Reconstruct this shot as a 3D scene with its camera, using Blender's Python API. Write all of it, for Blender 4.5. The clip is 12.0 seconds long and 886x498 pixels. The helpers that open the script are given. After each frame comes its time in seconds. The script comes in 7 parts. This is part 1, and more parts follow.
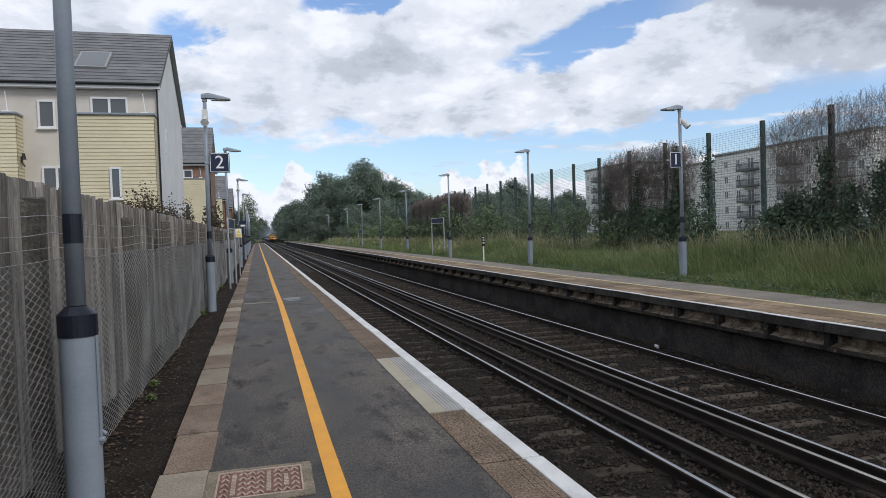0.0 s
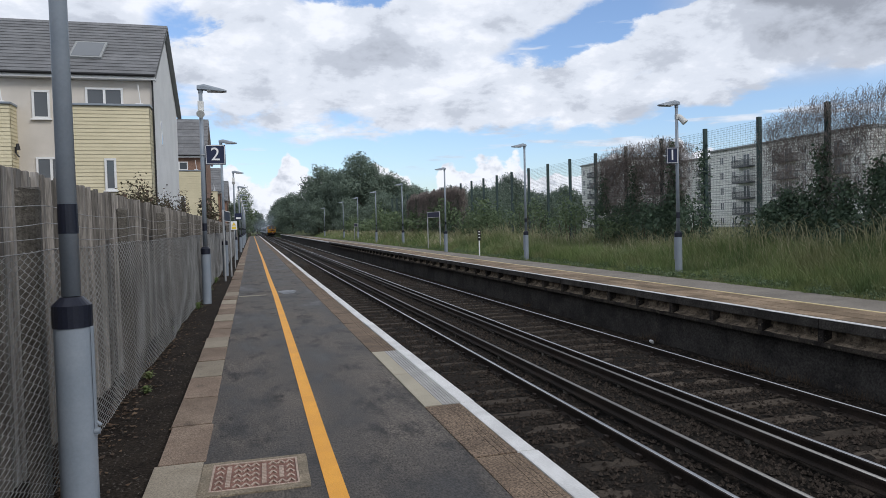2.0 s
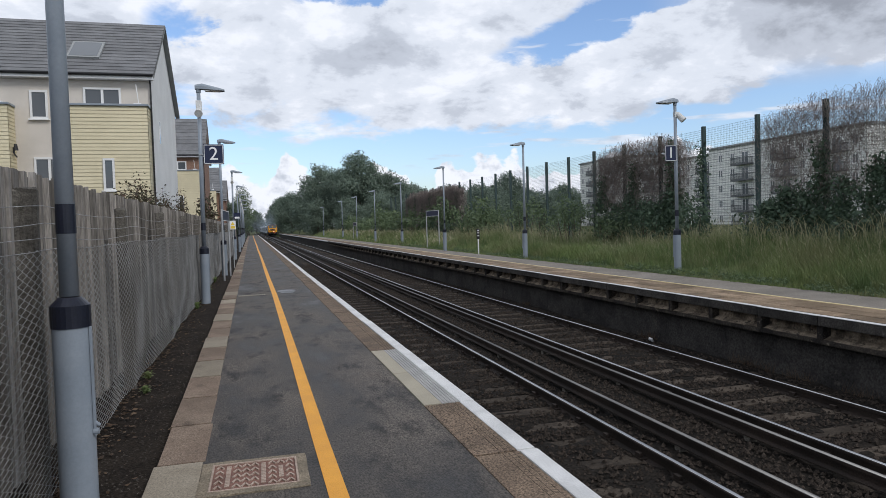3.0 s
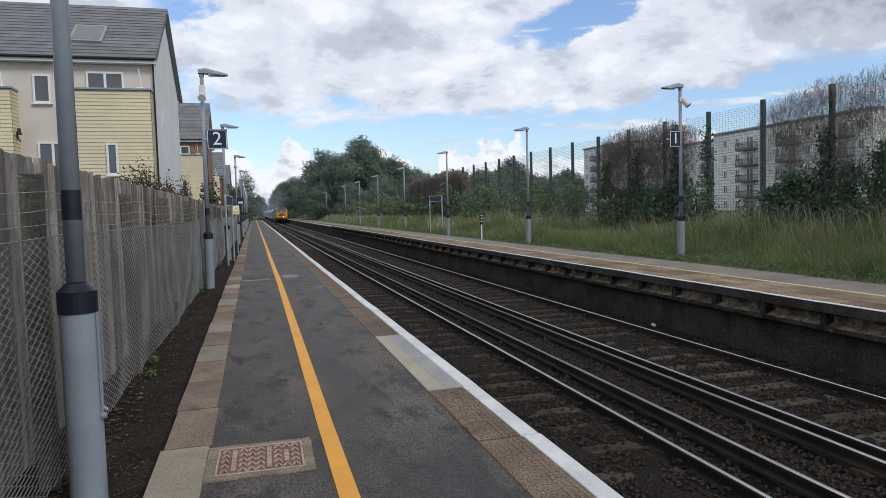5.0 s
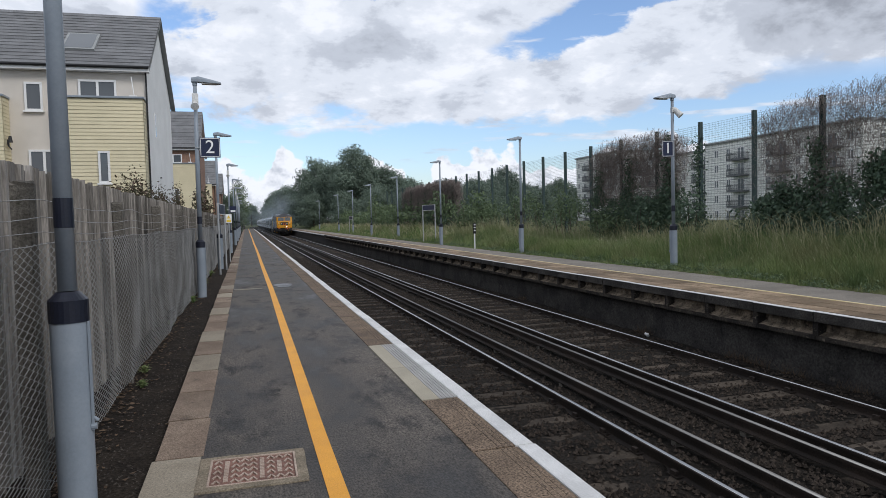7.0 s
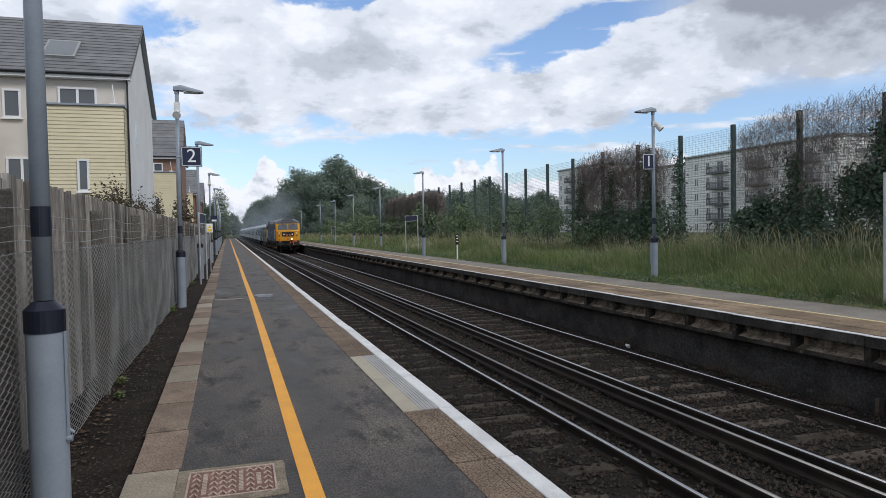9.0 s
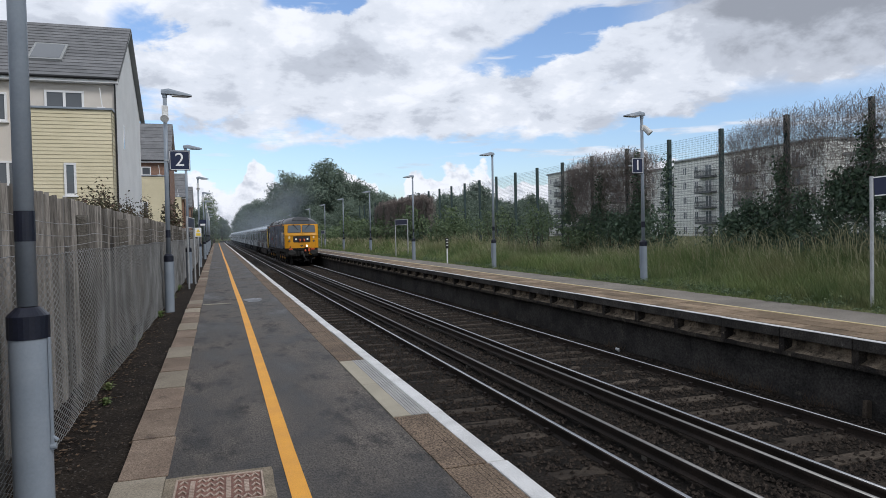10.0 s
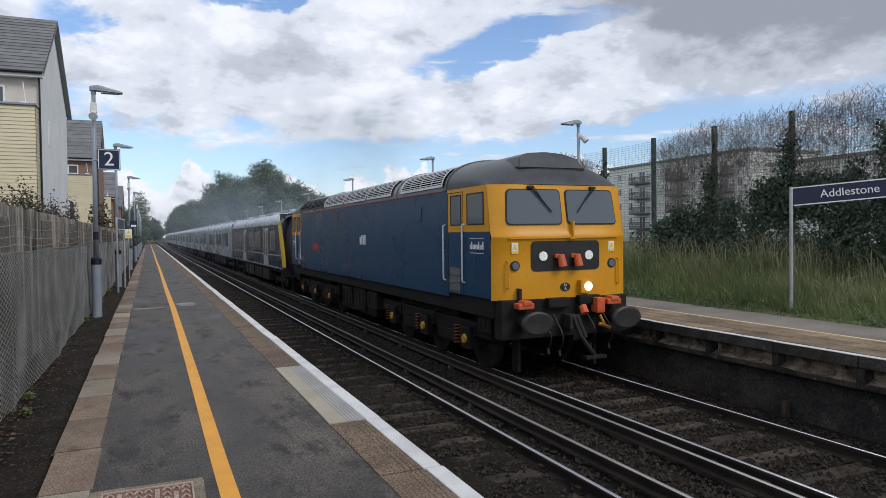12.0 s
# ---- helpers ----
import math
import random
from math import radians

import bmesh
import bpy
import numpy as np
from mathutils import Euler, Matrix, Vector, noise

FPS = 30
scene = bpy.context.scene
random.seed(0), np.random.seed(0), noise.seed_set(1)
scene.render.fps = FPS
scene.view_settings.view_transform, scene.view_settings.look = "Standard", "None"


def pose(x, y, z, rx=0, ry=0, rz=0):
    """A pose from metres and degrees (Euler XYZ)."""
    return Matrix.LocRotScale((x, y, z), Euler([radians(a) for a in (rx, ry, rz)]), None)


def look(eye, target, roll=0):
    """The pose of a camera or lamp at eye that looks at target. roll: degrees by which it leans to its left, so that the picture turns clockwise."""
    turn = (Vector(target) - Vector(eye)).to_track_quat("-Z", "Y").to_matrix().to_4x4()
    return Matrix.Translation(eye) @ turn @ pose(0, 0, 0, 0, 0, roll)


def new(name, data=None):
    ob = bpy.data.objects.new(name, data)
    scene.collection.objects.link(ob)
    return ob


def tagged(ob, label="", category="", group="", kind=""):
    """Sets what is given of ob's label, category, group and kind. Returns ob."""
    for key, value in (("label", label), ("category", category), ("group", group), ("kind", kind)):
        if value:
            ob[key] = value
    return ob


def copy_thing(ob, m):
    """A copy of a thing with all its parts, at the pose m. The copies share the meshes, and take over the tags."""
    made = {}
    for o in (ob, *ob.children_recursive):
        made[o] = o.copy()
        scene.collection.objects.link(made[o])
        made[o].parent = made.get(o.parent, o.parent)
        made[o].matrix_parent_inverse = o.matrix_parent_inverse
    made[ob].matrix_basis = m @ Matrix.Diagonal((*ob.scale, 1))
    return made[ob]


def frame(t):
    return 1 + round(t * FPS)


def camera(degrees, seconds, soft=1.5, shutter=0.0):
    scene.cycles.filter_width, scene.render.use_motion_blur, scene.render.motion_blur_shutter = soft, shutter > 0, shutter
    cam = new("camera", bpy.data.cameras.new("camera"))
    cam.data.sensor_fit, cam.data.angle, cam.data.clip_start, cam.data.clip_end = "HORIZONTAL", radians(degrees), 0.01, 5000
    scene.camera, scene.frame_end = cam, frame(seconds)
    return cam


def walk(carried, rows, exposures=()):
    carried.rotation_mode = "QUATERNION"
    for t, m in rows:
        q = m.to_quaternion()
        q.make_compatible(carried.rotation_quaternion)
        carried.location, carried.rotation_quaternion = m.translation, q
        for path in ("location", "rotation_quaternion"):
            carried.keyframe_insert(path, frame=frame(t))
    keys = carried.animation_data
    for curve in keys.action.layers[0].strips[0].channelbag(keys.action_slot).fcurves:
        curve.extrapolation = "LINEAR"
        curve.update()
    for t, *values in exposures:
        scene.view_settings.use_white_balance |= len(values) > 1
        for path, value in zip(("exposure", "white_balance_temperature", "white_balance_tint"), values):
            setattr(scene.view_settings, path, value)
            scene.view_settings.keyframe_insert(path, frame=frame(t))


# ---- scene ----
# x: across the line (to the far platform), y: along the line, z: up from the platform surface
# t, eye x, y, z, turn rx, ry, rz
cam = camera(66.0, 12.0, soft=0.55)
PATH = [
    (0, 0.009, -0.015, 1.530, 88.46, 1.95, -15.30), (0.5, 0.008, -0.012, 1.534, 88.70, 2.26, -15.43), (1, 0.003, -0.014, 1.531, 88.89, 1.91, -15.59),
    (1.5, 0.001, -0.008, 1.530, 88.66, 1.54, -15.56), (2, 0.002, -0.002, 1.524, 87.96, 1.53, -15.66), (2.5, 0.003, 0.008, 1.524, 87.90, 1.50, -15.68),
    (3, 0.005, 0.003, 1.523, 87.85, 1.76, -15.75), (3.5, 0.005, -0.013, 1.526, 86.76, 1.76, -15.59), (3.7, -0.000, -0.013, 1.535, 86.11, 2.10, -15.61),
    (5.5, -0.005, 0.005, 1.531, 86.95, 1.33, -15.58), (6, -0.005, 0.014, 1.529, 87.19, 1.12, -15.75), (6.5, -0.008, 0.023, 1.532, 87.11, 1.56, -15.87),
    (7, -0.014, 0.016, 1.532, 87.35, 1.52, -16.09), (9, -0.014, 0.012, 1.533, 88.23, 1.15, -17.54), (9.5, -0.013, 0.018, 1.532, 88.49, 1.14, -17.88),
    (10, -0.005, 0.030, 1.535, 88.53, 1.23, -18.38), (10.5, -0.003, -0.019, 1.557, 88.56, 1.10, -20.15), (11, 0.009, -0.022, 1.551, 88.63, 1.08, -21.25),
    (11.5, 0.016, -0.015, 1.550, 88.75, 0.96, -21.63), (12, 0.006, 0.004, 1.559, 88.72, 0.74, -23.37),
]
walk(cam, [(t, pose(*p)) for t, *p in PATH], [(0.0, 0.06, 6170, 11), (12.0, 0.06, 6170, 11)])

# ---- sky, sun, exposure ----
SUN_EL, SUN_AZ = 42.0, 145.0          # degrees up; degrees clockwise from straight ahead: behind the camera, on the far side
world = bpy.data.worlds.new("sky")
scene.world = world
world.use_nodes = True


def build_sky():
    nt = world.node_tree
    nt.nodes.clear()
    N, L = nt.nodes.new, nt.links.new

    def math_node(op, a, b=None, clamp=False):
        n = N("ShaderNodeMath")
        n.operation, n.use_clamp = op, clamp
        for i, v in enumerate((a, b)):
            if v is None:
                continue
            if isinstance(v, (int, float)):
                n.inputs[i].default_value = v
            else:
                L(v, n.inputs[i])
        return n.outputs[0]

    def ramp(fac, stops):
        n = N("ShaderNodeValToRGB")
        n.color_ramp.interpolation = "EASE"
        while len(n.color_ramp.elements) < len(stops):
            n.color_ramp.elements.new(0.5)
        for e, (p, c) in zip(n.color_ramp.elements, stops):
            e.position, e.color = p, (*c, 1)
        L(fac, n.inputs[0])
        return n.outputs[0]

    def noise_tex(vec, scale, detail, rough, distortion=0.0):
        n = N("ShaderNodeTexNoise")
        n.inputs["Scale"].default_value, n.inputs["Detail"].default_value = scale, detail
        n.inputs["Roughness"].default_value, n.inputs["Distortion"].default_value = rough, distortion
        L(vec, n.inputs["Vector"])
        return n.outputs[0]

    def mix(fac, a, b):
        n = N("ShaderNodeMix")
        n.data_type = "RGBA"
        for v, s in ((fac, 0), (a, 6), (b, 7)):
            if isinstance(v, (int, float)):
                n.inputs[s].default_value = v
            elif isinstance(v, tuple):
                n.inputs[s].default_value = (*v, 1)
            else:
                L(v, n.inputs[s])
        return n.outputs[2]

    coord = N("ShaderNodeTexCoord").outputs["Generated"]
    sep = N("ShaderNodeSeparateXYZ")
    L(coord, sep.inputs[0])
    x, y, z = sep.outputs
    up = math_node("MAXIMUM", z, 0.0)
    flat = math_node("ADD", up, 0.34)
    comb = N("ShaderNodeCombineXYZ")
    L(math_node("DIVIDE", x, flat), comb.inputs[0])
    L(math_node("DIVIDE", y, flat), comb.inputs[1])
    comb.inputs[2].default_value = 3.7
    deck = comb.outputs[0]
    sky = N("ShaderNodeTexSky")
    sky.sky_type, sky.sun_disc = "NISHITA", False
    sky.sun_elevation, sky.sun_rotation = radians(SUN_EL), radians(SUN_AZ)
    blue = N("ShaderNodeMix")
    blue.data_type, blue.blend_type = "RGBA", "MULTIPLY"
    blue.inputs[0].default_value = 1.0
    L(sky.outputs[0], blue.inputs[6])
    blue.inputs[7].default_value = (SKY_BLUE * 1.0, SKY_BLUE * 1.05, SKY_BLUE * 1.15, 1)
    azim = math_node("ARCTAN2", x, y)

    def ranged(v, *q):
        n = N("ShaderNodeMapRange")
        n.interpolation_type = "SMOOTHSTEP"
        L(v, n.inputs[0])
        for k, c in enumerate(q):
            n.inputs[k + 1].default_value = c
        return n.outputs[0]

    def gap(u0, v0, ru, rv, lean, depth):
        """A clear opening in the deck: an oval round (azimuth, height), tilted by lean."""
        du = math_node("ADD", math_node("SUBTRACT", azim, u0), math_node("MULTIPLY", math_node("SUBTRACT", cells, 0.5), 0.16))
        dv = math_node("ADD", math_node("SUBTRACT", math_node("SUBTRACT", z, v0), math_node("MULTIPLY", du, lean)), math_node("MULTIPLY", math_node("SUBTRACT", lumps, 0.5), 0.07))
        r2 = math_node("ADD", math_node("POWER", math_node("DIVIDE", math_node("ABSOLUTE", du), ru), 2.0),
                       math_node("POWER", math_node("DIVIDE", math_node("ABSOLUTE", dv), rv), 2.0))
        return ranged(r2, 0.0, 2.2, depth, 0.0)

    # the broken deck of cloud overhead
    broad = noise_tex(deck, 1.1, 3.0, 0.5, 0.2)
    cells = noise_tex(deck, 4.2, 10.0, 0.58, 0.2)
    lumps = noise_tex(deck, 5.2, 9.0, 0.60, 0.15)
    dens = math_node("ADD", math_node("MULTIPLY", broad, 0.45), math_node("MULTIPLY", cells, 0.62))
    dens = math_node("ADD", dens, 0.165)
    for g in GAPS:
        dens = math_node("SUBTRACT", dens, gap(*g))
    # the deck ends above a clear band over the horizon, higher up on the far side
    edge = math_node("ADD", 0.098, math_node("MULTIPLY", math_node("MAXIMUM", math_node("SUBTRACT", azim, 0.45), 0.0), 0.10))
    dens = math_node("SUBTRACT", dens, ranged(math_node("SUBTRACT", z, edge), 0.0, 0.055, 0.26, 0.0))
    cover = ramp(dens, ((0.555, (0, 0, 0)), (0.66, (1, 1, 1))))
    # even grey layer on the far side, high up
    side = math_node("MULTIPLY", ranged(azim, 0.42, 0.86, 0.0, 1.0), ranged(z, 0.13, 0.30, 0.15, 1.0))
    cover = math_node("MAXIMUM", cover, math_node("MULTIPLY", ranged(azim, 0.56, 0.72, 0.0, 1.0), ranged(z, 0.155, 0.20, 0.0, 1.0)))
    soft = noise_tex(deck, 1.9, 2.0, 0.5)
    shade = math_node("ADD", math_node("MULTIPLY", lumps, 0.80), math_node("MULTIPLY", soft, 0.22))
    shade = math_node("ADD", shade, math_node("MULTIPLY", side, 0.34))
    shade = math_node("ADD", shade, ranged(z, 0.12, 0.34, 0.02, -0.03))
    cloud = ramp(shade, ((0.40, CLOUD_LIT), (0.52, CLOUD_SOFT), (0.62, CLOUD_MID), (0.80, CLOUD_DARK)))
    # thin flat streaks in the clear band
    flatc = N("ShaderNodeCombineXYZ")
    L(math_node("MULTIPLY", azim, 6.0), flatc.inputs[0])
    L(math_node("MULTIPLY", z, 42.0), flatc.inputs[1])
    streak = ramp(noise_tex(flatc.outputs[0], 1.0, 4.0, 0.5), ((0.56, (0, 0, 0)), (0.66, (0.85, 0.85, 0.85))))
    cover = math_node("MAXIMUM", cover, math_node("MULTIPLY", streak, ranged(z, 0.075, 0.10, 0.0, 1.0)))
    out = mix(cover, blue.outputs[2], cloud)
    # cumulus heaps standing over the horizon
    az = N("ShaderNodeCombineXYZ")
    L(azim, az.inputs[0])
    L(math_node("MULTIPLY", z, 1.25), az.inputs[1])
    row = N("ShaderNodeCombineXYZ")
    L(azim, row.inputs[0])
    row.inputs[1].default_value = 2.3
    tops = noise_tex(row.outputs[0], 14.0, 2.0, 0.45)
    puff = noise_tex(az.outputs[0], 26.0, 5.0, 0.5, 0.1)
    hd = math_node("ADD", math_node("MULTIPLY", tops, 0.17), math_node("MULTIPLY", puff, 0.07))
    hd = math_node("SUBTRACT", math_node("SUBTRACT", hd, 0.034), z)
    hc = ramp(math_node("MULTIPLY", hd, 10.0), ((0.0, (0, 0, 0)), (0.07, (1, 1, 1))))
    hs = math_node("ADD", noise_tex(az.outputs[0], 34.0, 4.0, 0.55), math_node("MULTIPLY", hd, 2.2))
    hcol = ramp(hs, ((0.50, CLOUD_LIT), (0.78, CLOUD_MID)))
    out = mix(hc, out, hcol)
    bg = N("ShaderNodeBackground")
    L(out, bg.inputs[0])
    bg.inputs[1].default_value = 1.0
    L(bg.outputs[0], N("ShaderNodeOutputWorld").inputs[0])


SKY_BLUE = 0.14
CLOUD_LIT, CLOUD_SOFT, CLOUD_MID, CLOUD_DARK = (0.91, 0.92, 0.95), (0.74, 0.77, 0.82), (0.55, 0.58, 0.635), (0.32, 0.34, 0.38)
GAPS = ((0.49, 0.257, 0.125, 0.026, 0.19, 0.22), (0.58, 0.292, 0.12, 0.022, 0.05, 0.16), (0.152, 0.318, 0.075, 0.02, 0.1, 0.22),
        (-0.088, 0.273, 0.045, 0.028, 0.2, 0.16), (0.32, 0.335, 0.06, 0.02, 0.0, 0.14), (0.24, 0.205, 0.05, 0.008, 0.0, 0.10))
build_sky()

sun = new("sun", bpy.data.lights.new("sun", "SUN"))
sun.data.energy, sun.data.angle, sun.data.color = 1.75, radians(22), (1.0, 0.96, 0.90)
a, e = radians(SUN_AZ), radians(SUN_EL)
sun.matrix_world = look((math.sin(a) * math.cos(e) * 50, math.cos(a) * math.cos(e) * 50, math.sin(e) * 50), (0, 0, 0))

# ---- materials ----
def material(name, c1, c2, scale=3.0, rough=0.8, metal=0.0, bump=0.2, fine=60.0, speck=0.25, space="Position", c3=None,
             wear=0.55, rand=0.0, stretch=(1, 1, 1), gloss_var=0.1, glow=None, dist=0.004, spec=0.4):
    """Two colours mixed by broad patches, a third by worn spots, fine grain in colour and relief."""
    m = bpy.data.materials.new(name)
    m.use_nodes = True
    nt = m.node_tree
    N, L = nt.nodes.new, nt.links.new
    b = nt.nodes["Principled BSDF"]
    if space == "Position":
        vec = N("ShaderNodeNewGeometry").outputs["Position"]
    else:
        vec = N("ShaderNodeTexCoord").outputs["Object"]
    mp = N("ShaderNodeMapping")
    mp.inputs["Scale"].default_value = stretch
    L(vec, mp.inputs[0])
    vec = mp.outputs[0]

    def tex(s, detail, r=0.6):
        n = N("ShaderNodeTexNoise")
        n.inputs["Scale"].default_value, n.inputs["Detail"].default_value, n.inputs["Roughness"].default_value = s, detail, r
        L(vec, n.inputs["Vector"])
        return n.outputs[0]

    def ranged(v, a0, a1, b0, b1):
        n = N("ShaderNodeMapRange")
        L(v, n.inputs[0])
        for i, q in enumerate((a0, a1, b0, b1)):
            n.inputs[i + 1].default_value = q
        return n.outputs[0]

    def mix(fac, a, c, mode="MIX"):
        n = N("ShaderNodeMix")
        n.data_type, n.blend_type = "RGBA", mode
        for v, s in ((fac, 0), (a, 6), (c, 7)):
            if isinstance(v, (int, float)):
                n.inputs[s].default_value = v
            elif isinstance(v, tuple):
                n.inputs[s].default_value = (*v, 1)
            else:
                L(v, n.inputs[s])
        return n.outputs[2]

    broad = tex(scale, 5)
    grain = tex(fine, 3, 0.7)
    col = mix(ranged(broad, 0.40, 0.60, 0, 1), c1, c2)
    if c3:
        col = mix(ranged(tex(scale * 2.7, 6, 0.7), wear, wear + 0.12, 0, 1), col, c3)
    g = ranged(grain, 0.32, 0.68, max(0.05, 1 - speck), 1 + speck)
    gc = N("ShaderNodeCombineColor")
    for i in range(3):
        L(g, gc.inputs[i])
    col = mix(1.0, col, gc.outputs[0], "MULTIPLY")
    if rand:
        r = N("ShaderNodeObjectInfo").outputs["Random"]
        rv = ranged(r, 0, 1, 1 - rand, 1 + rand)
        rc = N("ShaderNodeCombineColor")
        for i in range(3):
            L(rv, rc.inputs[i])
        col = mix(1.0, col, rc.outputs[0], "MULTIPLY")
    L(col, b.inputs["Base Color"])
    b.inputs["Metallic"].default_value = metal
    b.inputs["Specular IOR Level"].default_value = spec
    L(ranged(broad, 0.3, 0.7, max(0.02, rough - gloss_var), min(1, rough + gloss_var)), b.inputs["Roughness"])
    if bump:
        bp = N("ShaderNodeBump")
        bp.inputs["Strength"].default_value, bp.inputs["Distance"].default_value = bump, dist
        L(grain, bp.inputs["Height"])
        L(bp.outputs[0], b.inputs["Normal"])
    if glow:
        b.inputs["Emission Color"].default_value, b.inputs["Emission Strength"].default_value = (*glow[:3], 1), glow[3]
    return m


def leaf_material(name, c1, c2, c3, patches=None):
    """Foliage: each leaf its own tone, a little light passes through."""
    m = bpy.data.materials.new(name)
    m.use_nodes = True
    nt = m.node_tree
    N, L = nt.nodes.new, nt.links.new
    b = nt.nodes["Principled BSDF"]
    ri = N("ShaderNodeNewGeometry").outputs["Random Per Island"]
    cr = N("ShaderNodeValToRGB")
    cr.color_ramp.elements[0].color, cr.color_ramp.elements[1].color = (*c1, 1), (*c3, 1)
    cr.color_ramp.elements.new(0.5).color = (*c2, 1)
    L(ri, cr.inputs[0])
    tone = cr.outputs[0]
    for k, c in enumerate(patches or ()):
        # drier and lusher patches of the sward
        spot = N("ShaderNodeTexNoise")
        spot.inputs["Scale"].default_value, spot.inputs["Detail"].default_value = 0.45 + 0.5 * k, 3.0
        shift = N("ShaderNodeMapping")
        shift.inputs["Location"].default_value = (7.0 * k, 3.0, 0)
        L(N("ShaderNodeNewGeometry").outputs["Position"], shift.inputs[0])
        L(shift.outputs[0], spot.inputs["Vector"])
        amount = N("ShaderNodeMapRange")
        L(spot.outputs[0], amount.inputs[0])
        for q, v in enumerate((0.44, 0.66, 0.0, 0.75)):
            amount.inputs[q + 1].default_value = v
        mx = N("ShaderNodeMix")
        mx.data_type = "RGBA"
        L(amount.outputs[0], mx.inputs[0])
        L(tone, mx.inputs[6])
        mx.inputs[7].default_value = (*c, 1)
        tone = mx.outputs[2]
    L(tone, b.inputs["Base Color"])
    b.inputs["Roughness"].default_value = 0.65
    tr = N("ShaderNodeBsdfTranslucent")
    L(tone, tr.inputs[0])
    ms = N("ShaderNodeMixShader")
    ms.inputs[0].default_value = 0.26
    L(b.outputs[0], ms.inputs[1])
    L(tr.outputs[0], ms.inputs[2])
    L(ms.outputs[0], nt.nodes["Material Output"].inputs[0])
    return m


def glass_material(name, tint, rough=0.03):
    m = bpy.data.materials.new(name)
    m.use_nodes = True
    b = m.node_tree.nodes["Principled BSDF"]
    b.inputs["Base Color"].default_value, b.inputs["Roughness"].default_value = (*tint, 1), rough
    b.inputs["Specular IOR Level"].default_value = 0.6
    return m


ASPHALT = material("asphalt", (0.040, 0.0345, 0.030), (0.108, 0.094, 0.081), 1.1, 0.66, bump=1.0, fine=85, speck=0.8, c3=(0.030, 0.0275, 0.026), wear=0.50, stretch=(1, 0.42, 1), gloss_var=0.2, spec=0.28)
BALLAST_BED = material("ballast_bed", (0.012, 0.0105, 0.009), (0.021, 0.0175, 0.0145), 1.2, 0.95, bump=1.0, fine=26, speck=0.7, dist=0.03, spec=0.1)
STONE = material("ballast_stone", (0.019, 0.015, 0.012), (0.048, 0.038, 0.031), 14.0, 0.9, bump=0.3, fine=80, speck=0.5, c3=(0.21, 0.185, 0.155), wear=0.63, spec=0.15)
EARTH = material("earth", (0.016, 0.0125, 0.010), (0.031, 0.025, 0.020), 2.2, 0.95, bump=0.9, fine=45, speck=0.6, c3=(0.072, 0.060, 0.048), wear=0.62, dist=0.012, spec=0.1)
FIELD = material("field", (0.05, 0.065, 0.025), (0.075, 0.08, 0.035), 0.2, 0.95, bump=0.3, fine=4, speck=0.3, spec=0.1)
COPING = material("brown_paving", (0.115, 0.084, 0.060), (0.165, 0.122, 0.088), 2.2, 0.85, bump=1.0, fine=70, speck=1.0, c3=(0.08, 0.06, 0.046), wear=0.6, rand=0.12, spec=0.2)
FLAG = material("concrete_flag", (0.165, 0.122, 0.092), (0.235, 0.182, 0.140), 1.6, 0.85, bump=0.8, fine=110, speck=0.6, c3=(0.115, 0.088, 0.068), wear=0.58, rand=0.20, spec=0.2)
FLAG_PALE = material("pale_concrete_flag", (0.25, 0.215, 0.165), (0.32, 0.28, 0.22), 1.4, 0.85, bump=0.5, fine=110, speck=0.35, c3=(0.19, 0.16, 0.125), wear=0.6, rand=0.12, spec=0.2)
PALE = material("pale_concrete", (0.315, 0.285, 0.22), (0.37, 0.335, 0.262), 2.0, 0.8, bump=0.25, fine=150, speck=0.2, c3=(0.26, 0.232, 0.175), wear=0.62)
GROOVED = material("grooved_concrete", (0.29, 0.285, 0.275), (0.35, 0.345, 0.33), 2.0, 0.75, bump=0.25, fine=150, speck=0.2)
WHITE_LINE = material("white_line_paint", (0.52, 0.52, 0.515), (0.64, 0.64, 0.635), 2.5, 0.65, bump=0.4, fine=120, speck=0.2, c3=(0.30, 0.285, 0.265), wear=0.64)
YELLOW_LINE = material("yellow_line_paint", (0.68, 0.31, 0.030), (0.76, 0.36, 0.045), 2.0, 0.65, bump=0.4, fine=200, speck=0.16, c3=(0.50, 0.23, 0.04), wear=0.64)
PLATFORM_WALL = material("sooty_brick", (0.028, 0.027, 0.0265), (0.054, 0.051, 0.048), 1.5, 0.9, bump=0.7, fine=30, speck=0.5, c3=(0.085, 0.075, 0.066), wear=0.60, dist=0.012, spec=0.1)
COURSE = material("worn_brick_course", (0.022, 0.020, 0.019), (0.060, 0.052, 0.044), 3.5, 0.9, bump=0.7, fine=40, speck=0.5, c3=(0.21, 0.18, 0.145), wear=0.60, dist=0.012, spec=0.08)
CORBEL = material("stained_render", (0.085, 0.070, 0.054), (0.27, 0.22, 0.165), 3.2, 0.9, bump=0.6, fine=40, speck=0.4, c3=(0.030, 0.027, 0.024), wear=0.53, spec=0.1)
EDGE_DARK = material("sooty_edge", (0.030, 0.028, 0.026), (0.062, 0.057, 0.052), 2.6, 0.9, bump=0.6, fine=40, speck=0.5, c3=(0.20, 0.19, 0.175), wear=0.63, spec=0.15)
RAIL_SIDE = material("rusty_rail", (0.020, 0.0155, 0.013), (0.035, 0.026, 0.021), 1.5, 0.75, 0.1, 0.4, 60, 0.4, spec=0.25)
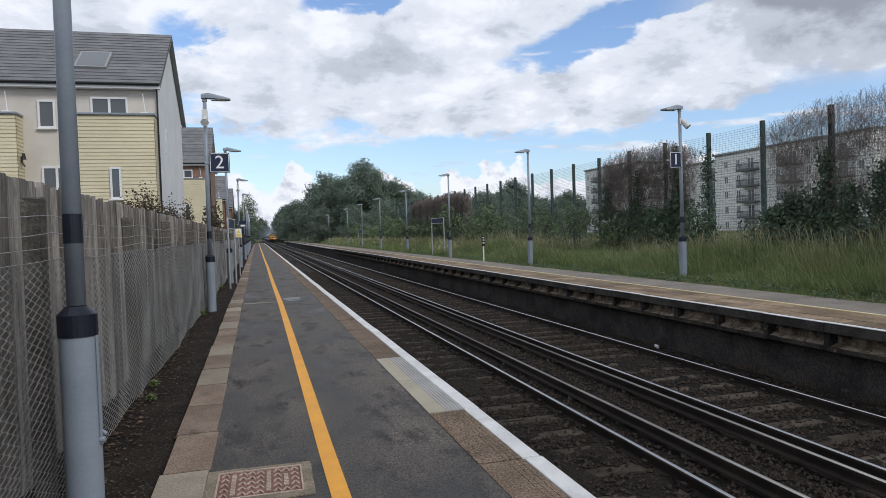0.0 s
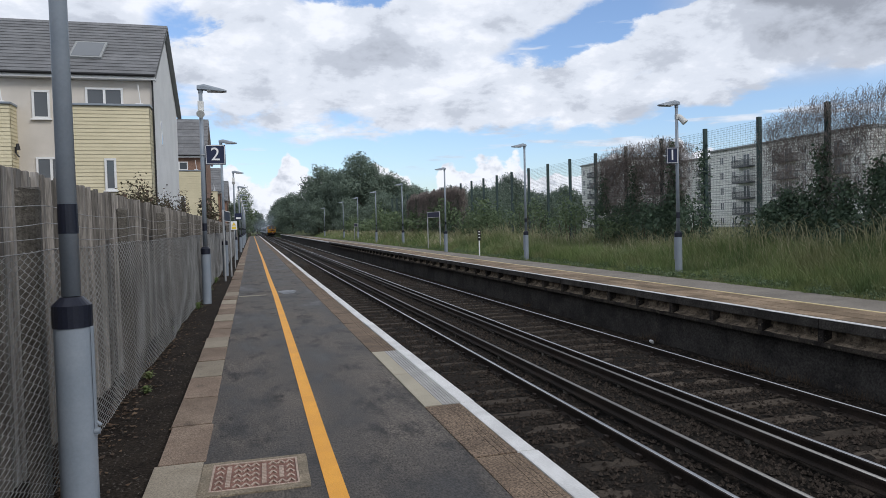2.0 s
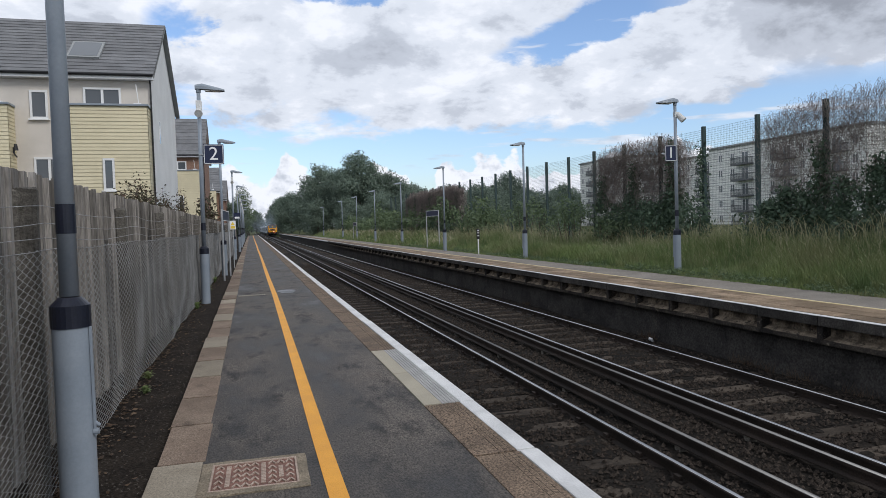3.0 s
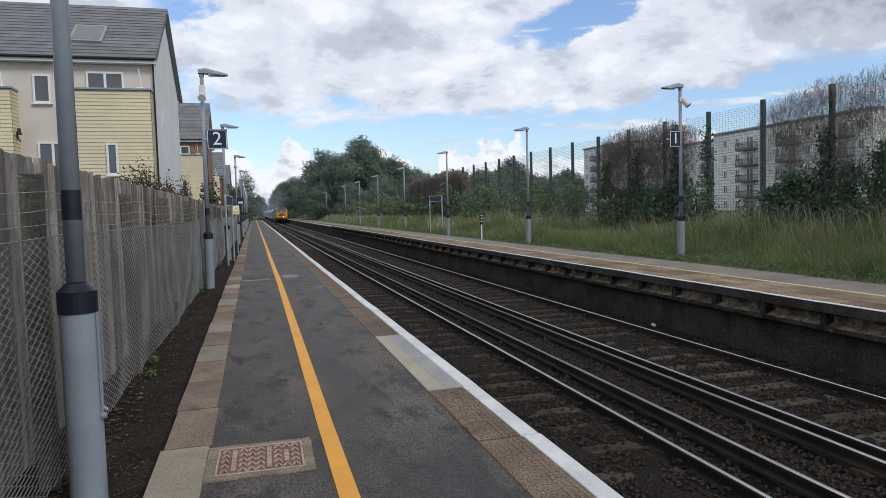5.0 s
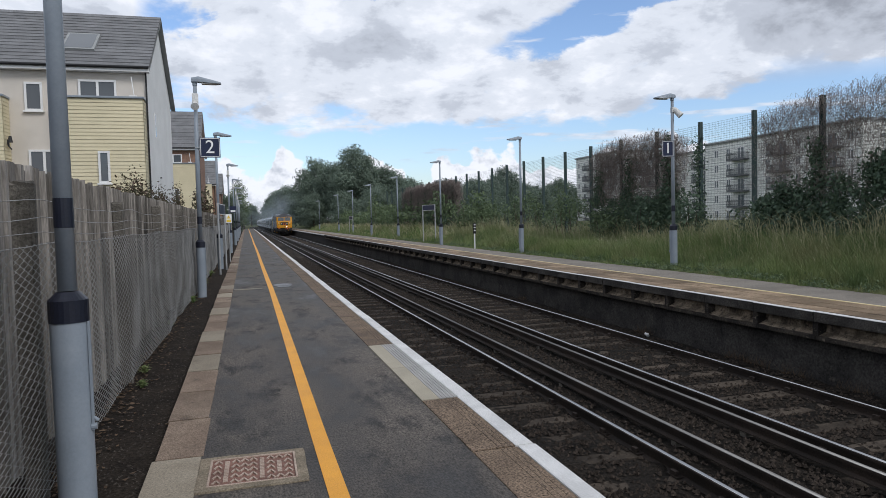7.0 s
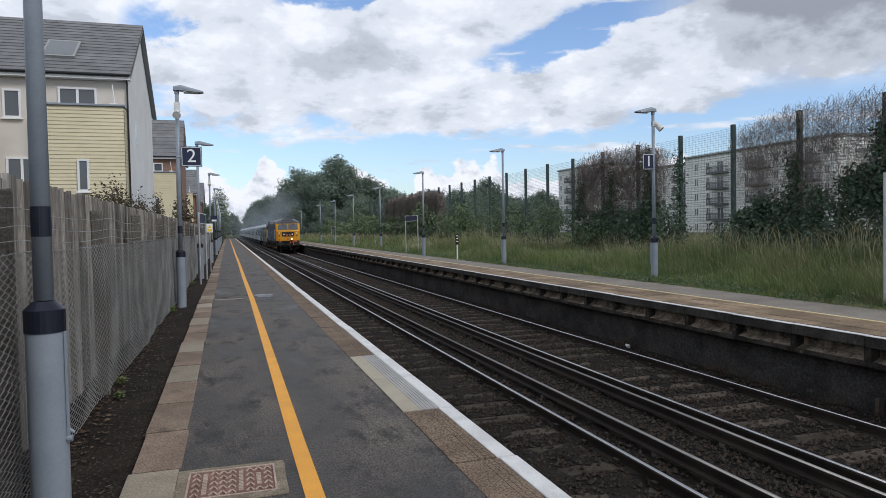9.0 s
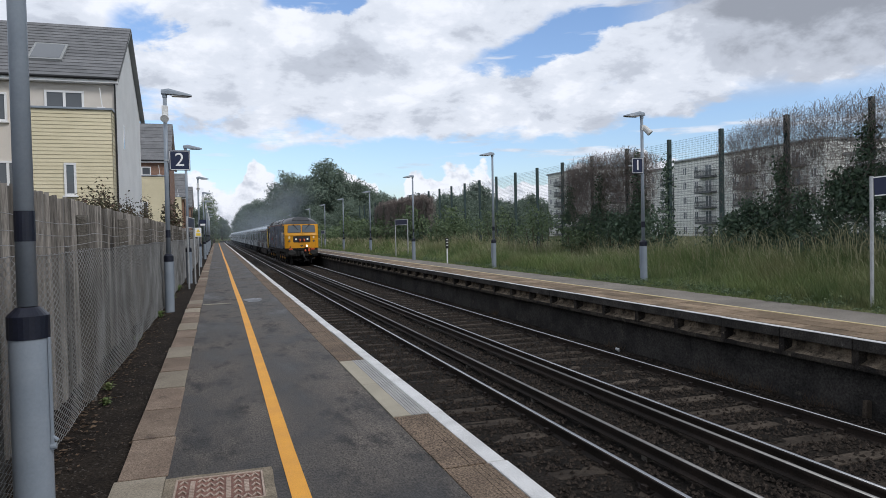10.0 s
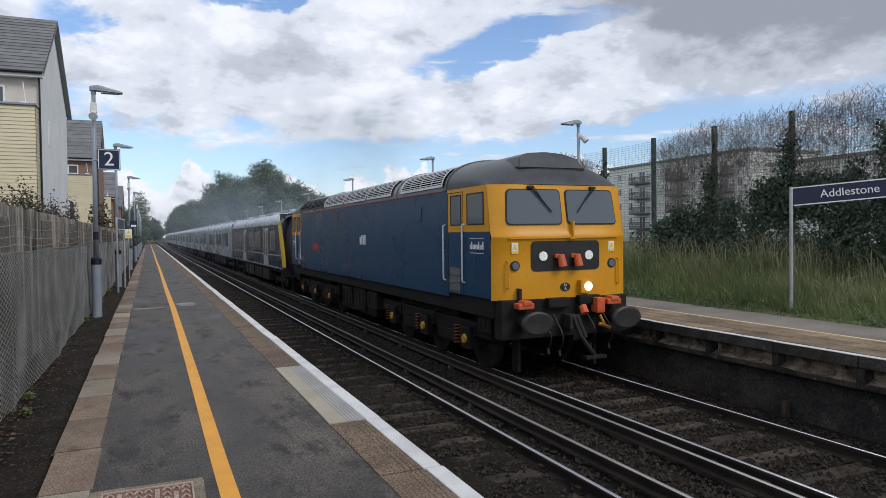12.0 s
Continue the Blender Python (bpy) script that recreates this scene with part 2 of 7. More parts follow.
RAIL_TOP = material("bright_rail_head", (0.56, 0.56, 0.57), (0.66, 0.66, 0.67), 1.2, 0.24, 1.0, 0.05, 40, 0.08, stretch=(1, 0.1, 1))
THIRD_TOP = material("dull_rail_head", (0.20, 0.195, 0.19), (0.27, 0.265, 0.26), 1.2, 0.38, 1.0, 0.1, 40, 0.15, stretch=(1, 0.1, 1))
SLEEPER = material("weathered_sleeper", (0.037, 0.030, 0.024), (0.066, 0.054, 0.043), 3.0, 0.9, bump=0.7, fine=50, speck=0.4, rand=0.25, c3=(0.032, 0.027, 0.023), wear=0.6, dist=0.01, spec=0.12)
WOOD = material("grey_fence_board", (0.145, 0.134, 0.121), (0.285, 0.265, 0.243), 5.0, 0.9, bump=0.7, fine=70, speck=0.4, stretch=(1, 1, 0.08), rand=0.45, c3=(0.058, 0.051, 0.042), wear=0.60, spec=0.15)
WIRE = material("galvanised_wire", (0.23, 0.232, 0.23), (0.34, 0.342, 0.34), 3.0, 0.6, 0.2, 0.0, 30, 0.2)
POST_CONCRETE = material("old_concrete_post", (0.080, 0.073, 0.062), (0.135, 0.123, 0.106), 3.0, 0.92, bump=0.8, fine=60, speck=0.45, c3=(0.058, 0.056, 0.040), wear=0.6, dist=0.01)
LAMP_GREY = material("grey_lamp_paint", (0.215, 0.25, 0.292), (0.255, 0.29, 0.332), 2.0, 0.4, bump=0.08, fine=60, speck=0.05, c3=(0.19, 0.215, 0.25), wear=0.66, space="Object")
NAVY_BAND = material("navy_band", (0.008, 0.010, 0.020), (0.012, 0.014, 0.026), 3.0, 0.4, bump=0.05)
SIGN_NAVY = material("navy_sign_face", (0.012, 0.018, 0.050), (0.015, 0.022, 0.058), 1.5, 0.4, bump=0.0, speck=0.03)
SIGN_WHITE = material("white_sign_face", (0.72, 0.72, 0.72), (0.78, 0.78, 0.78), 2.0, 0.5, bump=0.0, speck=0.03)
SIGN_YELLOW = material("yellow_notice", (0.75, 0.52, 0.05), (0.8, 0.56, 0.06), 2.0, 0.5, bump=0.0, speck=0.03)
STEEL = material("galvanised_steel", (0.40, 0.41, 0.42), (0.50, 0.51, 0.52), 3.0, 0.45, 0.6, 0.1, 60, 0.1)
LENS_WHITE = material("lamp_diffuser", (0.6, 0.6, 0.58), (0.66, 0.66, 0.64), 2.0, 0.35, bump=0.0)
CREAM = material("cream_cladding", (0.60, 0.535, 0.36), (0.66, 0.59, 0.405), 0.8, 0.6, bump=0.1, fine=40, speck=0.06)
RENDER = material("off_white_render", (0.57, 0.525, 0.465), (0.63, 0.582, 0.52), 0.7, 0.9, bump=0.3, fine=60, speck=0.06, c3=(0.53, 0.485, 0.425), wear=0.62)
GABLE = material("white_gable_render", (0.66, 0.665, 0.66), (0.72, 0.725, 0.72), 0.7, 0.9, bump=0.3, fine=60, speck=0.06, c3=(0.60, 0.605, 0.60), wear=0.64)
TILE = material("grey_roof_tile", (0.132, 0.134, 0.139), (0.180, 0.182, 0.188), 1.3, 0.8, bump=0.4, fine=30, speck=0.25, c3=(0.090, 0.090, 0.094), wear=0.62, rand=0.1)
BRICK = material("brown_brick", (0.20, 0.12, 0.085), (0.27, 0.165, 0.12), 3.0, 0.9, bump=0.5, fine=20, speck=0.3)
UPVC = material("white_window_frame", (0.72, 0.72, 0.71), (0.76, 0.76, 0.75), 2.0, 0.4, bump=0.0, speck=0.03)
PANE = glass_material("window_glass", (0.085, 0.095, 0.105))
BLACK = material("black_plastic", (0.012, 0.012, 0.013), (0.018, 0.018, 0.02), 3.0, 0.5, bump=0.05)
FENCE_GREEN = material("dark_green_post", (0.022, 0.042, 0.042), (0.030, 0.054, 0.052), 2.0, 0.55, bump=0.1, c3=(0.040, 0.060, 0.058), wear=0.66)
FLATS = material("pale_flats_cladding", (0.72, 0.73, 0.69), (0.78, 0.79, 0.75), 0.12, 0.8, bump=0.0, fine=2, speck=0.06)
FLATS_DARK = material("grey_flats_cladding", (0.24, 0.25, 0.25), (0.29, 0.30, 0.30), 0.12, 0.8, bump=0.0, fine=2, speck=0.06)
BARK = material("bark", (0.06, 0.048, 0.036), (0.10, 0.08, 0.06), 2.0, 0.95, bump=0.6, fine=20, speck=0.4)
TWIG = material("bare_twig", (0.185, 0.155, 0.142), (0.29, 0.245, 0.222), 4.0, 0.9, bump=0.0)
# distance haze is put into this leaf colour: paler, bluer than the shrubs
LEAF_WOOD_HAZED = leaf_material("hazed_woodland_leaf", (0.108, 0.150, 0.118), (0.140, 0.186, 0.140), (0.172, 0.222, 0.160))
LEAF_SHRUB = leaf_material("shrub_leaf", (0.082, 0.122, 0.062), (0.112, 0.158, 0.076), (0.150, 0.200, 0.098))
LEAF_IVY = leaf_material("ivy_leaf", (0.050, 0.084, 0.056), (0.070, 0.112, 0.068), (0.098, 0.146, 0.086))
LEAF_RED = leaf_material("reddish_shrub_leaf", (0.05, 0.035, 0.022), (0.06, 0.06, 0.028), (0.10, 0.055, 0.04))
GRASS = leaf_material("tall_grass", (0.108, 0.165, 0.048), (0.165, 0.228, 0.072), (0.245, 0.285, 0.122), ((0.21, 0.208, 0.105), (0.080, 0.138, 0.044)))
GRASS_SEED = leaf_material("dry_seed_head", (0.24, 0.245, 0.125), (0.33, 0.315, 0.18), (0.43, 0.40, 0.26))


# ---- building blocks ----
def box(bm, x0, x1, y0, y1, z0, z1, bev=0.0):
    r = bmesh.ops.create_cube(bm, size=1.0)
    for v in r["verts"]:
        v.co = Vector((x0 if v.co.x < 0 else x1, y0 if v.co.y < 0 else y1, z0 if v.co.z < 0 else z1))
    if bev:
        es = {e for v in r["verts"] for e in v.link_edges}
        bmesh.ops.bevel(bm, geom=list(es), offset=bev, segments=2, affect="EDGES", profile=0.7)
    return bm


def tube(bm, p0, p1, r0, r1=None, seg=12, cap=True):
    p0, p1 = Vector(p0), Vector(p1)
    d = p1 - p0
    m = Matrix.Translation((p0 + p1) / 2) @ d.to_track_quat("Z", "Y").to_matrix().to_4x4()
    bmesh.ops.create_cone(bm, cap_ends=cap, segments=seg, radius1=r0, radius2=r0 if r1 is None else r1, depth=d.length, matrix=m)
    return bm


def sweep(bm, profile, y0, y1, closed=True):
    """A section of (x, z) points drawn out along y."""
    a = [bm.verts.new((x, y0, z)) for x, z in profile]
    b = [bm.verts.new((x, y1, z)) for x, z in profile]
    n = len(profile)
    for i in range(n if closed else n - 1):
        j = (i + 1) % n
        bm.faces.new((a[i], a[j], b[j], b[i]))
    if closed:
        bm.faces.new(a[::-1])
        bm.faces.new(b)
    bmesh.ops.recalc_face_normals(bm, faces=bm.faces[:])
    return bm


def mesh_of(name, bm, mat, smooth=False):
    me = bpy.data.meshes.new(name)
    bm.to_mesh(me)
    bm.free()
    me.materials.append(mat)
    if smooth:
        for p in me.polygons:
            p.use_smooth = True
    return me


def part(name, bm, mat, parent, label="", smooth=False, at=None, kind=""):
    ob = new(name, mesh_of(name, bm, mat, smooth))
    ob.parent = parent
    if at is not None:
        ob.matrix_basis = at
    return tagged(ob, label, kind=kind)


def piece(name, me, parent, at):
    ob = new(name, me)
    ob.parent = parent
    ob.matrix_basis = at
    return ob


def whole(name, bm, mat, label, category, group="", kind="", smooth=False, at=None):
    ob = new(name, mesh_of(name, bm, mat, smooth))
    if at is not None:
        ob.matrix_basis = at
    return tagged(ob, label, category, group, kind)


def empty(name, at, label, category, group="", kind=""):
    ob = new(name)
    ob.matrix_basis = at
    return tagged(ob, label, category, group, kind)


def soup(name, verts, faces, mat, parent=None, label="", category="", kind="", smooth=False):
    """A mesh from computed arrays: grass, leaves, stones, wires."""
    me = bpy.data.meshes.new(name)
    me.from_pydata(verts, [], faces)
    me.materials.append(mat)
    if smooth:
        me.polygons.foreach_set("use_smooth", [True] * len(me.polygons))
    ob = new(name, me)
    ob.parent = parent
    return tagged(ob, label, category, kind=kind)


def letters(name, text, size, mat, parent, at, depth=0.003):
    cu = bpy.data.curves.new(name, "FONT")
    cu.body, cu.size, cu.align_x, cu.align_y, cu.extrude = text, size, "CENTER", "CENTER", depth
    tmp = bpy.data.objects.new(name, cu)
    me = bpy.data.meshes.new_from_object(tmp)
    bpy.data.objects.remove(tmp)
    me.materials.append(mat)
    ob = new(name, me)
    ob.parent = parent
    ob.matrix_basis = at
    return ob

# ---- the line: ground, ballast, rails, sleepers ----
RAIL_Z = -0.915
NEAR_EDGE, FAR_EDGE = 1.785, 8.0
RAILS = (2.475, 3.98, 5.77, 7.275)        # centres of the running rails
LIVE = (4.43, 5.33)                       # centres of the conductor rails
Y0, Y1 = -25.0, 420.0


def build_ground():
    bm = bmesh.new()
    sweep(bm, ((-1500, -1.28), (1500, -1.28), (1500, -1.6), (-1500, -1.6)), -600, 2400)
    whole("ground", bm, FIELD, "green and brown open ground reaching the horizon", "ground", kind="structure")
    # the bank behind the fences on both sides, level with the platforms
    bm = bmesh.new()
    sweep(bm, ((-60, -0.06), (-0.66, -0.06), (-0.66, -1.27), (-60, -1.27)), Y0, Y1)
    whole("verge_near", bm, EARTH, "dark bare soil strip with gravel beside the platform", "verge", kind="structure")
    bm = bmesh.new()
    sweep(bm, ((10.46, -0.01), (12.5, 0.12), (15.5, 0.25), (60, 0.2), (60, -1.27), (10.46, -1.27)), Y0, Y1)
    whole("verge_far", bm, FIELD, "rough grassy verge behind the far platform", "verge", kind="structure")


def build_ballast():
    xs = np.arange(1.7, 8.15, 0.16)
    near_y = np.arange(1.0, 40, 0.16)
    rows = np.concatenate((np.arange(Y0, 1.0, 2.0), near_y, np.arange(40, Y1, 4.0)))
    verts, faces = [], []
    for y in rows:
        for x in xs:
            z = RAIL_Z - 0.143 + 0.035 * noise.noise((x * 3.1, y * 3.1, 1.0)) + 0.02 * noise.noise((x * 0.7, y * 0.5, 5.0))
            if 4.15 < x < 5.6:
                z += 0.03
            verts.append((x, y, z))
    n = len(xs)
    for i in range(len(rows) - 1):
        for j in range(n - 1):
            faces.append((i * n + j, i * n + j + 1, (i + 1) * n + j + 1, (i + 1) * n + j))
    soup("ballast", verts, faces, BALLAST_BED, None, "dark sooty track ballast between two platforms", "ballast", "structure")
    # loose stones
    rng = np.random.default_rng(3)
    verts, faces = [], []
    count = 62000
    ys = 2.5 + 45 * rng.random(count) ** 1.7
    base = np.array([(1, 0, 0), (0, 1, 0), (-1, 0, 0), (0, -1, 0), (0, 0, 1)], float)
    tri = ((0, 1, 4), (1, 2, 4), (2, 3, 4), (3, 0, 4))
    for k in range(count):
        x = rng.uniform(1.95, 7.95)
        if min(abs(x - r) for r in RAILS) < 0.09 or min(abs(x - r) for r in LIVE) < 0.07:
            continue
        if (abs(x - 3.23) < 1.27 or abs(x - 6.52) < 1.27) and abs((ys[k] + 2.35) % 0.70 - 0.35) < 0.15 and rng.random() < 0.72:
            continue
        s = rng.uniform(0.012, 0.033)
        th = rng.uniform(0, 6.28)
        c, q = math.cos(th), math.sin(th)
        p = base * rng.uniform(0.6, 1.3, (5, 3)) * s
        p[4, :2] = rng.uniform(-0.5, 0.5, 2) * s
        z0 = RAIL_Z - 0.137 + (0.03 if 4.15 < x < 5.6 else 0)
        o = len(verts)
        for a in p:
            verts.append((x + c * a[0] - q * a[1], ys[k] + q * a[0] + c * a[1], z0 + a[2] + 0.01))
        faces += [(o + i, o + j, o + l) for i, j, l in tri]
    soup("loose_ballast", verts, faces, STONE, None, "loose grey and brown ballast stones", "stones", "stuff")


def rail_profile(x, z, head=0.036, foot=0.07, h=0.15):
    return ((x - foot, z - h), (x + foot, z - h), (x + foot, z - h + 0.012), (x + 0.010, z - h + 0.03), (x + 0.010, z - 0.045),
            (x + head, z - 0.035), (x + head, z - 0.006), (x - head, z - 0.006), (x - head, z - 0.035), (x - 0.010, z - 0.045),
            (x - 0.010, z - h + 0.03), (x - foot, z - h + 0.012))


def build_track(name, rails, live, label):
    mid = sum(rails) / 2
    track = empty(name, pose(mid, 0, RAIL_Z), label, "railway track", "running lines", "structure")
    for x in rails:
        bm = bmesh.new()
        sweep(bm, rail_profile(x - mid, 0), Y0, Y1)
        rail = part("rail", bm, RAIL_SIDE, track, "rust-brown steel running rail")
        bm = bmesh.new()
        sweep(bm, [(x - mid + 0.024 * math.cos(a), 0.007 * math.sin(a) - 0.003) for a in np.linspace(0, math.pi, 8)], Y0, Y1)
        part("rail_head", bm, RAIL_TOP, rail, "polished bright running surface", smooth=True)
    bm = bmesh.new()
    sweep(bm, rail_profile(live - mid, 0.076, 0.034, 0.06, 0.13), Y0, Y1)
    third = part("conductor_rail", bm, RAIL_SIDE, track, "dark conductor rail raised on insulators")
    bm = bmesh.new()
    sweep(bm, [(live - mid + 0.030 * math.cos(a), 0.076 + 0.006 * math.sin(a) - 0.003) for a in np.linspace(0, math.pi, 8)], Y0, Y1)
    part("conductor_head", bm, THIRD_TOP, third, "dull worn contact surface", smooth=True)
    # sleepers: every one near the camera is a piece
    bm = bmesh.new()
    box(bm, -1.27, 1.27, -0.125, 0.125, -0.27, -0.135, 0.012)
    me = mesh_of("sleeper", bm, SLEEPER)
    bm = bmesh.new()
    box(bm, -0.10, 0.10, -0.09, 0.09, -0.14, -0.115, 0.006)
    box(bm, -0.095, -0.05, -0.045, 0.045, -0.12, -0.07, 0.008)
    box(bm, 0.05, 0.095, -0.045, 0.045, -0.12, -0.07, 0.008)
    chair = mesh_of("rail_chair", bm, RAIL_SIDE)
    bm = bmesh.new()
    box(bm, -0.05, 0.05, -0.05, 0.05, -0.15, -0.055, 0.01)
    pot = mesh_of("insulator", bm, POST_CONCRETE)
    rest_v, rest_f = [], []
    rng = random.Random(int(mid * 10))
    k, y = 0, -2.0
    while y < 260:
        if 0 <= k < 150:
            sl = piece("sleeper", me, track, pose(rng.uniform(-0.03, 0.03), y, rng.uniform(-0.006, 0.004), 0, 0, rng.uniform(-0.8, 0.8)))
            if k < 60:
                for x in rails:
                    piece("rail_chair", chair, sl, pose(x - mid - sl.location.x, 0, 0))
                if k % 4 == 0:
                    piece("insulator", pot, track, pose(live - mid, y, 0))
        else:
            o = len(rest_v)
            rest_v += [(-1.27, y - 0.12, -0.137), (1.27, y - 0.12, -0.137), (1.27, y + 0.12, -0.137), (-1.27, y + 0.12, -0.137),
                       (-1.27, y - 0.12, -0.27), (1.27, y - 0.12, -0.27), (1.27, y + 0.12, -0.27), (-1.27, y + 0.12, -0.27)]
            rest_f += [(o, o + 1, o + 2, o + 3), (o, o + 4, o + 5, o + 1), (o + 3, o + 2, o + 6, o + 7)]
        k += 1
        y += 0.70
    ob = soup("far_sleepers", rest_v, rest_f, SLEEPER, track, "", "", "stuff")
    return track


# ---- platforms ----
def build_near_platform():
    plat = empty("platform_near", pose(0, 0, 0), "asphalt station platform with yellow line and white edge", "platform", kind="structure")
    bm = bmesh.new()
    sweep(bm, ((-0.358, -0.004), (0.4, 0.0), (1.348, -0.004), (1.348, -0.3), (-0.358, -0.3)), Y0, 175)
    part("asphalt_surface", bm, ASPHALT, plat, "dark grey worn asphalt surface")
    bm = bmesh.new()
    sweep(bm, ((-0.66, -0.05), (1.62, -0.05), (1.62, -1.27), (-0.66, -1.27)), Y0, 175)
    part("platform_base", bm, PLATFORM_WALL, plat, "sooty brick platform wall")
    # yellow line, gently wandering as painted
    verts, faces = [], []
    ys = np.arange(-10, 172, 1.0)
    for y in ys:
        x = 0.42 + 0.06 * min(1.0, max(0.0, (y - 5.0) / 11.0)) + 0.008 * math.sin(y * 0.21)
        verts += [(x - 0.055, y, 0.004), (x + 0.055, y, 0.004)]
    n = len(ys)
    faces = [(2 * i, 2 * i + 1, 2 * i + 3, 2 * i + 2) for i in range(n - 1)]
    ob = soup("yellow_line", verts, faces, YELLOW_LINE, plat, "worn yellow painted safety line")
    md = ob.modifiers.new("thickness", "SOLIDIFY")
    md.thickness = 0.003
    # back kerb of concrete flags
    rng = random.Random(5)
    meshes = []
    for mat in (FLAG, FLAG, FLAG_PALE):
        bm = bmesh.new()
        box(bm, -0.150, 0.150, -0.449, 0.449, -0.12, 0.0, 0.008)
        for v in bm.verts:
            v.co += Vector((rng.uniform(-0.004, 0.004), rng.uniform(-0.004, 0.004), 0))
        meshes.append(mesh_of("kerb_flag", bm, mat))
    tones = {8: 2, 12: 2, 14: 2, 17: 2, 20: 2}          # the paler flags near the access cover
    rest = bmesh.new()
    for k in range(184):
        y = 4.73 + 0.915 * (k - 8.5)
        x = -0.507 + 0.006 * math.sin(y * 0.3)
        if k < 140:
            i = tones.get(k, 0) if k < 22 else rng.choice((0, 0, 0, 1, 2))
            piece("kerb_flag", meshes[i], plat, pose(x + rng.uniform(-0.008, 0.008), y, rng.uniform(-0.004, 0.010), rng.uniform(-0.3, 0.3), rng.uniform(-0.8, 0.8), rng.uniform(-0.6, 0.6)))
        else:
            box(rest, x - 0.148, x + 0.148, y - 0.45, y + 0.45, -0.12, 0.0)
    part("far_kerb_flags", rest, FLAG, plat, kind="stuff")
    # front: brown paving slabs and the white edge
    bm = bmesh.new()
    box(bm, 1.345, 1.532, 0.006, 1.314, -0.08, 0.003, 0.006)
    for xa, xb in ((1.534, 1.569), (1.572, 1.607), (1.610, 1.652)):
        box(bm, xa, xb, 0.006, 1.314, -0.08, 0.003)
    box(bm, 1.5, 1.652, 0.008, 1.312, -0.08, -0.001)
    slab = mesh_of("paving_slab", bm, COPING)
    bm = bmesh.new()
    box(bm, 1.655, NEAR_EDGE, 0.005, 1.315, -0.09, 0.006, 0.014)
    edge = mesh_of("edge_stone", bm, WHITE_LINE)
    y = 4.19 - 8 * 1.32
    while y < 172:
        if not 5.4 < y < 8.0:
            piece("paving_slab", slab, plat, pose(rng.uniform(-0.008, 0.008), y, rng.uniform(-0.004, 0.002), 0, 0, rng.uniform(-0.2, 0.2)))
        piece("edge_stone", edge, plat, pose(rng.uniform(-0.006, 0.006), y, rng.uniform(-0.004, 0.004), 0, 0, rng.uniform(-0.25, 0.25)))
        y += 1.32
    # renewed pale slabs with a grooved strip, by the edge
    for ya, yb in ((5.51, 6.80), (6.80, 8.14)):
        bm = bmesh.new()
        box(bm, 1.345, 1.50, ya + 0.004, yb - 0.004, -0.05, 0.007, 0.004)
        part("pale_slab", bm, PALE, plat, "newer pale concrete slab")
        bm = bmesh.new()
        for j in range(5):
            xa = 1.502 + j * 0.031
            box(bm, xa, xa + 0.026, ya + 0.004, yb - 0.004, -0.05, 0.008)
        part("grooved_strip", bm, GROOVED, plat, "pale grey grooved strip")
    return plat


FADED_YELLOW = material("faded_yellow_paint", (0.62, 0.50, 0.27), (0.70, 0.585, 0.34), 2.0, 0.7, bump=0.2, fine=90, speck=0.2)
PALE_TARMAC = material("sandy_tarmac", (0.165, 0.15, 0.13), (0.225, 0.205, 0.18), 0.8, 0.85, bump=0.6, fine=70, speck=0.5, spec=0.2)
TAN_PAVING = material("tan_paving", (0.16, 0.118, 0.078), (0.25, 0.188, 0.130), 1.5, 0.85, bump=0.6, fine=60, speck=0.5, rand=0.28, spec=0.2, c3=(0.085, 0.064, 0.046), wear=0.58)


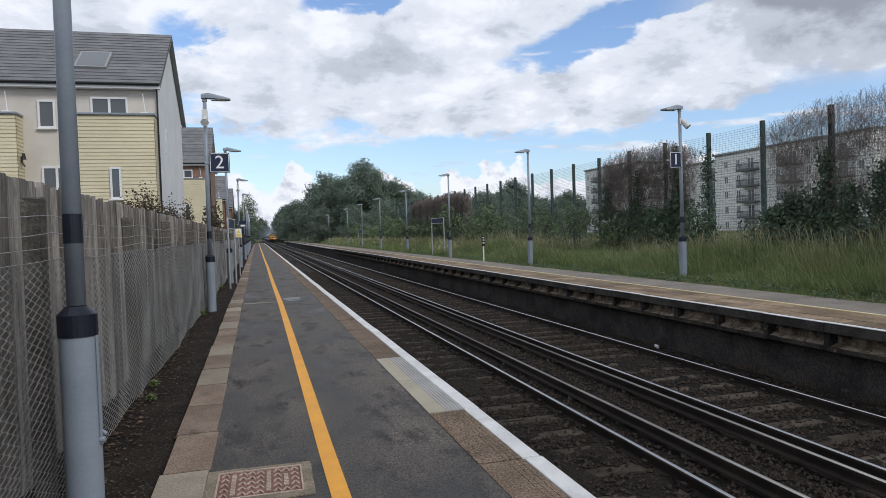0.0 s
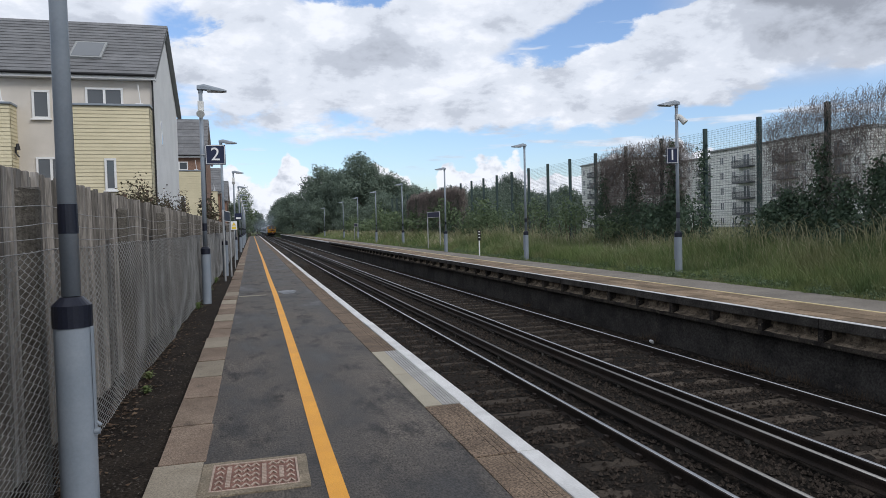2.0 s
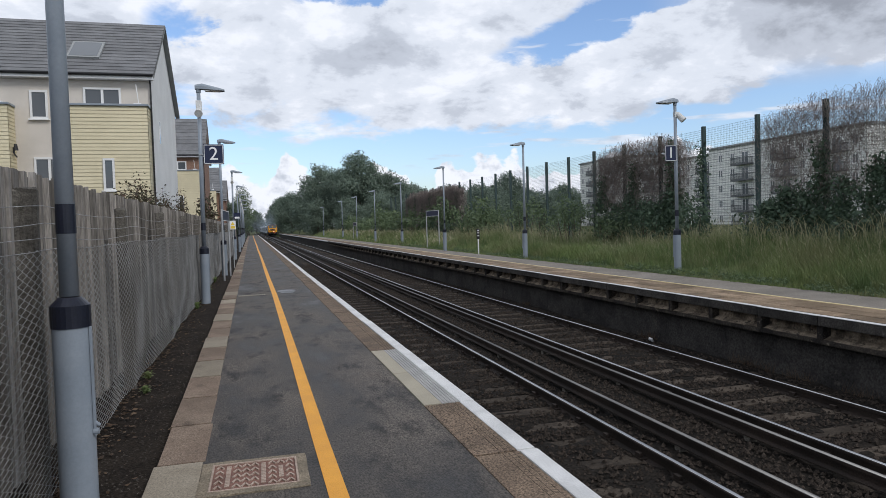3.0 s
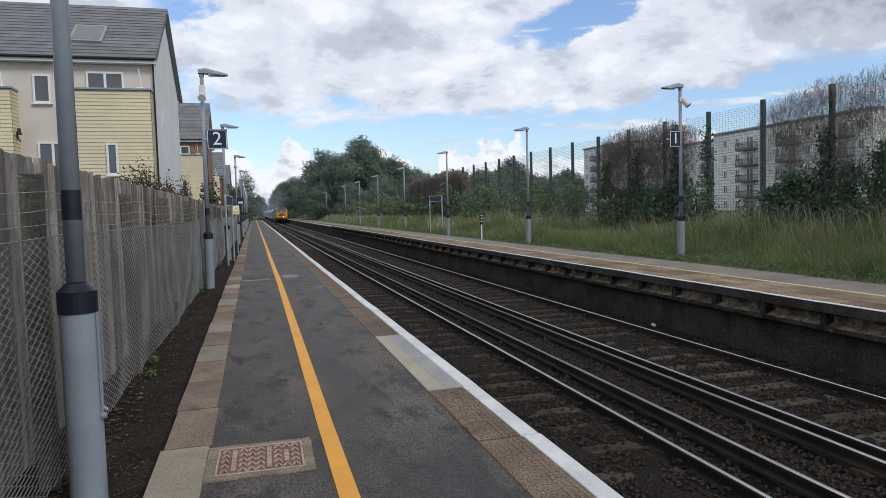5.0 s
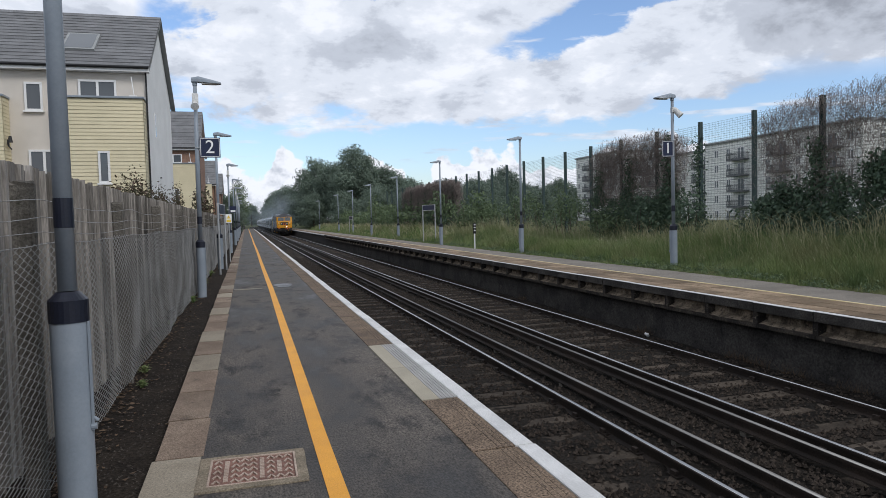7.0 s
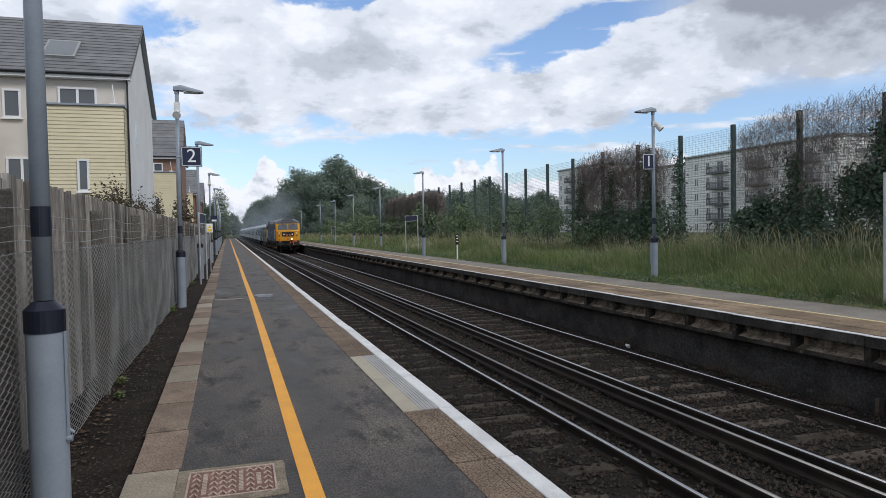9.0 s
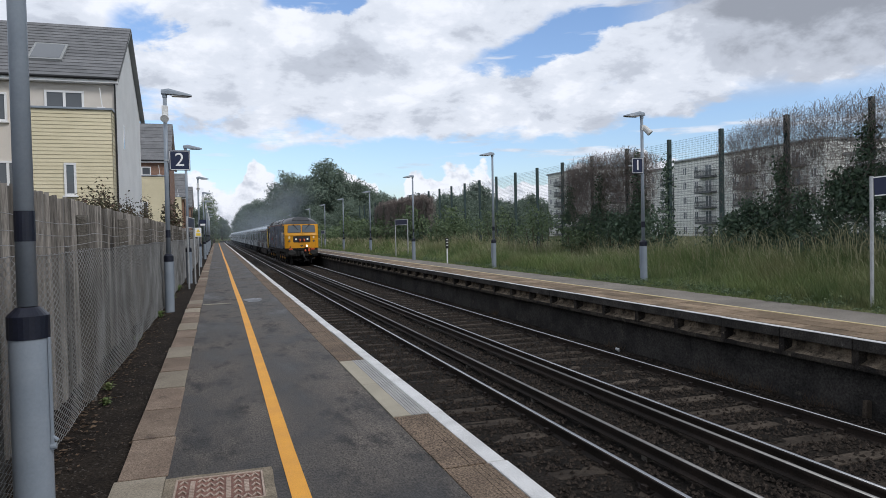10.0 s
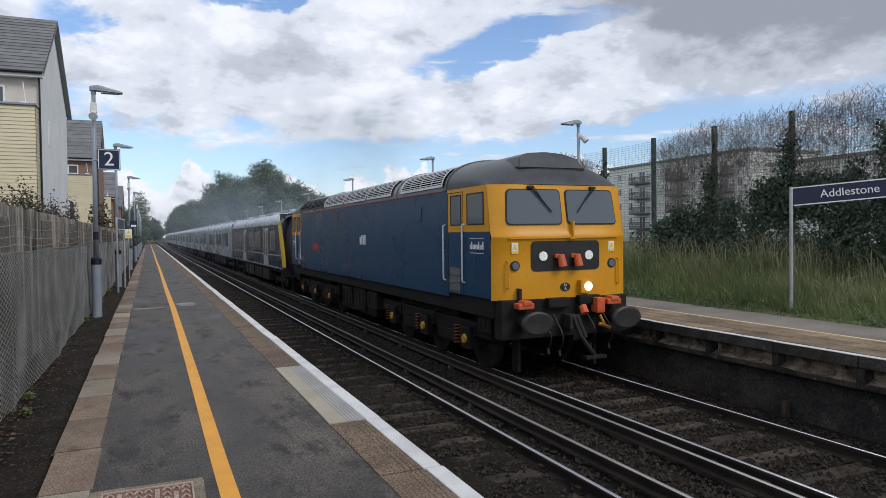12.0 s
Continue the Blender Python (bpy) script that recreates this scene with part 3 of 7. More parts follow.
def build_far_platform():
    plat = empty("platform_far", pose(FAR_EDGE, 0, 0), "far station platform with dark wall and brown paving", "platform", kind="structure")
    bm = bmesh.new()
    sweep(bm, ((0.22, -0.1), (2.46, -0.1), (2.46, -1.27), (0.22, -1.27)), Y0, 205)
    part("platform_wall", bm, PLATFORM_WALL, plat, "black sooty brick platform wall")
    bm = bmesh.new()
    sweep(bm, ((1.30, 0.0), (2.45, 0.006), (2.45, -0.12), (1.30, -0.12)), Y0, 205)
    part("asphalt_surface", bm, PALE_TARMAC, plat, "sandy grey tarmac strip")
    bm = bmesh.new()
    sweep(bm, ((1.225, 0.003), (1.285, 0.003), (1.285, -0.1), (1.225, -0.1)), Y0, 205)
    part("yellow_line", bm, FADED_YELLOW, plat, "thin faded yellow painted line")
    bm = bmesh.new()
    sweep(bm, ((0.13, -0.09), (1.22, -0.09), (1.22, -0.12), (0.13, -0.12)), Y0, 205)
    part("paving_bed", bm, PLATFORM_WALL, plat)
    rng = random.Random(8)
    bm = bmesh.new()
    box(bm, 0.0, 0.342, 0.006, 0.894, -0.09, 0.0, 0.008)
    pav = mesh_of("paving_slab", bm, TAN_PAVING)
    PITCH = 1.245
    bm = bmesh.new()
    box(bm, -0.02, 0.085, 0.006, PITCH - 0.006, -0.004, 0.005, 0.003)
    edge = mesh_of("edge_paint", bm, WHITE_LINE)
    bm = bmesh.new()
    box(bm, -0.015, 0.13, 0.006, PITCH - 0.006, -0.15, -0.004, 0.014)
    edge2 = mesh_of("edge_stone", bm, EDGE_DARK)
    # rendered filling that slopes out below the overhang
    bm = bmesh.new()
    for a, b in ((0.05, 0.42), (0.42, 0.80), (0.80, 1.19)):
        v = [bm.verts.new(p) for p in ((0.20, a, -0.15), (0.20, b, -0.15), (0.18, b, -0.30), (0.18, a, -0.30), (0.045, b, -0.355), (0.045, a, -0.355), (0.2, b, -0.36), (0.2, a, -0.36))]
        for q in ((0, 1, 2, 3), (3, 2, 4, 5), (5, 4, 6, 7)):
            bm.faces.new([v[k] for k in q])
    bmesh.ops.remove_doubles(bm, verts=bm.verts[:], dist=0.001)
    bmesh.ops.subdivide_edges(bm, edges=bm.edges[:], cuts=2, use_grid_fill=True)
    for v in bm.verts:
        v.co.x += 0.02 * noise.noise(v.co * 7)
        v.co.z += 0.015 * noise.noise(v.co * 5 + Vector((9, 0, 0)))
    bmesh.ops.recalc_face_normals(bm, faces=bm.faces[:])
    cor = mesh_of("corbel_block", bm, CORBEL)
    bm = bmesh.new()
    box(bm, 0.02, 0.24, -0.055, 0.055, -0.37, -0.15, 0.02)
    brk = mesh_of("bracket", bm, COURSE)
    bm = bmesh.new()
    box(bm, 0.03, 0.235, 0.003, PITCH - 0.003, -0.43, -0.36, 0.012)
    for v in bm.verts:
        v.co.x += 0.02 * noise.noise(v.co * 4)
    course = mesh_of("string_course", bm, COURSE)
    rest = bmesh.new()
    y = 9.39 - 16 * PITCH
    k = 0
    while y < 204:
        if y < 74:
            st = piece("edge_stone", edge2, plat, pose(rng.uniform(-0.010, 0.010), y, rng.uniform(-0.005, 0.002), 0, 0, rng.uniform(-0.3, 0.3)))
            piece("edge_paint", edge, st, pose(0, 0, 0))
            piece("corbel_block", cor, plat, pose(rng.uniform(-0.02, 0.01), y if k % 2 else y + PITCH, 0, 0, 0, 0) @ Matrix.Diagonal((1, 1 if k % 2 else -1, 1, 1)))
            piece("bracket", brk, plat, pose(0, y, 0))
            piece("string_course", course, plat, pose(rng.uniform(-0.01, 0.01), y, rng.uniform(-0.005, 0.005)))
        else:
            box(rest, 0, 0.13, y + 0.006, y + PITCH - 0.006, -0.1, 0.0)
        y += PITCH
        k += 1
    part("far_edge_stones", rest, WHITE_LINE, plat, kind="stuff")
    rest = bmesh.new()
    y = -10.0
    while y < 200:
        for j in range(3):
            x = 0.135 + j * 0.362
            if 3 < y < 45:
                piece("paving_slab", pav, plat, pose(x, y, rng.uniform(-0.004, 0.003)))
            else:
                box(rest, x, x + 0.356, y, y + 0.892, -0.09, 0.0)
        y += 0.9
    part("far_paving_slabs", rest, COPING, plat, kind="stuff")


# ---- near side fences ----
def build_board_fence():
    fence = empty("board_fence", pose(-1.47, 0, 0), "weathered grey close-boarded wooden fence", "fence", kind="structure")
    bm = bmesh.new()
    v = [bm.verts.new(p) for p in ((-0.005, -0.06, 0), (0.036, -0.057, 0), (0.006, 0.06, 0), (-0.005, 0.06, 0),
                                   (-0.005, -0.06, 1.98), (0.036, -0.057, 1.98), (0.006, 0.06, 1.98), (-0.005, 0.06, 1.98))]
    for q in ((0, 1, 5, 4), (1, 2, 6, 5), (2, 3, 7, 6), (3, 0, 4, 7), (4, 5, 6, 7), (3, 2, 1, 0)):
        bm.faces.new([v[i] for i in q])
    bmesh.ops.recalc_face_normals(bm, faces=bm.faces[:])
    me = mesh_of("board", bm, WOOD)
    rng = random.Random(11)
    rest = bmesh.new()
    y, k = 1.0, 0
    while y < 75:
        h = rng.uniform(-0.02, 0.02) - 0.03
        if k < 300:
            piece("board", me, fence, pose(rng.uniform(-0.008, 0.008), y, h, rng.uniform(-0.5, 0.5), rng.uniform(-0.4, 0.4), rng.uniform(-11, 5)))
        else:
            box(rest, -0.005, 0.018, y - 0.05, y + 0.05, -0.06, 1.9 + h + 0.08)
        k += 1
        y += 0.105
    part("far_boards", rest, WOOD, fence, kind="stuff")
    for z in (0.35, 1.0, 1.65):
        bm = bmesh.new()
        box(bm, -0.09, -0.012, 0.5, 75, z - 0.04, z + 0.04)
        part("fence_rail", bm, WOOD, fence)


def build_wire_fence():
    fence = empty("chain_link_fence", pose(-1.30, 0, 0), "sagging galvanised chain-link fence on old concrete posts", "fence", kind="structure")
    rng = random.Random(21)
    for k in range(18):
        y = 1.40 + 3.05 * k
        bm = bmesh.new()
        box(bm, -0.055, 0.055, -0.045, 0.045, -0.3, 1.79 + rng.uniform(-0.03, 0.03), 0.02)
        for v in bm.verts:
            v.co += Vector([rng.uniform(-0.008, 0.008) for _ in range(3)])
        part("concrete_post", bm, POST_CONCRETE, fence, "crumbling square concrete post", at=pose(0.05 + 0.08 * min(1, k / 9), y, 0, rng.uniform(-1, 1), rng.uniform(-1, 1)))
    # line wires above the mesh
    for z in (1.44, 1.52, 1.60, 1.70):
        bm = bmesh.new()
        for k in range(170):
            ya, yb = 1.2 + k * 0.3, 1.5 + k * 0.3

            def sag(y):
                u = ((y - 1.5) / 3.1) % 1
                return Vector((0.125 + 0.08 * min(1, y / 30), y, z - 0.16 * u * (1 - u) * (1 if z > 1.5 else 0.4) + 0.012 * noise.noise((y * 2, z * 9, 0))))
            tube(bm, sag(ya), sag(yb), 0.0022, seg=4, cap=False)
        part("line_wire", bm, WIRE, fence, "thin rusty line wire")
    # the mesh: interlocked zigzag wires
    verts, faces = [], []
    pitch, rise = 0.066, 0.052
    for k in range(int(46 / pitch)):
        y = 1.3 + k * pitch
        levels = int(1.44 / (rise / 2)) if y < 22 else int(1.44 / rise)
        st = 1.44 / levels
        prev = None
        w = min(0.0040, 0.0024 + 0.00010 * y)
        for j in range(levels + 1):
            z = j * st
            off = (pitch * 0.52) * (1 if ((j + k) % 2) else -1)
            bulge = 0.05 * noise.noise((0.35 * y, z * 1.1, 2.0)) + 0.03 * noise.noise((1.3 * y, z * 2.0, 7.0))
            x = 0.12 + 0.08 * min(1, y / 30) + bulge * (1 - (z / 1.44) ** 3) + 0.004 * (1 if ((j + k) % 2) else -1)
            p = (x, y + off + 0.05 * noise.noise((0.6 * y, z * 1.6, 4.0)), z + 0.02 * noise.noise((y * 0.8, z, 9.0)))
            o = len(verts)
            verts += [(p[0] + w, p[1], p[2]), (p[0], p[1] + w, p[2]), (p[0] - w, p[1], p[2]), (p[0], p[1] - w, p[2])]
            if prev is not None:
                faces += [(prev + i, prev + (i + 1) % 4, o + (i + 1) % 4, o + i) for i in range(4)]
            prev = o
    soup("wire_mesh", verts, faces, WIRE, fence, "bulging diamond wire mesh", "", "stuff", True)


# ---- far side high fence ----
def build_high_fence():
    fence = empty("high_fence", pose(15.0, 0, 0.15), "tall dark green steel mesh fence with square posts", "fence", kind="structure")
    for k in range(-3, 24):
        y = 14.95 + 2.57 * k
        bm = bmesh.new()
        box(bm, -0.06, 0.06, -0.055, 0.055, -0.2, 4.4, 0.008)
        part("fence_post", bm, FENCE_GREEN, fence, at=pose(0, y, 0))
    verts, faces = [], []

    def strip(a, b, c, d):
        o = len(verts)
        verts.extend((a, b, c, d))
        faces.append((o, o + 1, o + 2, o + 3))
    ya, yb = 7.0, 74.0
    for k in range(60):
        z = 0.05 + k * 0.072
        strip((0.05, ya, z), (0.05, yb, z), (0.05, yb, z + 0.006), (0.05, ya, z + 0.006))
    y = ya
    while y < yb:
        strip((0.055, y, 0), (0.055, y + 0.006, 0), (0.055, y + 0.006, 4.3), (0.055, y, 4.3))
        y += 0.075 if y < 40 else 0.15
    soup("wire_panels", verts, faces, FENCE_GREEN, fence, "fine steel wire mesh panels", "", "stuff")


def build_litter():
    """Gravel, dead leaves and a few weeds on the bare strip by the near fence."""
    rng = np.random.default_rng(12)
    verts, faces = [], []
    for k in range(5200):
        x, y = rng.uniform(-1.42, -0.66), 2.2 + 26 * rng.random() ** 1.6
        s, t, h = rng.uniform(0.004, 0.013), rng.uniform(0, 6.28), rng.uniform(0.003, 0.010)
        o = len(verts)
        for j in range(3):
            verts.append((x + s * math.cos(t + 2.1 * j), y + s * math.sin(t + 2.1 * j), -0.06))
        verts.append((x, y, -0.06 + h))
        faces += [(o, o + 1, o + 3), (o + 1, o + 2, o + 3), (o + 2, o, o + 3)]
    soup("gravel", verts, faces, STRIP_STONE, None, "scattered brown gravel on the soil strip", "gravel", "stuff")
    verts, faces = [], []
    for k in range(2600):
        y = 2.2 + 28 * rng.random() ** 1.5
        heap = noise.noise((0.8 * y, 3.0, 0.0))
        x = -1.30 + abs(rng.normal()) * (0.16 + 0.22 * max(0, heap))
        if x > -0.66:
            continue
        s, t, q = rng.uniform(0.012, 0.03), rng.uniform(0, 6.28), rng.uniform(-0.5, 0.5)
        c, d = math.cos(t) * s, math.sin(t) * s
        z = -0.05 + rng.uniform(0, 0.012)
        o = len(verts)
        verts += [(x - c, y - d, z), (x + d * 0.5, y - c * 0.5, z + q * s), (x + c, y + d, z + 0.004), (x - d * 0.5, y + c * 0.5, z - q * s * 0.3)]
        faces.append((o, o + 1, o + 2, o + 3))
    soup("dead_leaf_litter", verts, faces, DEAD_LEAF, None, "brown dead leaf litter along the fence", "leaf litter", "stuff")
    for k, (x, y, s) in enumerate(((-1.12, 7.9, 0.10), (-1.05, 7.2, 0.09), (-1.2, 11.4, 0.12), (-1.1, 14.6, 0.16), (-1.12, 18.5, 0.2), (-1.1, 21.5, 0.22))):
        verts, faces = [], []
        for j in range(46):
            a, r = rng.uniform(0, 6.28), rng.uniform(0.2, 1.0) * s
            h = rng.uniform(0.4, 1.2) * s
            w = 0.008 + 0.05 * s
            o = len(verts)
            verts += [(0, 0, 0), (r * 0.5 * math.cos(a) - w * math.sin(a), r * 0.5 * math.sin(a) + w * math.cos(a), h * 0.8),
                      (r * math.cos(a), r * math.sin(a), h * 0.7), (r * 0.5 * math.cos(a) + w * math.sin(a), r * 0.5 * math.sin(a) - w * math.cos(a), h * 0.8)]
            faces.append((o, o + 1, o + 2, o + 3))
        ob = soup("weed", verts, faces, GRASS, None, "small green weed growing by the fence foot", "weed")
        ob["group"] = "weeds by the fence"
        ob.location = (x, y, -0.065)


STRIP_STONE = material("strip_gravel", (0.03, 0.025, 0.021), (0.075, 0.065, 0.055), 40.0, 0.9, bump=0.2, c3=(0.30, 0.28, 0.25), wear=0.60)
DEAD_LEAF = leaf_material("dead_leaf", (0.05, 0.032, 0.02), (0.10, 0.062, 0.036), (0.16, 0.105, 0.06))
def build_trackside():
    # scrap of white litter, dry tufts at the wall's foot, a short peg
    bm = bmesh.new()
    bmesh.ops.create_icosphere(bm, subdivisions=2, radius=0.05)
    for v in bm.verts:
        v.co *= 1 + 0.6 * noise.noise(v.co * 30)
        v.co.z *= 0.7
    whole("paper_scrap", bm, SIGN_WHITE, "crumpled white paper scrap on the ballast", "litter", at=pose(7.93, 12.43, -1.02, 20, 30, 40))
    bm = bmesh.new()
    box(bm, -0.05, 0.05, -0.03, 0.03, 0, 0.26, 0.008)
    whole("wooden_peg", bm, SLEEPER, "short weathered wooden peg against the platform wall", "peg", at=pose(8.12, 6.81, -1.09, 0, 3, 0))
    rng = np.random.default_rng(14)
    for k, y in enumerate((9.4, 9.9, 8.6, 7.5, 12.8, 19.5)):
        verts, faces = [], []
        for j in range(70):
            a, r, h = rng.uniform(0, 6.28), rng.uniform(0.02, 0.20), rng.uniform(0.06, 0.24)
            bx, by = rng.uniform(-0.06, 0.06), rng.uniform(-0.3, 0.3)
            o = len(verts)
            verts += [(bx - 0.003, by, 0), (bx + 0.003, by, 0), (bx + r * math.cos(a), by + r * math.sin(a), h)]
            faces.append((o, o + 1, o + 2))
        ob = soup("dry_tuft", verts, faces, DEAD_LEAF, None, "dry brown grass tuft at the foot of the platform wall", "dry grass")
        ob["group"] = "dry tufts by the wall"
        ob.location = (8.08, y, -1.08)


build_ground()
build_ballast()
build_litter()
build_trackside()
build_track("track_near", RAILS[:2], LIVE[0], "empty near running line with bright rails and sleepers")
build_track("track_far", RAILS[2:], LIVE[1], "far running line with bright rails and sleepers")
build_near_platform()
build_far_platform()
build_board_fence()
build_wire_fence()
build_high_fence()

# ---- lamps and signs ----
def build_lamp(name, label):
    """A raise-and-lower platform lamp; its head reaches along +x."""
    lamp = empty(name, pose(0, 0, 0), label, "lamp post", "platform lamps")
    bm = bmesh.new()
    tube(bm, (0, 0, -0.15), (0, 0, 1.04), 0.096, seg=32, cap=False)
    part("base_tube", bm, LAMP_GREY, lamp, "wide grey steel base", smooth=True)
    bm = bmesh.new()
    box(bm, 0.093, 0.107, -0.035, -0.012, 0.42, 1.02, 0.003)
    tube(bm, (0.09, -0.024, 0.44), (0.118, -0.024, 0.44), 0.018, seg=10)
    tube(bm, (0.09, -0.024, 0.50), (0.125, -0.024, 0.47), 0.010, seg=8)
    part("hinge_bar", bm, LAMP_GREY, lamp, "slim hinge bar with bolt")
    bm = bmesh.new()
    tube(bm, (0, 0, 1.02), (0, 0, 1.14), 0.101, seg=24)
    tube(bm, (0, 0, 1.14), (0, 0, 1.185), 0.101, 0.056, seg=24)
    part("collar", bm, NAVY_BAND, lamp, "dark navy collar")
    bm = bmesh.new()
    tube(bm, (0, 0, 1.19), (0, 0, 4.58), 0.049, 0.040, seg=20)
    part("pole", bm, LAMP_GREY, lamp, smooth=True)
    bm = bmesh.new()
    tube(bm, (0, 0, 1.53), (0, 0, 1.69), 0.0505, 0.0495, seg=20)
    part("band", bm, NAVY_BAND, lamp, "dark navy band")
    bm = bmesh.new()
    tube(bm, (0, 0, 4.5), (0, 0, 4.64), 0.05, seg=16)
    pts = [(-0.07, -0.07, 4.57, 4.66), (0.08, 0.085, 4.57, 4.69), (0.28, 0.12, 4.55, 4.64), (0.45, 0.12, 4.54, 4.60), (0.54, 0.07, 4.545, 4.575)]
    rings = []
    for x, w, za, zb in pts:
        w = abs(w)
        rings.append([bm.verts.new(p) for p in ((x, -w, za), (x, w, za), (x, w * 0.9, (za + zb) / 2 + 0.01), (x, w * 0.45, zb), (x, -w * 0.45, zb), (x, -w * 0.9, (za + zb) / 2 + 0.01))])
    for a, b in zip(rings, rings[1:]):
        for i in range(6):
            bm.faces.new((a[i], a[(i + 1) % 6], b[(i + 1) % 6], b[i]))
    bm.faces.new(rings[0][::-1])
    bm.faces.new(rings[-1])
    bmesh.ops.recalc_face_normals(bm, faces=bm.faces[:])
    head = part("lantern", bm, LAMP_GREY, lamp, "flat grey lantern head")
    bm = bmesh.new()
    box(bm, 0.14, 0.44, -0.085, 0.085, 4.53, 4.548, 0.004)
    part("diffuser", bm, LENS_WHITE, head, "pale lamp glass")
    return lamp


def speaker(lamp, side):
    bm = bmesh.new()
    tube(bm, (0.0, -0.06, 4.10), (0.0, -0.20, 4.02), 0.055, 0.085, seg=16)
    box(bm, -0.06, 0.06, -0.09, 0.07, 4.12, 4.32, 0.015)
    part("loudspeaker", bm, LENS_WHITE, lamp, "off-white horn loudspeaker")


def camera_box(lamp):
    bm = bmesh.new()
    tube(bm, (-0.06, 0.02, 4.26), (-0.17, 0.14, 4.08), 0.07, 0.085, seg=16)
    box(bm, -0.08, 0.03, -0.05, 0.05, 4.18, 4.32, 0.01)
    part("loudspeaker", bm, LENS_WHITE, lamp, "off-white horn loudspeaker on a bracket")


def number_sign(text, at, width, label):
    sign = empty("number_sign", at, label, "sign", "platform number signs")
    bm = bmesh.new()
    box(bm, -width / 2, width / 2, -0.012, 0.012, -0.215, 0.215, 0.006)
    plate = part("plate", bm, SIGN_NAVY, sign, "navy enamel plate")
    bm = bmesh.new()
    w, h = width / 2 - 0.012, 0.203
    for a in ((-w, w, -h, -h + 0.012), (-w, w, h - 0.012, h), (-w, -w + 0.012, -h, h), (w - 0.012, w, -h, h)):
        box(bm, a[0], a[1], -0.0145, -0.011, a[2], a[3])
    part("border", bm, SIGN_WHITE, plate, "white border")
    letters("numeral", text, 0.40, SIGN_WHITE, plate, pose(0, -0.016, 0, 90, 0, 0))
    bm = bmesh.new()
    box(bm, -width / 2 - 0.09, width / 2, -0.005, 0.02, -0.012, 0.012)
    part("bracket", bm, STEEL, sign)
    return sign


def build_lamps():
    first = build_lamp("platform_lamp", "grey steel platform lamp with navy collar on the platform edge")
    first.matrix_basis = pose(-0.96, 4.13, 0)
    speaker(first, 1)
    for x, y in ((-0.99, 15.67), (-0.92, 25.0), (-0.85, 38.0), (-0.80, 51.0), (-0.80, 63.0), (-0.82, 75.0), (-0.85, 87.0), (-0.9, 99.0), (-0.95, 111.0)):
        copy_thing(first, pose(x, y, 0, 0, random.Random(int(y)).uniform(-0.4, 0.4)))
    far = build_lamp("platform_lamp", "grey steel platform lamp standing at the grass edge")
    far.matrix_basis = pose(11.1, 16.05, 0, 0, 0, 180)
    for x, y in ((10.62, 25.55), (10.35, 36.4), (10.9, 50.0), (10.8, 60.8), (10.9, 72.5), (10.9, 84.0), (11.0, 108.0)):
        copy_thing(far, pose(x, y, 0, 0, random.Random(int(y)).uniform(-0.8, 0.8), 180))
    camera_box(far)
    number_sign("2", pose(-0.70, 15.62, 3.17), 0.42, "navy platform number sign on a lamp post")
    number_sign("1", pose(10.90, 15.98, 3.21, 0, 0, -12), 0.32, "navy platform number sign on a far lamp post")


def name_board(at, length, text, size, label, top=2.32, tilt=0.0):
    sign = empty("station_sign", at, label, "station sign", "station name boards")
    for x in (0.0, length):
        bm = bmesh.new()
        tube(bm, (x, 0, -0.2), (x, 0, top + 0.02 + x * math.tan(radians(tilt))), 0.032, seg=14)
        part("post", bm, STEEL, sign, "galvanised post")
    bm = bmesh.new()
    box(bm, 0.035, length - 0.035, -0.02, 0.02, top - 0.33, top, 0.004)
    board = part("board", bm, SIGN_NAVY, sign, "navy name board", at=Matrix.Translation((0, 0, top - 0.165)) @ pose(0, 0, 0, 0, -tilt, 0) @ Matrix.Translation((0, 0, 0.165 - top)))
    bm = bmesh.new()
    for za, zb in ((top - 0.335, top - 0.315), (top - 0.016, top + 0.004)):
        box(bm, 0.03, length - 0.03, -0.0245, 0.0245, za, zb)
    part("board_edge", bm, SIGN_WHITE, board, "white trim")
    if text:
        letters("station_name", text, size, SIGN_WHITE, board, pose(length / 2 - 0.13, -0.026, top - 0.165, 90, 0, 0))
    return sign


def build_signs():
    name_board(pose(10.92, 9.03, 0, 0, 0, -42), 2.15, "Addlestone", 0.205, "navy station name board on two galvanised posts beside the grass", tilt=4.5)
    name_board(pose(10.59, 41.3, 0, 0, 0, -75), 1.5, "", 0.2, "small far station name board on two posts")
    name_board(pose(10.6, 73.0, 0, 0, 0, -83), 1.35, "", 0.2, "small far station name board on two posts", 1.9)
    name_board(pose(-0.84, 22.3, 0, 0, 0, 86.8), 2.2, "", 0.2, "station name board seen edge-on against the wooden fence", 2.15)


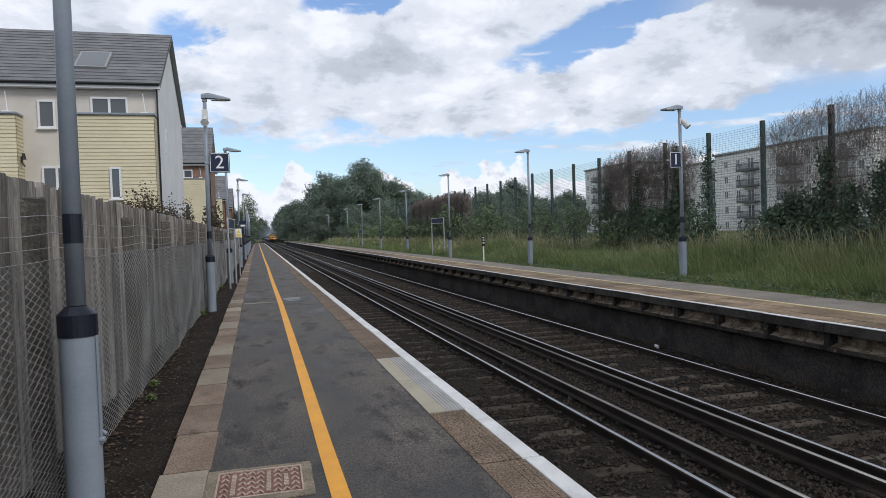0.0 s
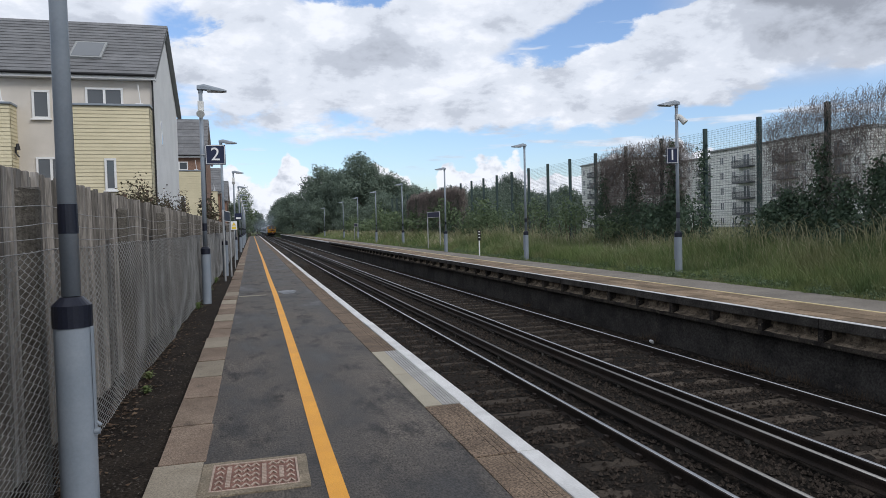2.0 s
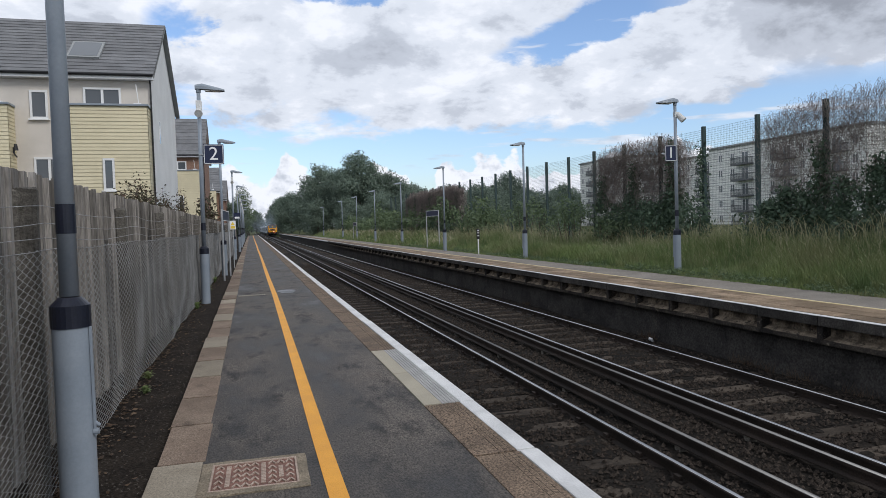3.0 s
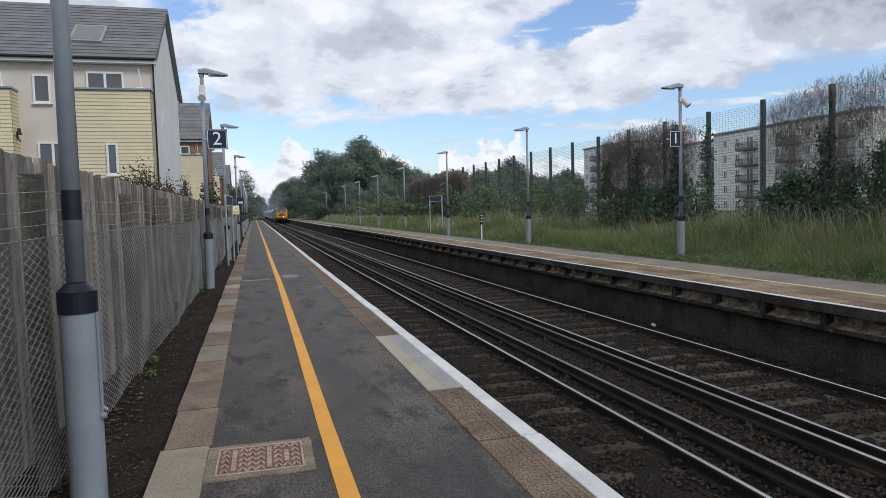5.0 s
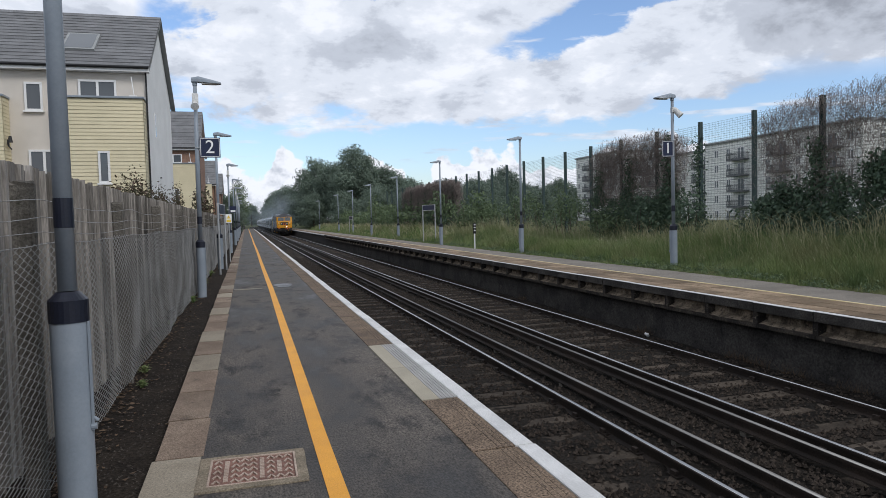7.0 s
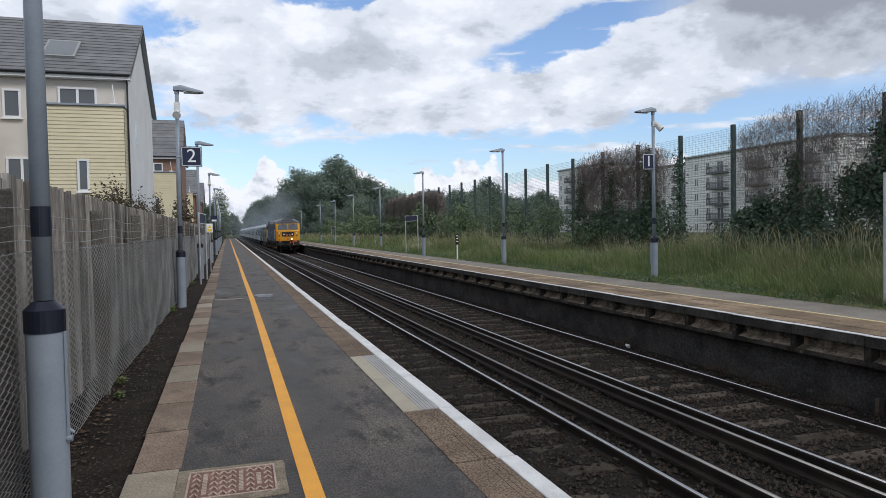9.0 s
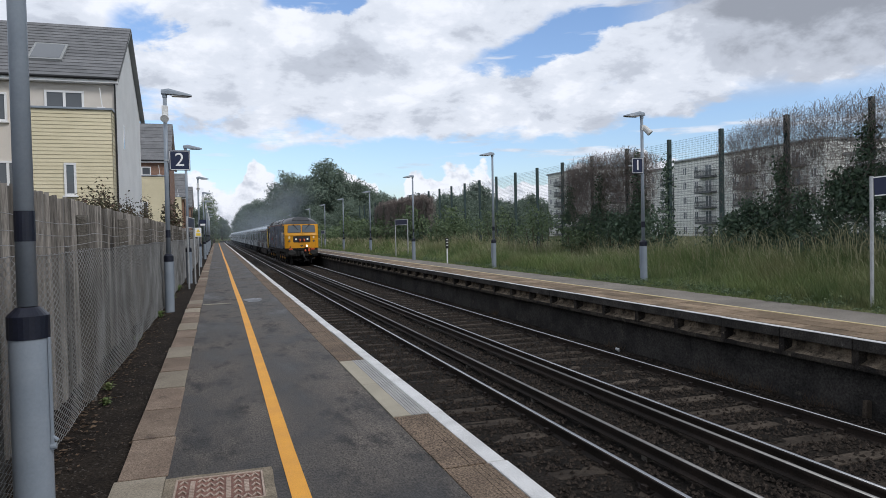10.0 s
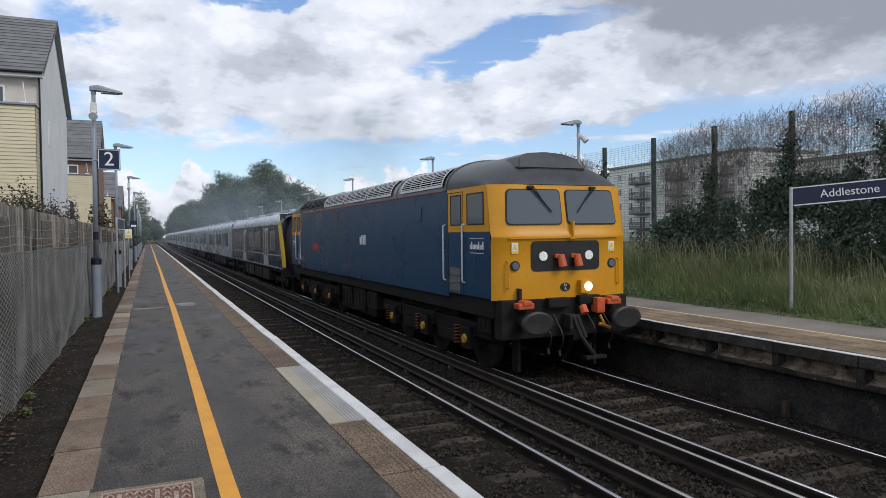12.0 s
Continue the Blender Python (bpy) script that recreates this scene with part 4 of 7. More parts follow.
def build_fixtures():
    # signal repeater post
    post = empty("marker_post", pose(10.43, 30.87, 0), "short white post with a dark plate beside the grass", "marker post")
    bm = bmesh.new()
    tube(bm, (0, 0, -0.1), (0, 0, 1.0), 0.03, seg=12)
    part("post", bm, SIGN_WHITE, post, "white post")
    bm = bmesh.new()
    box(bm, -0.07, 0.07, -0.03, 0.03, 0.72, 1.22, 0.01)
    plate = part("plate", bm, BLACK, post, "dark plate")
    bm = bmesh.new()
    for z in (0.86, 1.0, 1.12):
        box(bm, -0.045, 0.045, -0.035, -0.028, z, z + 0.04)
    part("lettering_bar", bm, SIGN_WHITE, plate)
    # warning notice on a near lamp, further small signs
    for x, y, z, w, h, mat in ((-0.70, 29.5, 1.72, 0.24, 0.36, SIGN_WHITE), (-0.66, 37.9, 2.25, 0.34, 0.34, SIGN_NAVY)):
        sign = empty("notice", pose(x, y, z), "small white notice with a yellow warning triangle" if mat is SIGN_WHITE else "small notice on a lamp post", "notice")
        bm = bmesh.new()
        box(bm, -w / 2, w / 2, -0.01, 0.01, -h / 2, h / 2, 0.004)
        plate = part("plate", bm, mat, sign)
        bm = bmesh.new()
        box(bm, -w * 0.36, w * 0.36, -0.014, -0.009, -h * 0.40, -h * 0.12)
        if mat is SIGN_WHITE:
            bm.faces.new([bm.verts.new((dx, -0.014, dz)) for dx, dz in ((-0.08, 0.0), (0.08, 0.0), (0.0, 0.14))])
        part("symbol", bm, SIGN_YELLOW if mat is SIGN_WHITE else SIGN_WHITE, plate)
        bm = bmesh.new()
        if mat is SIGN_WHITE:
            tube(bm, (0, 0.035, -z - 0.1), (0, 0.035, h / 2), 0.025, seg=10)
            part("post", bm, STEEL, sign, "thin galvanised post")
        else:
            box(bm, -0.30, 0.0, 0.008, 0.03, -0.015, 0.015)
            part("bracket", bm, STEEL, sign)
    # ribbed access cover let into the near platform
    hatch = empty("access_cover", pose(-0.03, 4.36, 0.0, 0, 0, -1.0), "rusty pinkish cast access cover with raised chevrons in the asphalt", "access cover")
    bm = bmesh.new()
    for a in ((-0.325, 0.325, -0.30, -0.235), (-0.325, 0.325, 0.235, 0.29), (-0.325, -0.262, -0.235, 0.235), (0.262, 0.325, -0.235, 0.235)):
        box(bm, a[0], a[1], a[2], a[3], -0.05, 0.008, 0.004)
    bmesh.ops.subdivide_edges(bm, edges=bm.edges[:], cuts=3, use_grid_fill=True)
    for v in bm.verts:
        if abs(v.co.x) > 0.27 or abs(v.co.y) > 0.24:
            v.co += Vector((0.010 * noise.noise(v.co * 13), 0.010 * noise.noise(v.co * 11 + Vector((5, 0, 0))), 0.002 * noise.noise(v.co * 30)))
    part("cover_frame", bm, COVER_BED, hatch, "worn olive-tan concrete surround")
    bm = bmesh.new()
    for a in ((-0.262, 0.262, -0.235, -0.222), (-0.262, 0.262, 0.222, 0.235), (-0.262, -0.249, -0.222, 0.222), (0.249, 0.262, -0.222, 0.222)):
        box(bm, a[0], a[1], a[2], a[3], -0.05, 0.011, 0.003)
    part("cover_rim", bm, HATCH_FRAME, hatch, "raised iron rim")
    bm = bmesh.new()
    box(bm, -0.249, 0.249, -0.222, 0.222, -0.05, 0.003)
    plate = part("cover_plate", bm, HATCH, hatch, "red-brown rusted plate")
    bm = bmesh.new()
    for c in range(9):
        for r in range(5):
            x, y = -0.212 + 0.053 * c, -0.172 + 0.086 * r
            if c in (1, 5) or (c == 7 and r in (1, 2, 3)):
                continue
            for sx in (-1, 1):
                m = Matrix.Translation((x + sx * 0.0115, y, 0.0065)) @ Matrix.Rotation(radians(sx * 24), 4, "Z")
                bmesh.ops.create_cube(bm, size=1.0, matrix=m @ Matrix.Diagonal((0.010, 0.052, 0.009, 1)))
    part("rib", bm, HATCH_FRAME, plate, "raised chevron ribs", kind="stuff")
    bm = bmesh.new()
    for x, y0, y1 in ((-0.159, -0.17, 0.17), (0.053, -0.17, 0.17), (0.159, -0.10, 0.10)):
        y = y0
        while y < y1:
            box(bm, x - 0.014, x + 0.014, y, y + 0.017, 0.002, 0.008)
            y += 0.026
    part("lettering_bar", bm, HATCH_FRAME, plate, "worn cast lettering", kind="stuff")
    # drain channel across the platform
    gully = empty("drain_channel", pose(-0.03, 16.35, 0.0, 0, 0, 4), "narrow pale drain grating across the asphalt", "drain")
    bm = bmesh.new()
    box(bm, -0.3, 0.3, -0.075, 0.075, -0.03, 0.004, 0.003)
    bed = part("channel", bm, PALE, gully)
    bm = bmesh.new()
    for k in range(14):
        box(bm, -0.28 + 0.041 * k, -0.262 + 0.041 * k, -0.055, 0.055, 0.002, 0.007)
    part("slot", bm, BLACK, bed)
    # damp hollow
    bm = bmesh.new()
    ring = [bm.verts.new((0.20 * math.cos(a) * (1 + 0.2 * math.sin(3 * a)), 0.55 * math.sin(a) * (1 + 0.15 * math.cos(2 * a)), 0.0)) for a in np.linspace(0, 6.283, 36)[:-1]]
    bm.faces.new(ring)
    r = bmesh.ops.extrude_face_region(bm, geom=bm.faces[:])
    for v in r["geom"]:
        if isinstance(v, bmesh.types.BMVert):
            v.co.z -= 0.004
    bmesh.ops.recalc_face_normals(bm, faces=bm.faces[:])
    whole("puddle", bm, PUDDLE, "shallow damp patch shining on the asphalt", "puddle", at=pose(0.78, 16.8, 0.0045))


HATCH = material("rusted_cast_iron", (0.14, 0.072, 0.055), (0.21, 0.11, 0.085), 5.0, 0.8, bump=0.5, fine=120, speck=0.4, c3=(0.12, 0.07, 0.05), wear=0.58)
HATCH_FRAME = material("worn_tan_iron", (0.33, 0.25, 0.20), (0.43, 0.34, 0.28), 5.0, 0.75, bump=0.4, fine=120, speck=0.35, c3=(0.2, 0.12, 0.09), wear=0.6)
COVER_BED = material("worn_olive_surround", (0.17, 0.14, 0.10), (0.24, 0.20, 0.145), 4.0, 0.9, bump=0.8, fine=90, speck=0.5, c3=(0.10, 0.085, 0.06), wear=0.6)
PUDDLE = material("wet_asphalt", (0.05, 0.051, 0.055), (0.065, 0.066, 0.07), 2.0, 0.42, bump=0.3, fine=150, speck=0.4, gloss_var=0.15)
build_lamps()
build_signs()
build_fixtures()


# ---- houses ----
def window(parent, x0, x1, z0, z1, y, lights=1, name="window"):
    """A casement set in a wall that faces -y."""
    bm = bmesh.new()
    f = 0.085
    for a in ((x0, x1, z0, z0 + f), (x0, x1, z1 - f, z1), (x0, x0 + f, z0 + f, z1 - f), (x1 - f, x1, z0 + f, z1 - f)):
        box(bm, a[0], a[1], y - 0.05, y + 0.05, a[2], a[3], 0.006)
    step = (x1 - x0) / lights
    for i in range(1, lights):
        xm = x0 + i * step
        box(bm, xm - 0.05, xm + 0.05, y - 0.05, y + 0.05, z0 + f, z1 - f, 0.006)
    win = part(name, bm, UPVC, parent, "white plastic casement window")
    for i in range(lights):
        bm = bmesh.new()
        box(bm, x0 + i * step + 0.05, x0 + (i + 1) * step - 0.05, y - 0.012, y + 0.012, z0 + f, z1 - f)
        part("pane", bm, PANE, win, "dark reflecting glass")
    bm = bmesh.new()
    box(bm, x0 - 0.06, x1 + 0.06, y - 0.11, y + 0.02, z0 - 0.06, z0 - 0.002, 0.01)
    part("sill", bm, UPVC, win, "white sill")
    return win


def cladding(bm, x0, x1, z0, z1, y, step=0.15):
    """Horizontal shiplap boards on a face that looks to -y."""
    z = z0
    while z < z1 - 0.01:
        zt = min(z + step, z1)
        vs = [bm.verts.new(p) for p in ((x0, y - 0.028, z), (x1, y - 0.028, z), (x1, y - 0.006, zt), (x0, y - 0.006, zt), (x0, y + 0.02, z), (x1, y + 0.02, z))]
        bm.faces.new((vs[0], vs[1], vs[2], vs[3]))
        bm.faces.new((vs[0], vs[4], vs[5], vs[1]))
        z = zt


def side_cladding(bm, y0, y1, z0, z1, x, step=0.15):
    z = z0
    while z < z1 - 0.01:
        zt = min(z + step, z1)
        vs = [bm.verts.new(p) for p in ((x + 0.028, y0, z), (x + 0.028, y1, z), (x + 0.006, y1, zt), (x + 0.006, y0, zt), (x - 0.02, y0, z), (x - 0.02, y1, z))]
        bm.faces.new((vs[0], vs[1], vs[2], vs[3]))
        bm.faces.new((vs[0], vs[4], vs[5], vs[1]))
        z = zt


def build_house(at, width, depth, eave, ridge, label, wall=None, bays=((0.03, 3.13), (5.18, 8.28)), full=True):
    """A gabled house: its front looks to -y, its gable to +x; the corner between them is the origin."""
    house = empty("house", at, label, "house", "houses beside the line")
    wall = wall or RENDER
    base = -1.2
    bm = bmesh.new()
    prof = ((0, base), (depth, base), (depth, eave), (depth / 2, ridge - 0.12), (0, eave))
    a = [bm.verts.new((0, y, z)) for y, z in prof]
    b = [bm.verts.new((-width, y, z)) for y, z in prof]
    for i in range(5):
        bm.faces.new((a[i], a[(i + 1) % 5], b[(i + 1) % 5], b[i]))
    bm.faces.new(a)
    bm.faces.new(b[::-1])
    bmesh.ops.recalc_face_normals(bm, faces=bm.faces[:])
    part("wall", bm, wall, house, "smooth pale rendered walls")
    if full:
        bm = bmesh.new()
        a = [bm.verts.new((0.010, y, z)) for y, z in prof]
        b = [bm.verts.new((0.001, y, z)) for y, z in prof]
        bm.faces.new(a)
        for i in range(5):
            bm.faces.new((a[i], b[i], b[(i + 1) % 5], a[(i + 1) % 5]))
        bmesh.ops.recalc_face_normals(bm, faces=bm.faces[:])
        part("gable_render", bm, GABLE, house, "white rendered gable")
    # roof: stepped courses of tiles on both slopes
    run, rise = depth / 2 + 0.35, ridge - (eave - 0.28)
    n = 17 if full else 10
    for sgn, y_e in ((1, -0.35), (-1, depth + 0.35)):
        slope = math.degrees(math.atan2(ridge - eave + 0.12, run))
        long = math.hypot(run, ridge - eave + 0.12)
        bm = bmesh.new()
        box(bm, -width - 0.2, 0.22, 0.02, long, -0.05, 0.0)
        face = part("roof", bm, TILE, house, "dark grey tiled roof slope", at=pose(0, y_e, eave - 0.12, slope, 0, 0) if sgn > 0 else pose(-width + 0.02, y_e, eave - 0.12, slope, 0, 180))
        bm = bmesh.new()
        box(bm, -width - 0.2, 0.22, 0.0, long / n * 1.1, 0.0, 0.036, 0.006)
        for v in bm.verts:
            v.co.z += 0.028 - 0.026 * v.co.y / (long / n)
        course = mesh_of("tile_course", bm, TILE)
        for i in range(n):
            piece("tile_course", course, face, pose(0, long * i / n, 0.004))
    bm = bmesh.new()
    for sgn, y_e in ((1, -0.35), (-1, depth + 0.35)):
        v0, v1 = Vector((0.2, y_e, eave - 0.25)), Vector((0.2, depth / 2, ridge - 0.13))
        for xo in (0.24,):
            vs = [bm.verts.new(p) for p in ((xo, v0.y, v0.z), (xo, v0.y, v0.z + 0.13), (xo, v1.y, v1.z + 0.13), (xo, v1.y, v1.z),
                                            (0.02, v0.y, v0.z), (0.02, v0.y, v0.z + 0.13), (0.02, v1.y, v1.z + 0.13), (0.02, v1.y, v1.z))]
            for q in ((0, 1, 2, 3), (7, 6, 5, 4), (0, 4, 5, 1), (0, 3, 7, 4)):
                bm.faces.new([vs[k] for k in q])
    bmesh.ops.recalc_face_normals(bm, faces=bm.faces[:])
    part("bargeboard", bm, FLATS_DARK if full else UPVC, house, "dark verge board")
    bm = bmesh.new()
    tube(bm, (0.2, -0.42, eave - 0.12), (-width - 0.2, -0.42, eave - 0.12), 0.06, seg=10)
    part("gutter", bm, BLACK, house, "black gutter")
    bm = bmesh.new()
    box(bm, -width, 0.2, -0.36, -0.02, eave - 0.3, eave - 0.14, 0.01)
    part("soffit", bm, UPVC, house, "white soffit board")
    bm = bmesh.new()
    tube(bm, (0.05, -0.30, eave - 0.15), (0.05, -0.10, eave - 0.45), 0.035, seg=8)
    tube(bm, (0.05, -0.10, eave - 0.45), (0.05, -0.10, base), 0.035, seg=8)
    part("downpipe", bm, BLACK, house, "black downpipe")
    for x0, x1 in bays:
        bm = bmesh.new()
        box(bm, -x1, -x0, -0.78, -0.004, base, 6.78)
        shell = part("bay_wall", bm, CREAM, house, "cream bay block")
        bm = bmesh.new()
        cladding(bm, -x1, -x0, base, 6.78, -0.785)
        side_cladding(bm, -0.80, -0.004, base, 6.78, -x0)
        part("cladding", bm, CREAM, shell, "cream horizontal boarding")
        bm = bmesh.new()
        box(bm, -x1 - 0.06, -x0 + 0.06, -0.88, -0.01, 6.78, 6.86, 0.012)
        part("bay_coping", bm, LAMP_GREY, shell, "grey metal coping")
        window(house, -x0 - 1.78, -x0 - 1.34, 3.3, 4.62, -0.83)
        window(house, -x0 - 2.55, -x0 - 1.1, 6.9, 7.66, -0.02, 2)
        bm = bmesh.new()
        tube(bm, (-x0 - 0.35, -0.5, 6.86), (-x0 - 0.45, -0.42, 7.75), 0.02, seg=6)
        box(bm, -x0 - 0.55, -x0 - 0.25, -0.6, -0.4, 6.85, 6.95, 0.02)
        part("vent_pipe", bm, UPVC, house, "thin white pipe")
    if full:
        bm = bmesh.new()
        box(bm, -5.12, -5.06, -0.62, -0.52, 4.86, 5.1, 0.01)
        tube(bm, (-5.09, -0.57, 4.86), (-4.98, -0.57, 4.7), 0.03, seg=8)
        tube(bm, (-5.02, -0.57, 4.98), (-5.02, -0.57, 5.24), 0.10, 0.05, seg=12)
        part("wall_lantern", bm, BLACK, house, "black wall lantern on the bay")
        window(house, -4.58, -3.92, 6.33, 7.50, -0.02)
        window(house, -4.53, -3.40, 3.5, 4.75, -0.02, 2)
        # rooflight
        bm = bmesh.new()
        t0, t1 = 0.24, 0.54
        pts = []
        for x, t in ((-3.38, t0), (-2.08, t0), (-2.08, t1), (-3.38, t1)):
            pts.append((x, -0.35 + run * t, eave - 0.12 + (ridge - eave + 0.12) * t))
        lo = [bm.verts.new(p) for p in pts]
        hi = [bm.verts.new((p[0], p[1] - 0.09, p[2] + 0.12)) for p in pts]
        for i in range(4):
            bm.faces.new((lo[i], lo[(i + 1) % 4], hi[(i + 1) % 4], hi[i]))
        bm.faces.new(hi)
        bmesh.ops.recalc_face_normals(bm, faces=bm.faces[:])
        light = part("rooflight", bm, FLATS_DARK, house, "grey framed rooflight")
        c = sum((Vector(p) for p in pts), Vector()) / 4
        bm = bmesh.new()
        vs = [bm.verts.new(c + (Vector(p) - c) * 0.86 + Vector((0, -0.094, 0.126))) for p in pts]
        bm.faces.new(vs)
        part("pane", bm, PANE, light, "sky-reflecting glass")
        # slit windows in the gable
        for ya, yb, za, zb in ((2.6, 2.95, 5.6, 6.7), (2.5, 2.85, 2.6, 3.6)):
            bm = bmesh.new()
            box(bm, -0.05, 0.03, ya, yb, za, zb, 0.01)
            w = part("window", bm, UPVC, house, "narrow white framed window")
            bm = bmesh.new()
            box(bm, -0.04, 0.036, ya + 0.05, yb - 0.05, za + 0.05, zb - 0.05)
            part("pane", bm, PANE, w)
    return house


def build_houses():
    build_house(pose(-3.92, 31.7, 0), 13.0, 10.2, 8.28, 11.75, "three-storey rendered house with cream boarded bays and grey tiled roof")
    build_house(pose(-3.8, 64.0, 0), 10.0, 9.0, 8.3, 12.0, "further house with cream bay and grey tiled roof", BRICK, ((0.3, 2.6),), False)
    build_house(pose(-3.9, 96.0, 0), 10.0, 9.0, 6.8, 10.2, "distant brick house with grey tiled roof", BRICK, ((0.3, 2.6),), False)
    build_house(pose(-3.9, 122.0, 0), 10.0, 9.0, 6.8, 10.2, "distant brick house with grey tiled roof", BRICK, (), False)


build_houses()


# ---- flats beyond the far fence ----
def build_flats(at, length, storeys, label, mat):
    """A slab of flats whose long face looks to -x."""
    b = empty("apartment_building", at, label, "apartment building", "flats beyond the line")
    h = storeys * 2.9 + 0.7
    bm = bmesh.new()
    box(bm, 0, 16, 0, length, -1.2, h)
    wall = part("wall", bm, mat, b, "pale clad facade")
    bm = bmesh.new()
    for k in range(int(h / 0.58)):
        box(bm, -0.05, 0.0, 0, length, 0.5 + 0.58 * k, 0.56 + 0.58 * k)
        box(bm, 0, 16, -0.05, 0.0, 0.5 + 0.58 * k, 0.56 + 0.58 * k)
    part("cladding_joint", bm, FLATS_DARK, wall, "fine horizontal cladding lines")
    bm = bmesh.new()
    box(bm, -0.35, 16.3, -0.35, length + 0.3, h, h + 0.35)
    part("roof", bm, FLATS_DARK, b, "thin grey roof edge")
    n = int(length / 3.4)
    def casement(w, h):
        """A glazed opening of two lights: dark panes set back in a pale frame."""
        bm = bmesh.new()
        for y0, y1, z0, z1 in ((-w, w, 0, 0.08), (-w, w, h - 0.08, h), (-w, -w + 0.08, 0.08, h - 0.08), (w - 0.08, w, 0.08, h - 0.08), (-0.06, 0.06, 0.08, h - 0.08)):
            box(bm, -0.06, 0.03, y0, y1, z0, z1)
        frame_me = mesh_of("window_frame", bm, UPVC)
        bm = bmesh.new()
        box(bm, -0.02, 0.02, -w + 0.05, w - 0.05, 0.05, h - 0.05)
        return mesh_of("window", bm, FLATS_PANE), frame_me
    win, win_frame = casement(0.52, 1.45)
    dor, dor_frame = casement(0.85, 2.15)
    bmb = bmesh.new()
    box(bmb, -1.5, 0, -2.2, 2.2, -0.26, 0)
    for k in range(23):
        y = -2.18 + k * 0.198
        box(bmb, -1.5, -1.46, y - 0.025, y + 0.025, 0, 1.05)
    box(bmb, -1.52, -1.44, -2.2, 2.2, 1.02, 1.12)
    box(bmb, -1.51, -1.45, -2.2, 2.2, 0.04, 0.12)
    for y in (-2.18, 2.15):
        box(bmb, -1.5, 0, y, y + 0.03, 1.02, 1.12)
        for k in range(7):
            box(bmb, -1.4 + 0.2 * k, -1.36 + 0.2 * k, y, y + 0.03, 0, 1.05)
    bal = mesh_of("balcony", bmb, BALCONY)
    for s in range(storeys):
        z = s * 2.9
        for k in range(n):
            y = 2.0 + k * 3.4
            if y > length - 1:
                continue
            if k % 3 == 1:
                piece("window_frame", dor_frame, piece("balcony_door", dor, b, pose(0, y, z + 0.2)), pose(0, 0, 0))
                piece("balcony", bal, b, pose(0, y, z + 0.15))
            else:
                piece("window_frame", win_frame, piece("window", win, b, pose(0, y, z + 0.9)), pose(0, 0, 0))
    return b


FLATS_PANE = glass_material("flats_window_glass", (0.13, 0.15, 0.16), 0.08)
BALCONY = material("grey_balcony_steel", (0.10, 0.104, 0.11), (0.13, 0.134, 0.14), 2.0, 0.6, bump=0.0)
build_flats(pose(88, 80.3, -0.9), 36, 5, "pale five-storey block of flats with black balconies", FLATS)
build_flats(pose(86, 36, -1.1), 39, 4, "pale four-storey block of flats with black balconies", FLATS)
build_flats(pose(93, 118, -1.2), 34, 5, "grey-white five-storey block of flats with black balconies", FLATS)
build_flats(pose(92, 155, -1.0), 24, 6, "pale six-storey block of flats with black balconies", FLATS)

# ---- plants ----
def leaf_cloud(rng, blobs, per_m3, size, shell=0.55, flat=0.6, cap=60000):
    """Small leaf blades filling lumpy ellipsoids, thicker towards their skin. blobs: (centre, radii)."""
    vs, fs, o = [], [], 0
    for c, r in blobs:
        vol = 4.19 * r[0] * r[1] * r[2]
        n = min(cap, int(vol * per_m3) + 20)
        d = rng.normal(size=(n, 3))
        d /= np.linalg.norm(d, axis=1)[:, None]
        rad = shell + (1.12 - shell) * rng.random(n) ** 0.7
        lump = 1 + 0.22 * np.sin(d[:, 0] * 5 + c[0]) * np.sin(d[:, 1] * 6 + c[1]) + 0.16 * np.sin(d[:, 2] * 9 + c[2] * 3 + d[:, 0] * 7)
        p = np.array(c) + d * np.array(r) * (rad * lump)[:, None]
        face = d + rng.normal(size=(n, 3)) * flat
        u = np.cross(face, rng.normal(size=(n, 3)))
        u /= np.linalg.norm(u, axis=1)[:, None]
        w = np.cross(face, u)
        w /= np.linalg.norm(w, axis=1)[:, None]
        s = size * rng.uniform(0.6, 1.4, n)[:, None]
        quad = np.stack((p - u * s, p - w * s * 0.55, p + u * s, p + w * s * 0.55), axis=1).reshape(-1, 3)
        vs.append(quad)
        fs.append(np.arange(o, o + 4 * n).reshape(-1, 4))
        o += 4 * n
    return np.concatenate(vs).tolist(), np.concatenate(fs).tolist()


